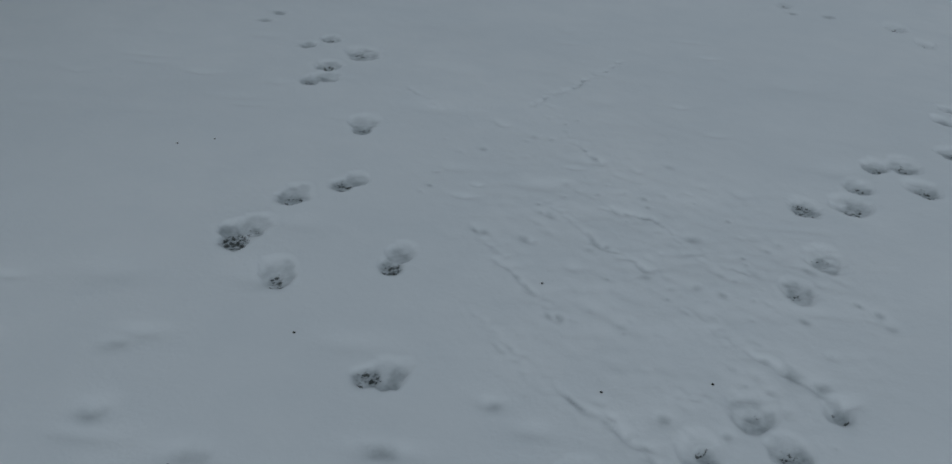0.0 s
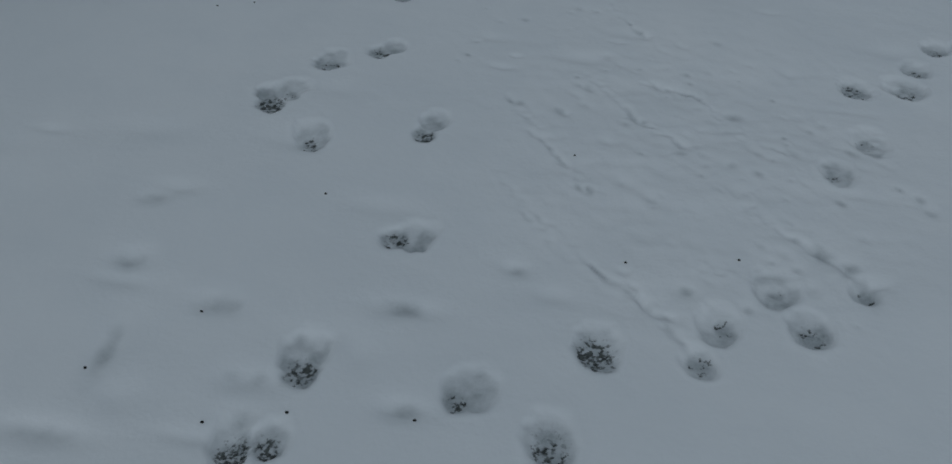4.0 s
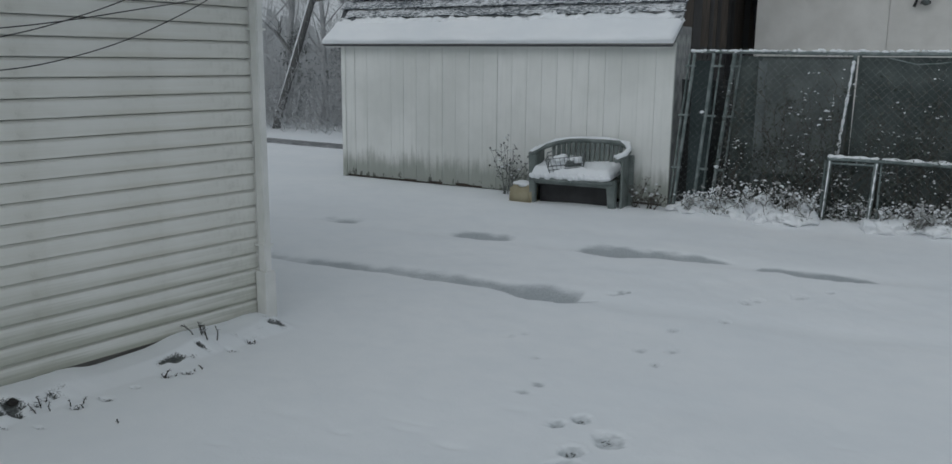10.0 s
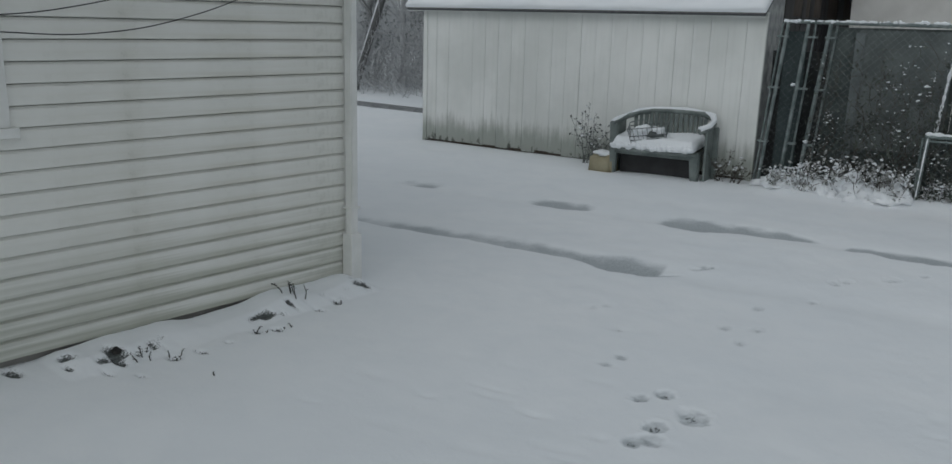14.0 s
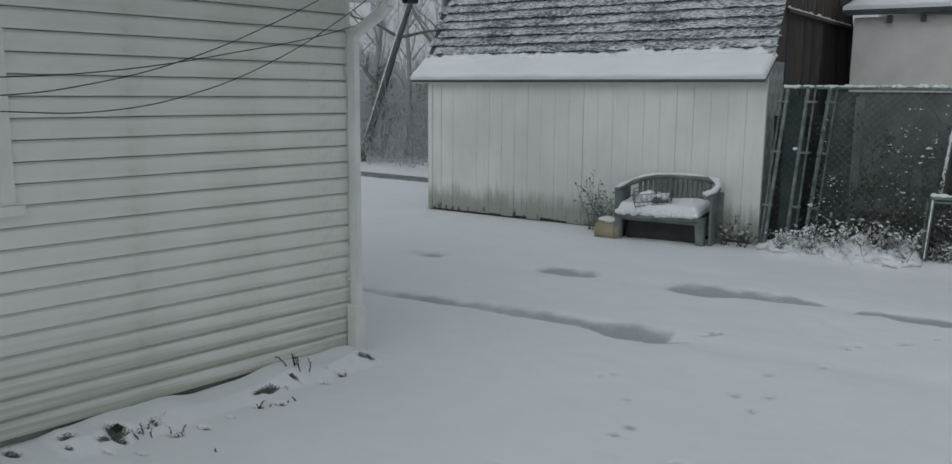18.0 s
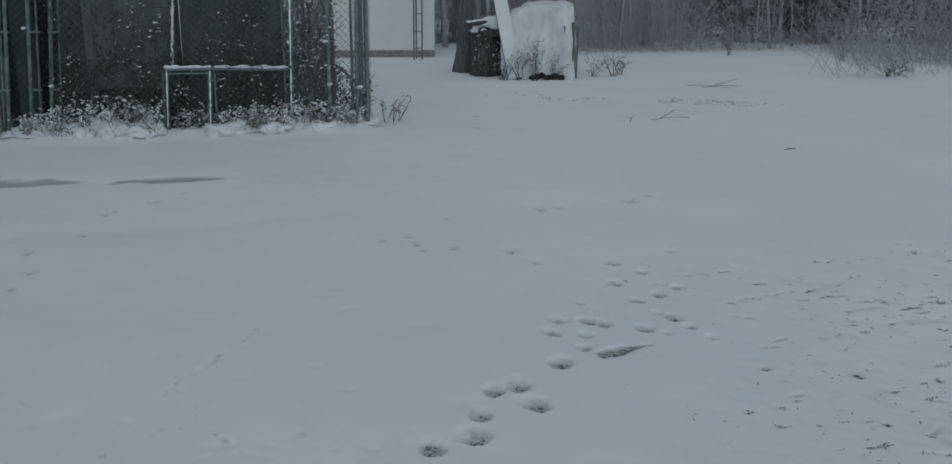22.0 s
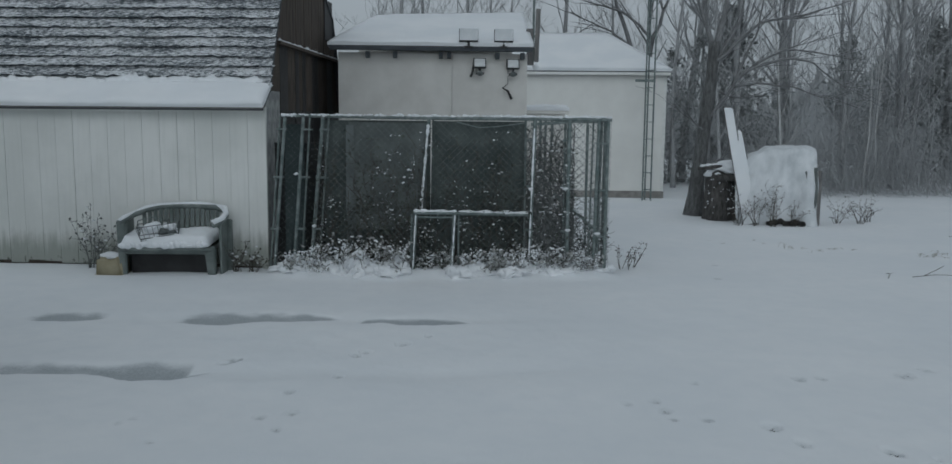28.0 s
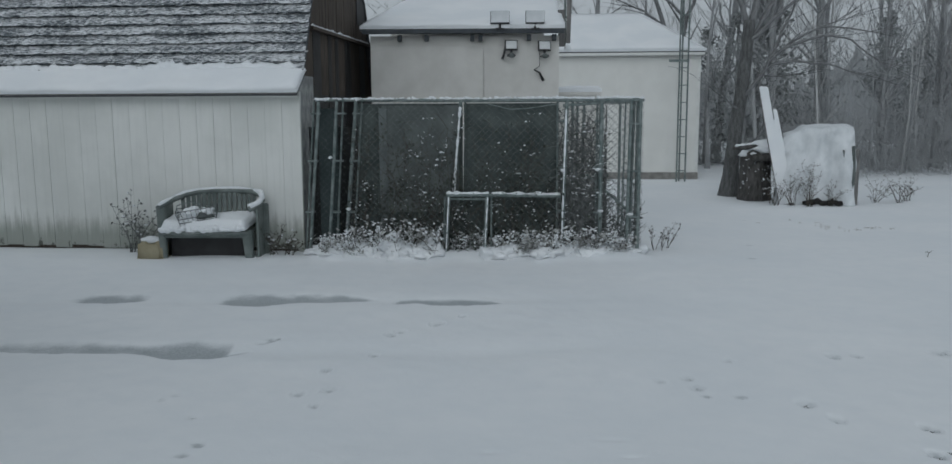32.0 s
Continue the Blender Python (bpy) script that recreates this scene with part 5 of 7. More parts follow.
def build_vine(name, label, m, x0, x1, height, n_stem, n_leaf, n_snow, seed, depth=0.1, spread=0.5, snow=(0.012, 0.03), thick=1.0, mat=None):
    """Climbing or standing dead stems with leaves and flecks of snow."""
    v = thing(name, m, label, "vine")
    rr = random.Random(seed)
    stems, leaves, flecks = bmesh.new(), bmesh.new(), bmesh.new()
    places = []
    for _ in range(n_stem):
        x = rr.uniform(x0, x1)
        p = Vector((x, rr.uniform(-depth, depth), 0.0))
        pts, rad = [p.copy()], [0.006 * thick]
        top = height * rr.uniform(0.5, 1.0)
        while p.z < top and len(pts) < 30:
            p = p + Vector((rr.uniform(-0.09, 0.09), rr.uniform(-0.03, 0.03), rr.uniform(0.05, 0.13)))
            p.y = max(-depth, min(depth, p.y))
            p.x = max(x0 - 0.03, min(x1 + 0.03, p.x))
            pts.append(p.copy())
            rad.append(thick * max(0.0022, 0.006 * (1 - p.z / (top + 0.2))))
            places.append(p.copy())
            if rr.random() < 0.5:
                q = p + Vector((rr.uniform(-0.16, 0.16), rr.uniform(-0.08, 0.05), rr.uniform(-0.08, 0.13)))
                rod(stems, p, q, 0.0025 * thick, 0.0014 * thick, 3, False)
                places.append(q)
        tube(stems, pts, rad, 4)
    def pick():
        p = rr.choice(places)
        low = rr.random() ** 2.2
        return Vector((p.x + rr.uniform(-0.05, 0.05), p.y + rr.uniform(-0.06, 0.02), p.z if rr.random() < spread else low * height * 0.6))
    for _ in range(n_leaf):
        leaf_blade(leaves, pick(), None, rr.uniform(0.025, 0.06), rr)
    heart = [pick() for _ in range(max(12, n_snow // 9))]
    for _ in range(n_snow):
        c = rr.choice(heart)
        p = c + Vector((rr.gauss(0, 0.055), rr.uniform(-0.03, -0.01), rr.gauss(0, 0.05)))
        p.z = min(max(p.z, 0.03), height)
        p.x = min(max(p.x, x0 - 0.02), x1 + 0.02)
        s = snow[0] + (snow[1] * 1.15 - snow[0]) * rr.random() ** 3.5
        lump(flecks, p, (s * rr.uniform(0.7, 1.7), s, s * rr.uniform(0.35, 0.8)), rr.random() * 9, 0.7, 1)
    tagged(part("stem_tangle", stems, mat or TWIG, v), kind="stuff")
    tagged(part("foliage", leaves, LEAF, v, "dark evergreen leaves"), kind="stuff")
    tagged(part("snow_dusting", flecks, SNOW, v, "flecks of snow caught on the leaves"), kind="stuff")
    return v


K = KENNEL
vines = [
    build_vine("climbing_vine", "dark climbing vine with snow-flecked leaves on kennel mesh", K @ pose(0, -0.02, -0.05), -3.35, -2.25, 1.65, 40, 1700, 620, 21, 0.05, 0.35, (0.003, 0.013)),
    build_vine("climbing_vine", "dark climbing vine with snow-flecked leaves on kennel mesh", K @ pose(0, -0.02, -0.05), -2.15, -0.95, 1.7, 40, 1700, 560, 22, 0.05, 0.4, (0.003, 0.013)),
    build_vine("dead_vine", "tangled bare dead vine filling the kennel end", K @ pose(0, 0.12, -0.05), -0.92, -0.42, 1.75, 170, 300, 900, 23, 0.10, 0.8, (0.004, 0.015), 1.7, DEAD_VINE),
    build_vine("dead_vine", "tangled bare dead vine filling the kennel end", K @ pose(0, 0.35, -0.05), -0.5, 0.0, 0.85, 45, 120, 260, 24, 0.12, 0.6, (0.005, 0.018), 1.5, DEAD_VINE),
]


def build_brush(x, y, w, h, seed, n=20, name="snowy_brush", label="low tangled brush weighed down with fresh snow", n_lump=380):
    b = thing(name, pose(x, y, lie(x, y) - 0.03), label, "brush", "brush along the kennel")
    rr = random.Random(seed)
    stems, snow, leaves = bmesh.new(), bmesh.new(), bmesh.new()
    for _ in range(n):
        p = Vector((rr.uniform(-w, w), rr.uniform(-0.13, 0.13), 0))
        pts, rad = [p.copy()], [0.004]
        d = Vector((rr.uniform(-0.6, 0.6), rr.uniform(-0.5, 0.3), 1)).normalized()
        for s in range(5):
            p = p + d * h * rr.uniform(0.12, 0.3)
            d = (d + Vector((rr.uniform(-0.5, 0.5), rr.uniform(-0.4, 0.3), rr.uniform(-0.5, 0.1)))).normalized()
            pts.append(p.copy())
            rad.append(0.004 - 0.0006 * s)
        tube(stems, pts, rad, 4)
        for _ in range(10):
            q = rr.choice(pts[1:])
            leaf_blade(leaves, q + Vector((rr.uniform(-0.05, 0.05), rr.uniform(-0.05, 0.05), rr.uniform(-0.04, 0.04))), None, rr.uniform(0.025, 0.065), rr)
    for k in range(8):
        lump(snow, (rr.uniform(-w, w) * 0.9, rr.uniform(-0.06, 0.1), 0.0), (rr.uniform(0.09, 0.2), rr.uniform(0.08, 0.16), h * rr.uniform(0.2, 0.42)), rr.random() * 50, 1.1, 3)
    for _ in range(n_lump):
        t = rr.random()
        s = rr.uniform(0.004, 0.016)
        if rr.random() < 0.75:
            leaf_blade(snow, Vector((rr.uniform(-w, w), rr.uniform(-0.16, 0.12), h * t * 0.8 + 0.02)), None, rr.uniform(0.015, 0.045), rr)
            continue
        lump(snow, (rr.uniform(-w, w), rr.uniform(-0.15, 0.12), h * 0.95 * t * t + 0.03), (s * rr.uniform(0.8, 1.7), s * rr.uniform(0.7, 1.2), s * rr.uniform(0.5, 1.0)), rr.random() * 20, 0.6, 2)
    tagged(part("stem_tangle", stems, TWIG, b), kind="stuff")
    tagged(part("foliage", leaves, FROST_LEAF, b), kind="stuff")
    tagged(part("snow_cover", snow, SNOW, b, "caps of snow on the stems"), kind="stuff")
    return b


for n, (x, y, w, h) in enumerate(((-1.55, 9.9, 0.16, 0.2), (-1.2, 9.86, 0.22, 0.36), (-0.85, 9.82, 0.22, 0.42), (-0.48, 9.84, 0.2, 0.34), (0.5, 9.78, 0.2, 0.26), (0.82, 9.74, 0.2, 0.25),
                                  (1.15, 9.78, 0.18, 0.3), (1.5, 9.8, 0.2, 0.28), (1.8, 9.84, 0.12, 0.2), (0.02, 9.98, 0.2, 0.25))):
    build_brush(x, y, w, h, 40 + n)


# ---- garden bench by the shed ----
def build_bench():
    b = thing("garden_bench", pose(-3.02, 9.80, 0.025, 0, 0, -2.5), "grey-green moulded resin loveseat heaped with snow", "bench")
    # seat shell with a rolled front edge
    bm = bmesh.new()
    prism(bm, [(-0.53, 0.31), (-0.51, 0.335), (0.49, 0.335), (0.51, 0.31), (0.49, 0.295), (-0.51, 0.295)], 0.0, 0.47)
    bmesh.ops.bevel(bm, geom=bm.edges[:], offset=0.008, segments=2, affect="EDGES")
    part("seat", bm, RESIN, b)
    bm = bmesh.new()
    pts = [(-0.52, -0.005, 0.31), (-0.2, -0.02, 0.305), (0.2, -0.02, 0.305), (0.50, -0.005, 0.31)]
    tube(bm, pts, 0.028, 8)
    part("seat_edge", bm, RESIN, b)
    part("apron", B((-0.47, 0.0, 0.25), (0.45, 0.03, 0.298), 0.01), RESIN, b)
    # black panel added as the shaded opening beneath the seat
    part("lower_panel", B((-0.46, 0.14, -0.03), (0.44, 0.16, 0.26), 0.005), BLACK, b, "black panel standing in for the shade under the seat")

    def leg(x, y, top, wx, wy, lean):
        bm = bmesh.new()
        r = bmesh.ops.create_cube(bm, size=1)
        for v in r["verts"]:
            hi = v.co.z > 0
            f = 1.0 if hi else 0.72
            v.co = Vector((x + v.co.x * wx * f + (0 if hi else lean), y + v.co.y * wy * f, top if hi else -0.06))
        bmesh.ops.bevel(bm, geom=bm.edges[:], offset=0.012, segments=2, affect="EDGES")
        return part("leg", bm, RESIN, b)

    leg(-0.51, 0.03, 0.60, 0.10, 0.09, 0.0)
    leg(0.48, 0.03, 0.34, 0.12, 0.09, 0.02)
    leg(-0.50, 0.42, 0.40, 0.07, 0.08, -0.02)
    leg(0.60, 0.32, 0.62, 0.10, 0.08, 0.02)
    bm = bmesh.new()
    arc = [(-0.53, -0.01, 0.60), (-0.52, 0.12, 0.625), (-0.47, 0.30, 0.67), (-0.36, 0.40, 0.715), (-0.2, 0.44, 0.745), (0.0, 0.45, 0.755), (0.25, 0.44, 0.76), (0.45, 0.40, 0.75), (0.57, 0.32, 0.72),
           (0.62, 0.20, 0.67), (0.60, 0.09, 0.62), (0.52, 0.0, 0.585)]
    tube(bm, arc, 0.034, 10)
    for f in bm.faces:
        f.smooth = True
    part("back_rail", bm, RESIN, b, "curved top rail running into both arms")
    for k in range(15):
        t = (k + 0.5) / 15
        x = -0.42 + 0.92 * t
        bend = 1 - (2 * t - 1) ** 2
        y = 0.36 + 0.06 * bend
        bm = bmesh.new()
        r = bmesh.ops.create_cube(bm, size=1)
        zt = 0.70 + 0.04 * bend
        for v in r["verts"]:
            v.co = Vector((x + v.co.x * 0.042, (y + 0.015 if v.co.z > 0 else 0.40) + v.co.y * 0.014, zt if v.co.z > 0 else 0.32))
        part("slat", bm, RESIN, b)
    # closed sides under the arms
    part("side_panel", B((-0.545, 0.02, -0.06), (-0.515, 0.40, 0.615), 0.01), RESIN, b)
    part("side_panel", B((0.575, 0.05, -0.06), (0.605, 0.33, 0.62), 0.01), RESIN, b)
    # snow heaped on the seat and rails
    bm = bmesh.new()
    snow_slab(bm, ((-0.50, -0.035, 0.336), (0.47, -0.035, 0.336), (0.50, 0.42, 0.40), (-0.48, 0.42, 0.40)), 0.12, 28, 14, 4.0, 0.5, 0.4)
    rr = random.Random(77)
    for k in range(16):
        x = -0.49 + 0.062 * k
        lump(bm, (x, -0.03 + rr.uniform(-0.01, 0.01), 0.36 + rr.uniform(-0.02, 0.012)), (0.05, 0.03, rr.uniform(0.03, 0.05)), k, 0.5, 2)
    part("snow", bm, SNOW, b, "deep snow on the seat")
    bm = bmesh.new()
    n = len(arc)
    tube(bm, [(x, y, z + 0.026) for x, y, z in arc], [0.012 + 0.016 * abs(math.sin(i * 1.3 + 0.4)) + (0.012 if i > n - 5 else 0) for i in range(n)], 8)
    for f in bm.faces:
        f.smooth = True
    part("snow", bm, SNOW, b, "snow along the top rail")
    return b


bench = build_bench()


def build_basket():
    m = pose(-3.12, 9.92, 0.44, 4, -8, 12)
    k = thing("wire_basket", m, "small grey wire basket tipped on the bench, snow inside", "basket")
    bm = bmesh.new()
    w, d, h = 0.23, 0.13, 0.18
    for z in (0.0, 0.045, 0.09, h):
        f = 0.85 + 0.15 * z / h
        c = [(-w * f, -d * f, z), (w * f, -d * f, z), (w * f, d * f, z), (-w * f, d * f, z)]
        for i in range(4):
            rod(bm, c[i], c[(i + 1) % 4], 0.005, 0.005, 5)
    for i in range(9):
        x = -w + 2 * w * i / 8
        for s in (-d, d):
            rod(bm, (x * 0.85, s * 0.85, 0), (x, s, h), 0.0035, 0.0035, 4)
    for i in range(5):
        y = -d + 2 * d * i / 4
        for s in (-w, w):
            rod(bm, (s * 0.85, y * 0.85, 0), (s, y, h), 0.0035, 0.0035, 4)
    part("wires", bm, WIRE, k)
    part("handle", tube(bmesh.new(), [(-w, 0, h), (-w * 0.9, 0, h + 0.06), (-0.05, -0.02, h + 0.085), (0.06, -0.03, h + 0.03)], 0.006, 6), GALV, k)
    bm = bmesh.new()
    lump(bm, (-0.07, 0.0, 0.14), (0.09, 0.08, 0.06), 3, 0.6, 3)
    lump(bm, (0.10, 0.02, 0.11), (0.09, 0.08, 0.05), 5, 0.6, 3)
    part("snow", bm, SNOW, k, "snow piled in the basket")
    bm = bmesh.new()
    for n, (x, y, z, q) in enumerate(((-0.12, 0.0, 0.05, 0.06), (0.0, 0.02, 0.05, 0.07), (0.12, -0.01, 0.045, 0.06), (0.05, -0.04, 0.09, 0.05))):
        lump(bm, (x, y, z), (q, q * 0.8, q * 0.8), n, 0.5, 2)
    part("contents", bm, GREY_TARP, k, "dark clods in the basket")
    return k


basket = build_basket()


def build_tub():
    t = thing("plastic_tub", pose(-3.66, 9.86, 0.04, 0, 0, -4), "upturned tan plastic tub capped with snow", "tub")
    bm = bmesh.new()
    box(bm, (-0.17, -0.08, -0.05), (0.14, 0.2, 0.20))
    for v in bm.verts:
        if v.co.z > 0:
            v.co.x *= 0.92
            v.co.y = 0.06 + (v.co.y - 0.06) * 0.9
    bmesh.ops.bevel(bm, geom=bm.edges[:], offset=0.035, segments=4, affect="EDGES")
    for f in bm.faces:
        f.smooth = True
    part("body", bm, TAN, t)
    part("rim", B((-0.178, -0.088, -0.03), (0.148, 0.208, 0.0), 0.006), TAN, t)
    bm = bmesh.new()
    lump(bm, (-0.015, 0.06, 0.2), (0.145, 0.125, 0.04), 2, 0.3, 3)
    part("snow", bm, SNOW, t, "rounded snow cap")
    return t


tub = build_tub()


def build_dead_plant(name, x, y, h, seed, n=14, spread=0.5, label="dry dead weed standing in the snow", mat=None, flecks=8, leaf=0.03):
    p0 = thing(name, pose(x, y, lie(x, y) - 0.02), label, "weed", "dead weeds")
    rr = random.Random(seed)
    bm, sn = bmesh.new(), bmesh.new()
    tips = []
    for _ in range(n):
        p = Vector((rr.uniform(-0.06, 0.06), rr.uniform(-0.05, 0.05), 0))
        d = Vector((rr.uniform(-spread, spread), rr.uniform(-spread, spread), 1)).normalized()
        pts, rad = [p.copy()], [0.0045]
        L = h * rr.uniform(0.45, 1.05)
        for s in range(5):
            p = p + d * L / 5
            d = (d + Vector((rr.uniform(-0.25, 0.25), rr.uniform(-0.25, 0.25), rr.uniform(-0.2, 0.05)))).normalized()
            pts.append(p.copy())
            rad.append(0.0045 - 0.0007 * s)
            if s > 1:
                for _ in range(3):
                    q = p + Vector((rr.uniform(-1, 1), rr.uniform(-1, 1), rr.uniform(-0.1, 0.9))) * 0.12 * h
                    rod(bm, p, q, 0.0022, 0.0012, 3, False)
                    tips.append(q)
                    if rr.random() < 0.6:
                        leaf_blade(bm, q, None, leaf, rr)
        tube(bm, pts, rad, 4)
    tagged(part("stem_tangle", bm, mat or TWIG, p0), kind="stuff")
    for _ in range(flecks):
        s = rr.uniform(0.008, 0.02)
        lump(sn, rr.choice(tips), (s * 1.3, s, s * 0.7), rr.random() * 9, 0.5, 1)
    if flecks:
        tagged(part("snow_dusting", sn, SNOW, p0), kind="stuff")
    else:
        sn.free()
    return p0


for n, (x, y, h, sp, lab) in enumerate((
        (-4.0, 10.22, 0.72, 0.3, "bare dead weed against the shed wall"),
        (-3.9, 10.24, 0.66, 0.35, "bare dead weed against the shed wall"),
        (-2.28, 10.02, 0.4, 0.8, "tangle of snowy dead stems beside the bench"),
        (-2.12, 9.98, 0.34, 0.9, "tangle of snowy dead stems beside the bench"),
        (2.32, 10.3, 0.40, 0.5, "thin dry weed bowed under snow"),
        (2.45, 10.5, 0.36, 0.6, "thin dry weed bowed under snow"),
        (5.75, 15.1, 0.7, 0.35, "dry brown weed stalks before the woodpile"),
        (6.05, 15.0, 0.8, 0.35, "dry brown weed stalks before the woodpile"),
        (5.5, 15.2, 0.6, 0.4, "dry brown weed stalks before the woodpile"),
        (6.45, 15.05, 0.45, 0.5, "dry brown weed stalks before the woodpile"),
        (7.5, 15.6, 0.5, 0.6, "dry brown weed stalks in the snow"),
        (7.9, 15.5, 0.55, 0.6, "dry brown weed stalks in the snow"),
        (8.2, 15.8, 0.45, 0.6, "dry brown weed stalks in the snow"),
        (13.5, 14.3, 0.35, 0.9, "sprawling dead brush at the yard's edge"),
        (14.0, 14.6, 0.45, 0.8, "sprawling dead brush at the yard's edge"),
        (14.6, 15.4, 0.35, 0.9, "sprawling dead brush at the yard's edge"),
        (15.6, 18.2, 0.8, 0.4, "dry weed stalks at the yard's edge"),
        (13.6, 20.2, 0.7, 0.2, "dry weed stalks at the yard's edge"))):
    build_dead_plant("dead_weed", x, y, h, 100 + n, (9 if n < 2 else 5 if n in (4, 5) else 10) if h < 0.75 else 13, sp, lab, DEAD_VINE if n < 2 else None, 8, 0.045 if n < 2 else 0.03)


# ---- white lean-to with floodlights ----
def build_floodlight(m, group, size=0.26, sensor=False, tall=0.78, face=None, label="square black LED floodlight with a pale lens"):
    f = thing("floodlight", m, label, "floodlight", group)
    s = size / 2
    h = s * tall
    part("housing", B((-s, 0.0, -h), (s, 0.06, h), 0.012), BLACK, f)
    edge = 0.94 if face else 0.84
    part("lens", B((-s * edge, -0.008, -h * (edge - 0.08)), (s * 0.97 if face else s * edge, 0.004, h * (1.0 if face else 0.8)), 0.003), face or LENS_GLASS, f, "lens crusted with snow" if face else "pale frosted lens")
    bm = bmesh.new()
    rod(bm, (0, 0.03, -h), (0, 0.03, -h - 0.07), 0.02, 0.02, 8)
    box(bm, (-0.06, 0.0, -h - 0.09), (0.06, 0.06, -h - 0.065), None, 0.004)
    part("bracket", bm, BLACK, f)
    if sensor:
        bm = bmesh.new()
        lump(bm, (0, 0.0, -h - 0.08), (0.05, 0.045, 0.04), 1, 0.0, 2)
        part("sensor", bm, GREY_TARP, f, "round motion sensor")
    return f


def build_shack():
    s = thing("lean_to", pose(1.37, 12.90, 0, 0, 0, -1.0), "aged white lean-to with a snow-covered roof", "outbuilding")
    W, H, D = 2.79, 2.80, 2.6
    for k in range(2):
        x0, x1 = (-W, -1.12) if k == 0 else (-1.115, 0.0)
        part("wall_panel", B((x0, 0.0, 0.0), (x1, 0.03, H), 0.002), SHACK_WHITE, s)
    part("side_wall", B((-W, 0.03, 0.0), (-W + 0.04, D, H)), SHACK_WHITE, s)
    part("side_wall", B((-0.04, 0.03, 0.0), (0.0, D, H)), SHACK_WHITE, s)
    part("rear_wall", B((-W + 0.04, D - 0.04, 0.0), (-0.04, D, H + 0.3)), SHACK_WHITE, s)
    part("frieze_strip", B((-W + 0.02, -0.012, 2.66), (-0.02, 0.0, 2.685)), SHACK_WHITE, s)
    part("eave_beam", B((-W - 0.10, -0.19, 2.822), (0.06, -0.10, 2.875), 0.004), EAVE_BLUE, s, "dark eave board")
    for x in (-2.35, -1.95, -1.28, -1.16, -0.45, -0.08):
        part("rafter_tail", B((x - 0.03, -0.13, 2.72), (x + 0.03, 0.0, 2.81), 0.003), EAVE_BLUE, s)
    bm = bmesh.new()
    a = [(-W - 0.13, -0.18, 2.885), (0.07, -0.18, 2.885), (0.13, 2.45, 3.66), (-W + 0.35, 2.45, 3.59)]
    lo = [bm.verts.new(Vector(p) - Vector((0, 0, 0.03))) for p in a]
    hi = [bm.verts.new(p) for p in a]
    bm.faces.new(hi)
    bm.faces.new(lo[::-1])
    for i in range(4):
        bm.faces.new((lo[i], lo[(i + 1) % 4], hi[(i + 1) % 4], hi[i]))
    bmesh.ops.recalc_face_normals(bm, faces=bm.faces)
    part("roof", bm, SHINGLE, s)
    part("snow", snow_slab(bmesh.new(), a, 0.07, 40, 18, 6.0, 0.25, 0.8), SNOW, s, "even layer of snow on the roof")
    return s


shack = build_shack()
for x, z in ((0.49, 3.05), (1.0, 3.05)):
    build_floodlight(pose(x, 12.72, z, -8, 0, -2), "floodlights on the roof edge", 0.28, False, 0.66, CRUST, "black LED floodlight with a snow-crusted face")
for x, z in ((0.66, 2.66), (1.15, 2.65)):
    build_floodlight(pose(x, 12.80, z, -10, 0, 3), "floodlights under the eave", 0.19, True)
c = thing("loose_cable", pose(1.02, 12.86, 2.2), "short loose black cable end on the white wall", "cable")
part("sheath", tube(bmesh.new(), [(0.06, 0.0, 0.36), (0.06, 0.0, 0.16), (-0.02, -0.01, 0.10), (0.06, -0.01, 0.06), (0.12, 0.0, -0.06)], [0.006, 0.006, 0.012, 0.016, 0.022], 6), CABLE, c)
c = thing("loose_cable", pose(0.54, 12.86, 2.5), "black plug hanging beside a floodlight", "cable")
part("sheath", tube(bmesh.new(), [(0.03, 0, 0.16), (0.02, 0, 0.05), (-0.01, 0, -0.04)], [0.012, 0.016, 0.022], 6), CABLE, c)


# weathered boards and a conduit strapped to the lean-to's end
part("conduit", rod(bmesh.new(), (0.15, 0.7, 2.72), (0.15, 0.7, 4.7), 0.018, 0.016, 10), GALV, shack, "thin grey conduit above the roof end")
part("end_board", box(bmesh.new(), (0.09, 0.66, 2.74), (0.16, 0.69, 3.55), pose(0, 0, 0, 0, 1.5, 0), 0.004), GREY_WOOD, shack, "weathered dark board at the roof end")
part("end_board", box(bmesh.new(), (0.12, 0.65, 2.68), (0.225, 0.68, 3.24), pose(0, 0, 0, 0, -1.5, 0), 0.004), GREY_WOOD, shack, "weathered dark board at the roof end")
part("bracket", B((-0.02, 0.68, 2.78), (0.20, 0.71, 2.82), 0.003), GALV, shack)
part("bracket", B((0.06, 0.68, 3.12), (0.20, 0.71, 3.15), 0.003), GALV, shack)
part("snow", lump(bmesh.new(), (0.19, 0.66, 2.66), (0.05, 0.04, 0.05), 4, 0.4, 2), SNOW, shack)
lo = thing("low_roof", pose(2.05, 15.9, 0, 0, 0, -3), "low white box shed with a snowy lid", "shed")
part("body", B((-0.36, -0.2, -0.1), (0.34, 0.5, 1.96), 0.01), SHACK_WHITE, lo)
part("lid", B((-0.4, -0.26, 1.96), (0.4, 0.56, 2.02), 0.006), SHACK_WHITE, lo)
part("snow", snow_slab(bmesh.new(), ((-0.4, -0.26, 2.02), (0.4, -0.26, 2.02), (0.4, 0.56, 2.02), (-0.4, 0.56, 2.02)), 0.1, 14, 10, 8.0), SNOW, lo)


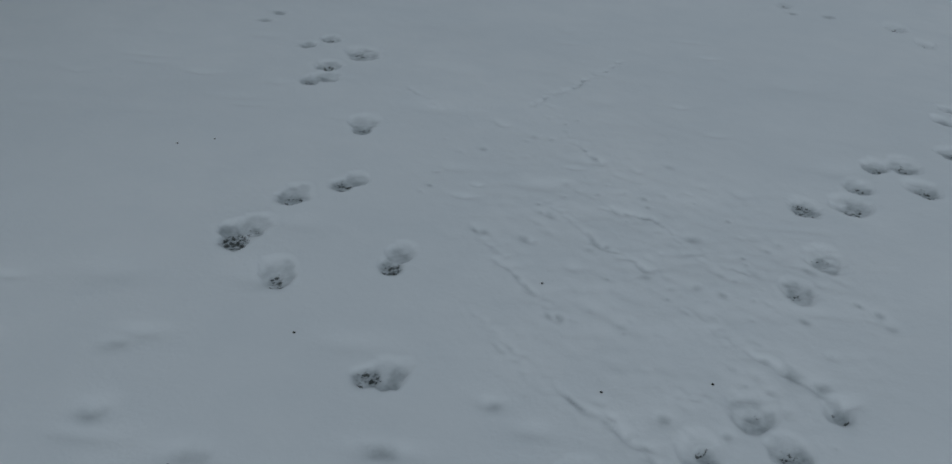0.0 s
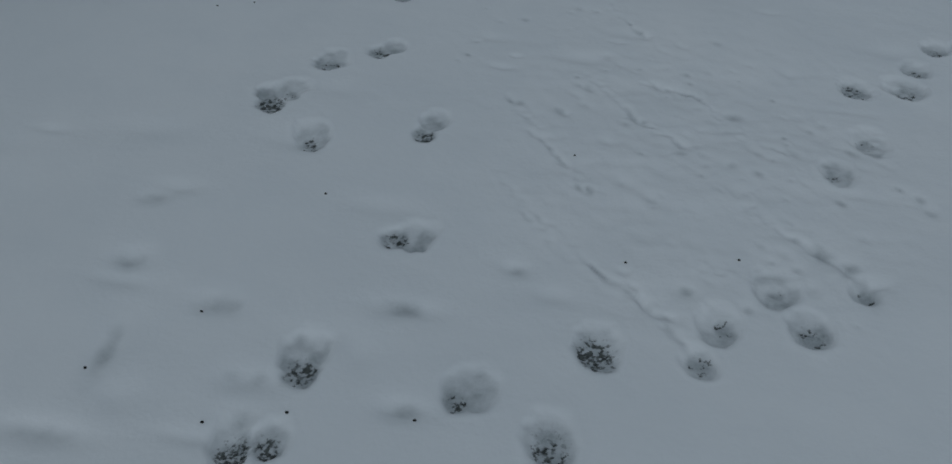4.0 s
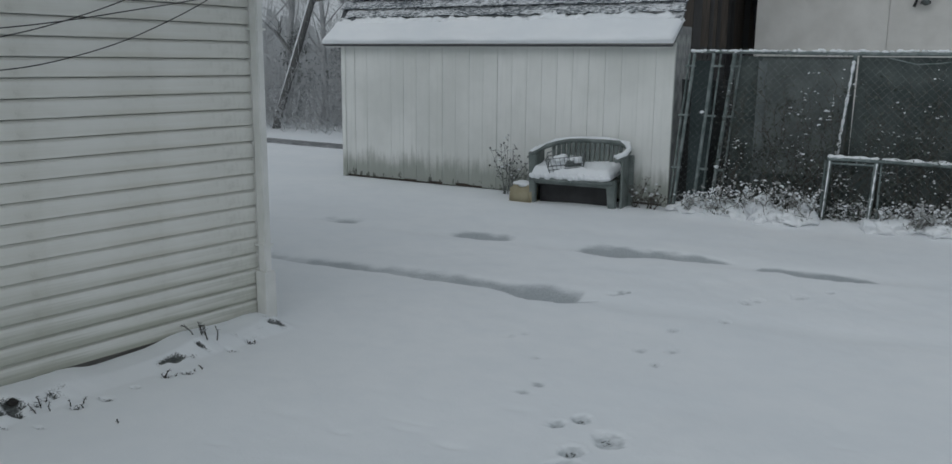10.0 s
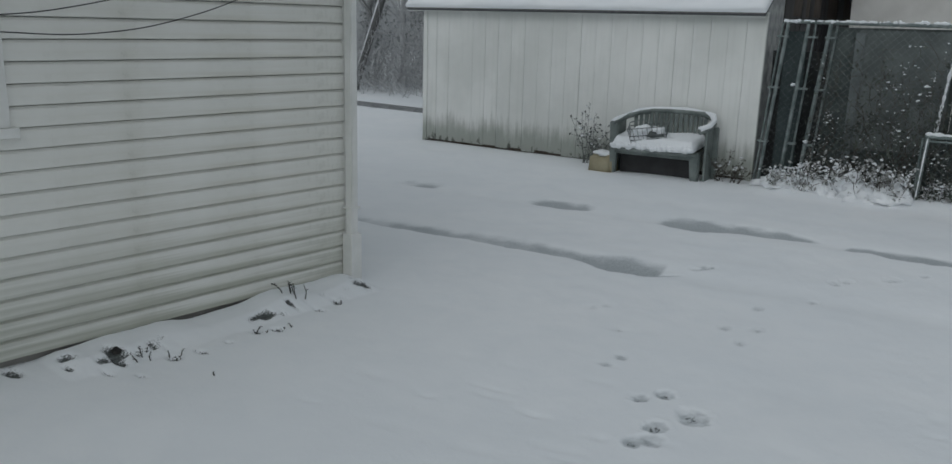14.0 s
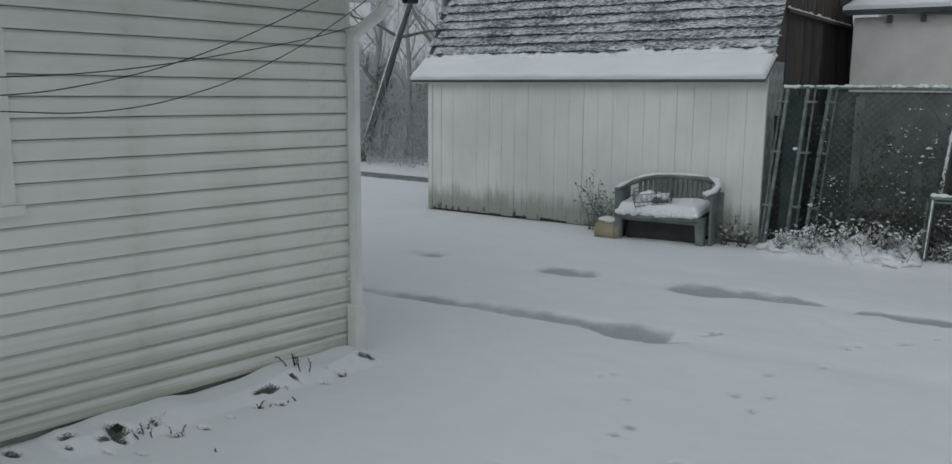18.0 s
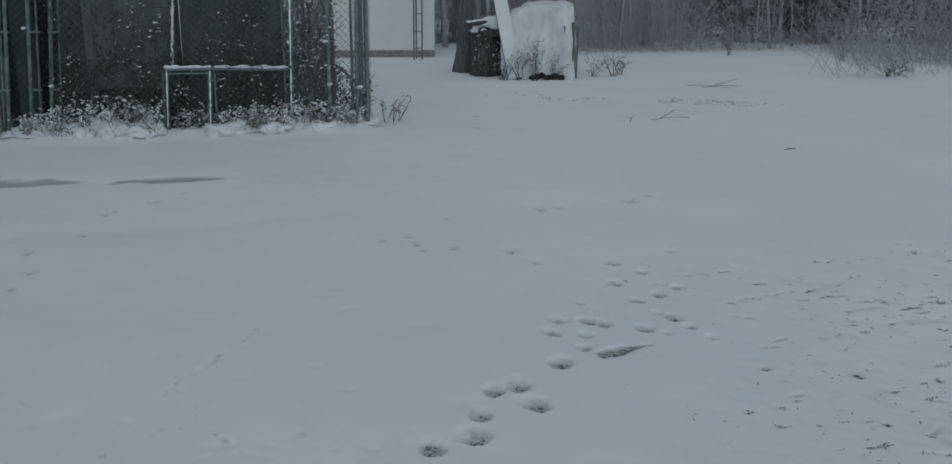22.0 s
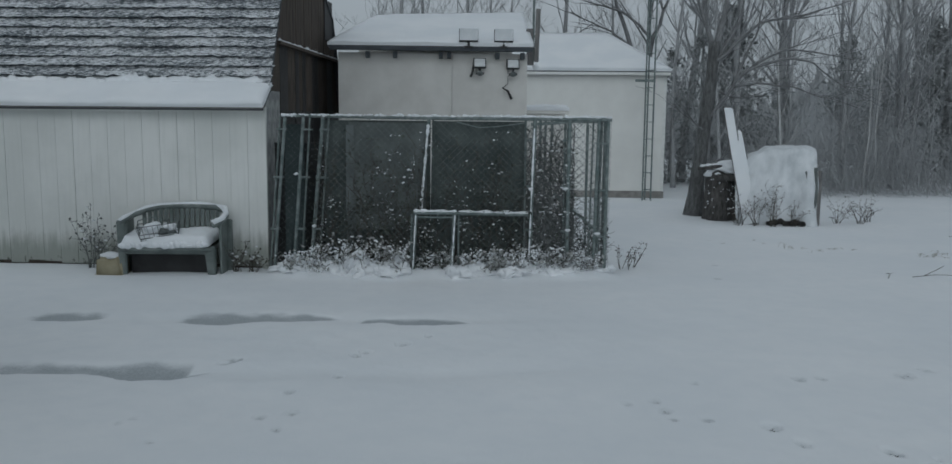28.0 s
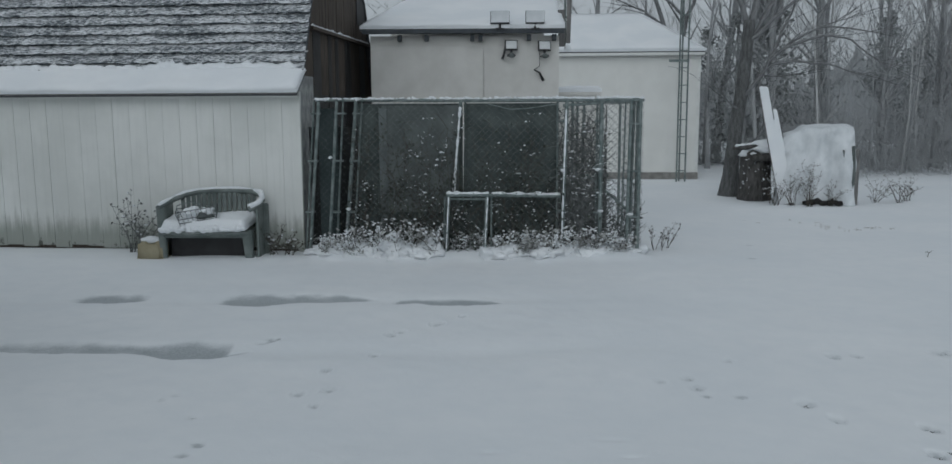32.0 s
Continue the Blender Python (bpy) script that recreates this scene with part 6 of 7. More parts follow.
# ---- garage behind ----
def build_garage():
    g = thing("garage", pose(5.62, 20.9, 0, 0, 0, -5), "plain white garage with a snow-covered hip roof", "garage")
    W, D, H = 6.0, 6.5, 3.0
    n = 3
    f = part("siding_panel", B((0.0005, 0.0, 0.16), (W / n - 0.0005, 0.03, H)), GARAGE_WHITE, g)
    f.matrix_basis = pose(-W, 0, 0)
    for k in range(1, n):
        again(f, pose(-W + k * W / n, 0, 0))
    part("side_wall", B((-0.05, 0.03, 0.0), (0.0, D, H)), GARAGE_WHITE, g)
    part("side_wall", B((-W, 0.03, 0.0), (-W + 0.05, D, H)), GARAGE_WHITE, g)
    part("rear_wall", B((-W + 0.05, D - 0.05, 0.0), (-0.05, D, H)), GARAGE_WHITE, g)
    part("foundation", B((-W - 0.02, -0.03, -0.4), (0.02, D, 0.16)), CONCRETE, g, "grey concrete base course")
    part("corner_trim", B((-0.06, -0.012, 0.16), (0.012, 0.0, H)), WHITE_TRIM, g)
    part("fascia", B((-W - 0.15, -0.175, 2.975), (0.07, -0.15, 3.04)), WHITE_TRIM, g)
    part("fascia", B((0.05, -0.15, 2.97), (0.07, D + 0.15, 3.05)), WHITE_TRIM, g)
    e = 0.17
    c = [Vector(p) for p in ((-W - e, -e, 3.07), (0.08, -e, 3.06), (0.08, D + e, 3.06), (-W - e, D + e, 3.07), (-1.25, D * 0.35, 4.15), (-W + 1.25, D * 0.35, 4.15))]
    bm = bmesh.new()
    v = [bm.verts.new(p) for p in c]
    w = [bm.verts.new(p - Vector((0, 0, 0.018))) for p in c[:4]]
    for fs in ((0, 1, 4, 5), (1, 2, 4), (2, 3, 5, 4), (3, 0, 5)):
        bm.faces.new([v[i] for i in fs])
    bm.faces.new(w[::-1])
    for i in range(4):
        bm.faces.new((w[i], w[(i + 1) % 4], v[(i + 1) % 4], v[i]))
    bmesh.ops.recalc_face_normals(bm, faces=bm.faces)
    part("roof", bm, SHINGLE, g)
    part("snow", snow_slab(bmesh.new(), (c[0], c[1], c[4], c[5]), 0.09, 34, 12, 9.0, 0.15, 0.8), SNOW, g, "unbroken snow on the roof")
    part("snow", snow_slab(bmesh.new(), (c[1], c[2], c[4], c[4] + Vector((0.01, -0.01, 0))), 0.09, 20, 8, 10.0, 0.15, 0.8), SNOW, g)
    return g


garage = build_garage()


def build_mast():
    m = thing("lattice_mast", pose(5.05, 20.2, 0), "tall thin grey lattice mast beside the garage", "mast")
    legs = [(-0.1, 0.0), (0.1, 0.0), (0.0, 0.17)]
    for x, y in legs:
        part("leg", rod(bmesh.new(), (x, y, -0.1), (x, y, 9.5), 0.02, 0.02, 8), GALV, m)
    first = None
    for k in range(23):
        z = 0.25 + k * 0.4
        if first is None:
            bm = bmesh.new()
            for a, b in ((0, 1), (1, 2), (2, 0)):
                rod(bm, (*legs[a], 0), (*legs[b], 0), 0.009, 0.009, 6)
            first = part("rung", bm, GALV, m)
            first.matrix_basis = pose(0, 0, z)
        else:
            again(first, pose(0, 0, z))
    part("clamp", B((-0.35, -0.02, 2.78), (0.12, 0.02, 2.84)), GALV, m)
    return m


build_mast()


# ---- old tree, stump, leaning board and tarped woodpile ----
def limb(bm, p, d, length, r, rr, depth, droop=0.0, tips=None, wob=0.16, kids=3):
    n = max(4, int(length / 0.35))
    p, d = Vector(p), Vector(d).normalized()
    pts, rad = [p.copy()], [r]
    end = max(0.003, r * 0.25)
    for k in range(n):
        d = (d + Vector((rr.uniform(-wob, wob), rr.uniform(-wob, wob), rr.uniform(-wob, wob) - droop))).normalized()
        p = p + d * length / n
        pts.append(p.copy())
        rad.append(r + (end - r) * (k + 1) / n)
    tube(bm, pts, rad, 7 if r > 0.06 else (5 if r > 0.02 else 4))
    if depth > 0:
        for _ in range(kids + depth):
            k = rr.randrange(max(1, n // 3), n + 1)
            side = Vector((rr.uniform(-1, 1), rr.uniform(-1, 1), rr.uniform(-0.1, 1.0))).normalized()
            dd = (pts[k] - pts[k - 1]).normalized() * 0.9 + side * 0.75
            limb(bm, pts[k], dd, length * rr.uniform(0.35, 0.62), max(0.0045, rad[k] * 0.58), rr, depth - 1, droop * 0.6, tips, wob, kids)
    elif tips is not None:
        tips.append(p.copy())


def build_old_tree():
    t = thing("old_tree", pose(5.32, 16.9, -0.05), "old leaning bare tree with long drooping limbs", "tree")
    def stem(pts, r0, r1, sides=8):
        bm = bmesh.new()
        pts = [Vector(q) for q in pts]
        fine = []
        for k in range(len(pts) - 1):
            before, after = pts[max(0, k - 1)], pts[min(len(pts) - 1, k + 2)]
            for j in range(4):
                f = j / 4
                fine.append(pts[k].lerp(pts[k + 1], f) + (pts[k] * 2 - before - pts[k + 1]) * 0.12 * f * (1 - f) * 2 + (pts[k + 1] * 2 - after - pts[k]) * 0.12 * f * (1 - f) * 2)
        fine.append(pts[-1])
        fine = [q + 0.035 * Vector((noise.noise(q * 2.3), noise.noise(q * 2.1 + Vector((7, 0, 0))), noise.noise(q * 2.7))) for q in fine]
        n = len(fine) - 1
        tube(bm, fine, [r0 + (r1 - r0) * (k / n) ** 0.8 for k in range(n + 1)], sides)
        for f in bm.faces:
            f.smooth = True
        return bm, fine

    bm, line = stem([(-0.10, 0, -0.05), (-0.10, 0, 0.6), (-0.06, 0, 1.11), (0.04, 0, 2.05), (0.13, 0, 2.85), (0.16, 0.02, 3.46)], 0.165, 0.105, 16)
    bmesh.ops.create_cone(bm, cap_ends=False, segments=16, radius1=0.25, radius2=0.15, depth=0.6, matrix=pose(-0.09, 0, 0.2))
    for v in bm.verts:
        a = math.atan2(v.co.y, v.co.x)
        v.co += Vector((v.co.x, v.co.y, 0)) * 0.10 * math.sin(5 * a) * max(0.0, 1 - v.co.z)
    for f in bm.faces:
        f.smooth = True
    part("trunk", bm, TRUNK_BARK, t)
    arms = [([(0.12, 0.02, 3.40), (-0.03, 0.05, 3.81), (-0.12, 0.1, 4.07), (-0.26, 0.1, 4.6), (-0.35, 0.1, 6.0)], 0.07), ([(0.2, 0.02, 3.36), (0.33, 0.05, 3.9), (0.43, 0.1, 4.5), (0.5, 0.1, 6.4)], 0.095),
            ([(0.2, 0.0, 3.1), (0.5, -0.05, 3.68), (0.67, -0.1, 4.25), (0.9, -0.1, 5.8)], 0.05), ([(0.2, -0.05, 3.1), (0.36, -0.08, 3.22), (0.9, -0.1, 3.75), (1.3, -0.15, 3.88), (1.92, -0.2, 3.99), (2.6, -0.3, 4.22)], 0.055),
            ([(1.3, -0.15, 3.88), (1.65, -0.2, 3.9), (2.3, -0.3, 3.97)], 0.032), ([(0.04, -0.05, 1.9), (0.1, -0.08, 2.05), (0.37, -0.1, 2.36), (0.58, -0.12, 2.74), (0.91, 0.0, 3.51), (1.05, 0.0, 3.9), (1.2, 0.0, 5.0)], 0.06),
            ]
    arms += [([(0.56, -0.12, 2.7), (0.93, -0.2, 3.03), (1.41, -0.3, 3.27), (1.86, -0.3, 3.42)], 0.042), ([(1.41, -0.3, 3.27), (1.96, -0.35, 3.27), (2.44, -0.4, 3.17)], 0.026),
            ([(0.5, -0.12, 2.6), (0.8, -0.2, 2.92), (1.51, -0.3, 3.11), (1.97, -0.4, 3.03), (2.34, -0.4, 2.76), (2.6, -0.5, 2.56)], 0.044), ([(0.5, -0.1, 2.58), (0.99, -0.2, 2.65), (1.63, -0.3, 2.58), (2.09, -0.4, 2.43), (2.88, -0.5, 2.2)], 0.034),
            ([(0.28, -0.05, 2.5), (0.54, 0.1, 2.41), (0.82, 0.1, 2.36), (1.25, 0.1, 2.45)], 0.022), ([(-0.02, -0.1, 1.75), (-0.2, -0.15, 1.85), (-0.33, -0.15, 2.0)], 0.03), ([(0.1, -0.1, 1.0), (0.34, -0.3, 1.25), (0.42, -0.3, 1.5)], 0.035)]
    for n, (pts, r) in enumerate(arms):
        rr = random.Random(300 + n)
        bm, line = stem(pts, 0.85 * r, r * 0.2)
        long = len(line)
        for _ in range(4 + long // 2):
            k = rr.randrange(3, long)
            ahead = (line[k] - line[k - 1]).normalized()
            d = ahead + Vector((rr.uniform(-0.5, 0.8), rr.uniform(-0.6, 0.6), rr.uniform(-0.3, 0.8)))
            limb(bm, line[k], d, rr.uniform(0.3, 1.0), max(0.005, r * 0.2 * (1 - 0.6 * k / long)), rr, 1, 0.0, None, 0.13, 0)
        part("limb", bm, DIM_BARK, t)
    return t


old_tree = build_old_tree()


def build_stump():
    s = thing("rotten_stump", pose(5.47, 16.2, 0.0), "dark broken hollow stump with a snow cap", "stump")
    bm = bmesh.new()
    rr = random.Random(9)
    seg, rings = 18, 7
    vs = []
    for j in range(rings):
        z = -0.05 + 0.95 * j / (rings - 1)
        row = []
        for i in range(seg):
            a = 2 * math.pi * i / seg
            r = 0.27 * (1 + 0.10 * math.sin(3 * a + 1) + 0.07 * math.sin(7 * a) + 0.18 * (1 - j / rings) ** 3)
            row.append(bm.verts.new((r * math.cos(a), r * math.sin(a), z + (rr.uniform(-0.06, 0.10) if j == rings - 1 else 0))))
        vs.append(row)
    for a, b in zip(vs, vs[1:]):
        for i in range(seg):
            bm.faces.new((a[i], a[(i + 1) % seg], b[(i + 1) % seg], b[i]))
    bm.faces.new(vs[-1])
    part("wood", bm, BARK, s)
    bm = bmesh.new()
    lump(bm, (0, 0, 0.88), (0.28, 0.27, 0.13), 4, 0.4, 3)
    part("snow", bm, SNOW, s, "thick cap of snow")
    bm = bmesh.new()
    for _ in range(60):
        a, z = rr.uniform(3.3, 6.1), rr.uniform(0.1, 0.8)
        q = rr.uniform(0.008, 0.02)
        lump(bm, (0.29 * math.cos(a), 0.29 * math.sin(a), z), (q, q, q * 0.7), a, 0.4, 1)
    tagged(part("snow_dusting", bm, SNOW, s), kind="stuff")
    return s


build_stump()
b = thing("fallen_limb", pose(5.1, 15.95, 0.96, 0, 8, -10), "broken branch lying over the stump, snow on top", "branch")
part("wood", tube(bmesh.new(), [(-0.15, 0, 0.0), (0.1, 0.02, 0.04), (0.35, 0.0, 0.14), (0.6, 0.05, 0.36)], [0.03, 0.035, 0.03, 0.02], 8), BARK, b)
part("snow", snow_rope(bmesh.new(), (-0.12, 0, 0.03), (0.35, 0.0, 0.17), 0.03, 16, 5.0), SNOW, b)


def build_leaning_board():
    s = thing("leaning_board", pose(5.78, 15.35, 0.0, 0, 0, -20), "splintered upright plank plastered with snow", "plank")
    m = pose(0, 0, 0, -4, -12, 0)
    bm = bmesh.new()
    out = [(-0.14, -0.05), (0.16, -0.05), (0.15, 0.9), (0.135, 1.70), (0.06, 1.74), (0.05, 1.52), (0.035, 1.52), (0.04, 2.16), (-0.13, 2.20), (-0.14, 1.3)]
    prism(bm, out, 0.0, 0.05)
    bmesh.ops.transform(bm, matrix=m, verts=bm.verts)
    part("wood", bm, GREY_WOOD, s)
    bm = bmesh.new()
    prism(bm, [(x * 0.88, 0.05 + z * 0.97) for x, z in out], -0.045, -0.004)
    bmesh.ops.bevel(bm, geom=bm.edges[:], offset=0.012, segments=2, affect="EDGES")
    bmesh.ops.transform(bm, matrix=m, verts=bm.verts)
    part("snow", bm, SNOW, s, "wind-packed snow on its face")
    return s


build_leaning_board()


def build_woodpile():
    s = thing("covered_woodpile", pose(6.42, 15.75, 0.0, 0, 0, -20), "snow-buried pile under a pale sheet", "woodpile")
    bm = bmesh.new()
    r = bmesh.ops.create_cube(bm, size=1)
    bmesh.ops.subdivide_edges(bm, edges=bm.edges[:], cuts=15, use_grid_fill=True)
    for v in bm.verts:
        p = v.co.copy()
        top = p.z + 0.5
        w = 1 + 0.14 * (1 - top)
        q = Vector((p.x * 1.22 * w, p.y * 1.0 * w, -0.05 + 1.46 * top))
        k = (2 * abs(p.x)) ** 6
        if top > 0.8:
            q.z -= 0.07 * k * (1 if p.x < 0 else 0.6) + 0.05 * (2 * abs(p.y)) ** 5
        if p.x < -0.18 and top > 0.65:
            q.z -= 0.10 * min(1.0, (-0.18 - p.x) / 0.14)
        q += Vector((0, -1, 0)) * 0.11 * noise.noise(Vector((q.x * 4.2, 0.3, q.z * 1.0)))
        q += Vector((0.06 * noise.noise(q * 2.1), 0.07 * noise.noise(q * 2.6 + Vector((5, 1, 0))), 0.05 * noise.noise(q * 3.1)))
        v.co = q
    for f in bm.faces:
        f.smooth = True
    part("snow", bm, CRUST, s, "crusted blanket of snow over the pile")
    bm = bmesh.new()
    lump(bm, (-0.78, -0.1, 1.0), (0.42, 0.3, 0.13), 6, 0.4, 3)
    part("snow", bm, SNOW, s, "snow over the lower end")
    bm = bmesh.new()
    for k in range(4):
        rod(bm, (-1.1, -0.25 + 0.14 * k, 0.80), (-0.45, -0.25 + 0.14 * k, 0.86), 0.07, 0.075, 10)
    part("log", bm, BARK, s)
    for k in range(2):
        part("stake", rod(bmesh.new(), (-0.62 + 0.05 * k, -0.3 + 0.4 * k, -0.05), (-0.6, -0.28 + 0.4 * k, 0.84), 0.05, 0.045, 8), BARK, s)
    # folds and the ends of timber that stay bare
    for x, z0, z1, t in ((-0.42, 0.5, 0.95, 0.02), (0.44, 0.55, 0.98, 0.018), (0.60, 0.1, 1.05, 0.03)):
        bm = bmesh.new()
        tube(bm, [(x, -0.53, z0), (x + 0.03, -0.55, (z0 + z1) / 2), (x, -0.53, z1)], t, 7)
        part("sheet_fold", bm, GREY_TARP, s, "dark fold of the sheet showing")
    part("timber_end", B((0.62, -0.42, 0.0), (0.72, -0.2, 0.98), 0.01), GREY_WOOD, s)
    bm = bmesh.new()
    for k in range(7):
        lump(bm, (0.02 + 0.09 * k - 0.15, -0.62, 0.03 + 0.02 * (k % 3)), (0.07, 0.05, 0.05), k, 0.5, 2)
    part("dark_base", bm, SOIL, s)
    return s


build_woodpile()


# ---- woods ----
def build_bare_tree(seed, height, r, mat, forks=4, name="bare_tree", label="bare grey tree at the wood's edge"):
    t = thing(name, pose(0, 0, 0), label, "tree", "bare trees at the wood's edge")
    rr = random.Random(seed)
    bm = bmesh.new()
    pts, rad, p = [], [], Vector((0, 0, -0.2))
    n = 9
    lean = Vector((rr.uniform(-0.08, 0.08), rr.uniform(-0.06, 0.06), 1))
    for k in range(n + 1):
        pts.append(p.copy())
        rad.append(r * (1 - 0.85 * k / n) * (1.3 if k == 0 else 1))
        lean = (lean + Vector((rr.uniform(-0.07, 0.07), rr.uniform(-0.07, 0.07), 0.05))).normalized()
        p = p + lean * (height / n)
    tube(bm, pts, rad, 8)
    for f in bm.faces:
        f.smooth = True
    part("trunk", bm, mat, t)
    bm = bmesh.new()
    for _ in range(forks * 4):
        k = rr.randrange(2, n)
        d = Vector((rr.uniform(-1, 1), rr.uniform(-1, 1), rr.uniform(0.5, 1.6)))
        limb(bm, pts[k], d, height * rr.uniform(0.14, 0.32), max(0.007, rad[k] * 0.36), rr, 2, -0.03, None, 0.13, 1)
    part("crown", bm, mat, t, "fine bare twigs")
    return t


kinds = [build_bare_tree(500, 10, 0.12, HAZED_BARK, 7), build_bare_tree(501, 8, 0.07, HAZED_BARK, 7), build_bare_tree(502, 12, 0.14, HAZED_BARK, 8), build_bare_tree(503, 7, 0.06, HAZED_BARK, 6),
         build_bare_tree(504, 9, 0.10, HAZED_BARK, 7), build_bare_tree(505, 6, 0.04, PALE_BARK, 3, "pale_sapling", "pale thin sapling among darker trees"),
         build_bare_tree(506, 9.5, 0.11, MID_HAZE_BARK, 11, "feathery_tree", "tall bare tree with a dense crown of fine twigs")]
spots = [(7.6, 22.5, 3), (8.9, 21.4, 5), (11.4, 22.4, 5), (12.0, 22.9, 5), (9.2, 26, 2), (13.4, 24.5, 0), (18.2, 24.4, 4), (19.5, 27, 2), (11.43, 23.6, 6), (13.3, 24.0, 6), (14.9, 26.2, 6), (16.6, 22.6, 5), (19.9, 22.6, 5),
         (6.9, 24.5, 1), (7.8, 27, 0), (5.9, 28, 4), (4.5, 30, 2), (2.6, 31, 1), (1.0, 29, 4), (-0.6, 30, 0), (-2.2, 29, 3), (0.4, 26, 3), (1.6, 27, 1), (-1.2, 26.5, 4), (11, 27, 2), (13.5, 28, 4), (22.5, 23, 6)]
spots += [(24, 22, 1), (25.5, 25, 2), (17, 28, 2), (27, 20, 4), (10.2, 24.4, 3), (8.2, 25.5, 6), (17.6, 25.5, 6), (20.6, 25.0, 6), (9.6, 28.5, 0), (12.4, 30, 2), (16.0, 30, 0), (23.4, 27, 4),
         (-13.9, 20.8, 4), (-11.6, 20.6, 1), (-14.6, 18.6, 3), (-12.9, 22.5, 2), (-15.8, 21.5, 0), (-10.6, 22.2, 3), (-17, 19.5, 1), (-11.2, 25, 2), (-13.9, 25, 4), (-9.6, 24.5, 1), (-16, 26, 2), (-18.5, 23, 0), (-12.4, 21.4, 6)]
rr = random.Random(12)
seen_kinds = set()
for x, y, k in spots:
    s = rr.uniform(0.85, 1.2)
    m = Matrix.Translation((x, y, lie(x, y))) @ Euler((0, 0, rr.uniform(0, 6.28))).to_matrix().to_4x4() @ Matrix.Diagonal((s, s, s, 1))
    if k not in seen_kinds:
        seen_kinds.add(k)
        kinds[k].matrix_basis = m
    else:
        copy_thing(kinds[k], m).scale = (s, s, s)


def build_forked_tree():
    t = thing("forked_tree", pose(6.1, 24.6, -0.1), "dark bare tree forking behind the garage roof", "tree")
    stems = [([(0, 0, 0), (-0.05, 0, 2.4), (0.02, 0.1, 4.6), (0.05, 0.1, 8.5)], 0.13), ([(-0.03, 0, 2.2), (-0.45, 0.1, 4.0), (-1.1, 0.1, 5.6), (-1.6, 0.2, 7.6)], 0.09),
             ([(-0.5, 0.1, 4.1), (-1.1, 0, 4.5), (-2.2, -0.1, 4.95)], 0.045), ([(0.0, 0.1, 4.4), (-0.7, 0, 5.0), (-2.1, 0, 5.4)], 0.045), ([(0.0, 0.1, 4.0), (0.5, 0, 5.4), (0.6, 0, 7.4)], 0.06)]
    for n, (pts, r) in enumerate(stems):
        rr = random.Random(640 + n)
        bm = bmesh.new()
        k = len(pts)
        line = [Vector(pts[i]).lerp(Vector(pts[i + 1]), f / 4) + 0.05 * Vector((rr.uniform(-1, 1), rr.uniform(-1, 1), 0)) * (i + f > 0) for i in range(k - 1) for f in range(4)] + [Vector(pts[-1])]
        tube(bm, line, [r * (1 - 0.75 * i / (len(line) - 1)) for i in range(len(line))], 8)
        for f in bm.faces:
            f.smooth = True
        for _ in range(9):
            i = rr.randrange(len(line) // 3, len(line))
            d = (line[i] - line[i - 1]).normalized() + Vector((rr.uniform(-0.8, 0.8), rr.uniform(-0.6, 0.6), rr.uniform(-0.2, 0.6)))
            limb(bm, line[i], d, rr.uniform(0.6, 1.6), max(0.012, r * 0.3), rr, 1, 0.0, None, 0.14, 1)
        part("trunk" if n == 0 else "limb", bm, DIM_BARK, t)
    return t


build_forked_tree()


def build_leaning_tree():
    t = thing("leaning_tree", pose(-13.3, 17.9, 0), "leaning bare tree with snow on its upper side", "tree")
    bm = bmesh.new()
    pts = [(-0.2, 0, -0.2), (-0.1, 0, 0.2), (0.42, 0.1, 1.7), (0.9, 0.2, 3.1), (1.3, 0.3, 4.2), (1.9, 0.3, 6.0), (2.4, 0.3, 8.0)]
    tube(bm, pts, [0.115, 0.095, 0.08, 0.07, 0.06, 0.04, 0.015], 10)
    for f in bm.faces:
        f.smooth = True
    part("trunk", bm, TRUNK_BARK, t)
    for n, (k, d, L) in enumerate(((3, (-1, 0, 0.5), 1.8), (3, (1.0, 0.2, 0.3), 1.9), (4, (-0.8, 0.1, 1.0), 2.2), (4, (1.0, 0, 0.9), 2.3), (5, (0.6, 0.2, 1), 2.2), (5, (-0.6, 0.2, 1), 2.0), (2, (-1, 0.3, 0.9), 1.3))):
        bm = bmesh.new()
        limb(bm, pts[k], d, L, 0.045, random.Random(700 + n), 2, 0.0, None, 0.14, 2)
        part("limb", bm, TRUNK_BARK, t)
    bm = bmesh.new()
    tube(bm, [Vector(p) + Vector((-0.07, -0.03, 0.05)) for p in pts[1:5]], [0.012, 0.022, 0.02, 0.008], 7)
    part("snow", bm, SNOW, t, "snow plastered along the trunk")
    return t


build_leaning_tree()


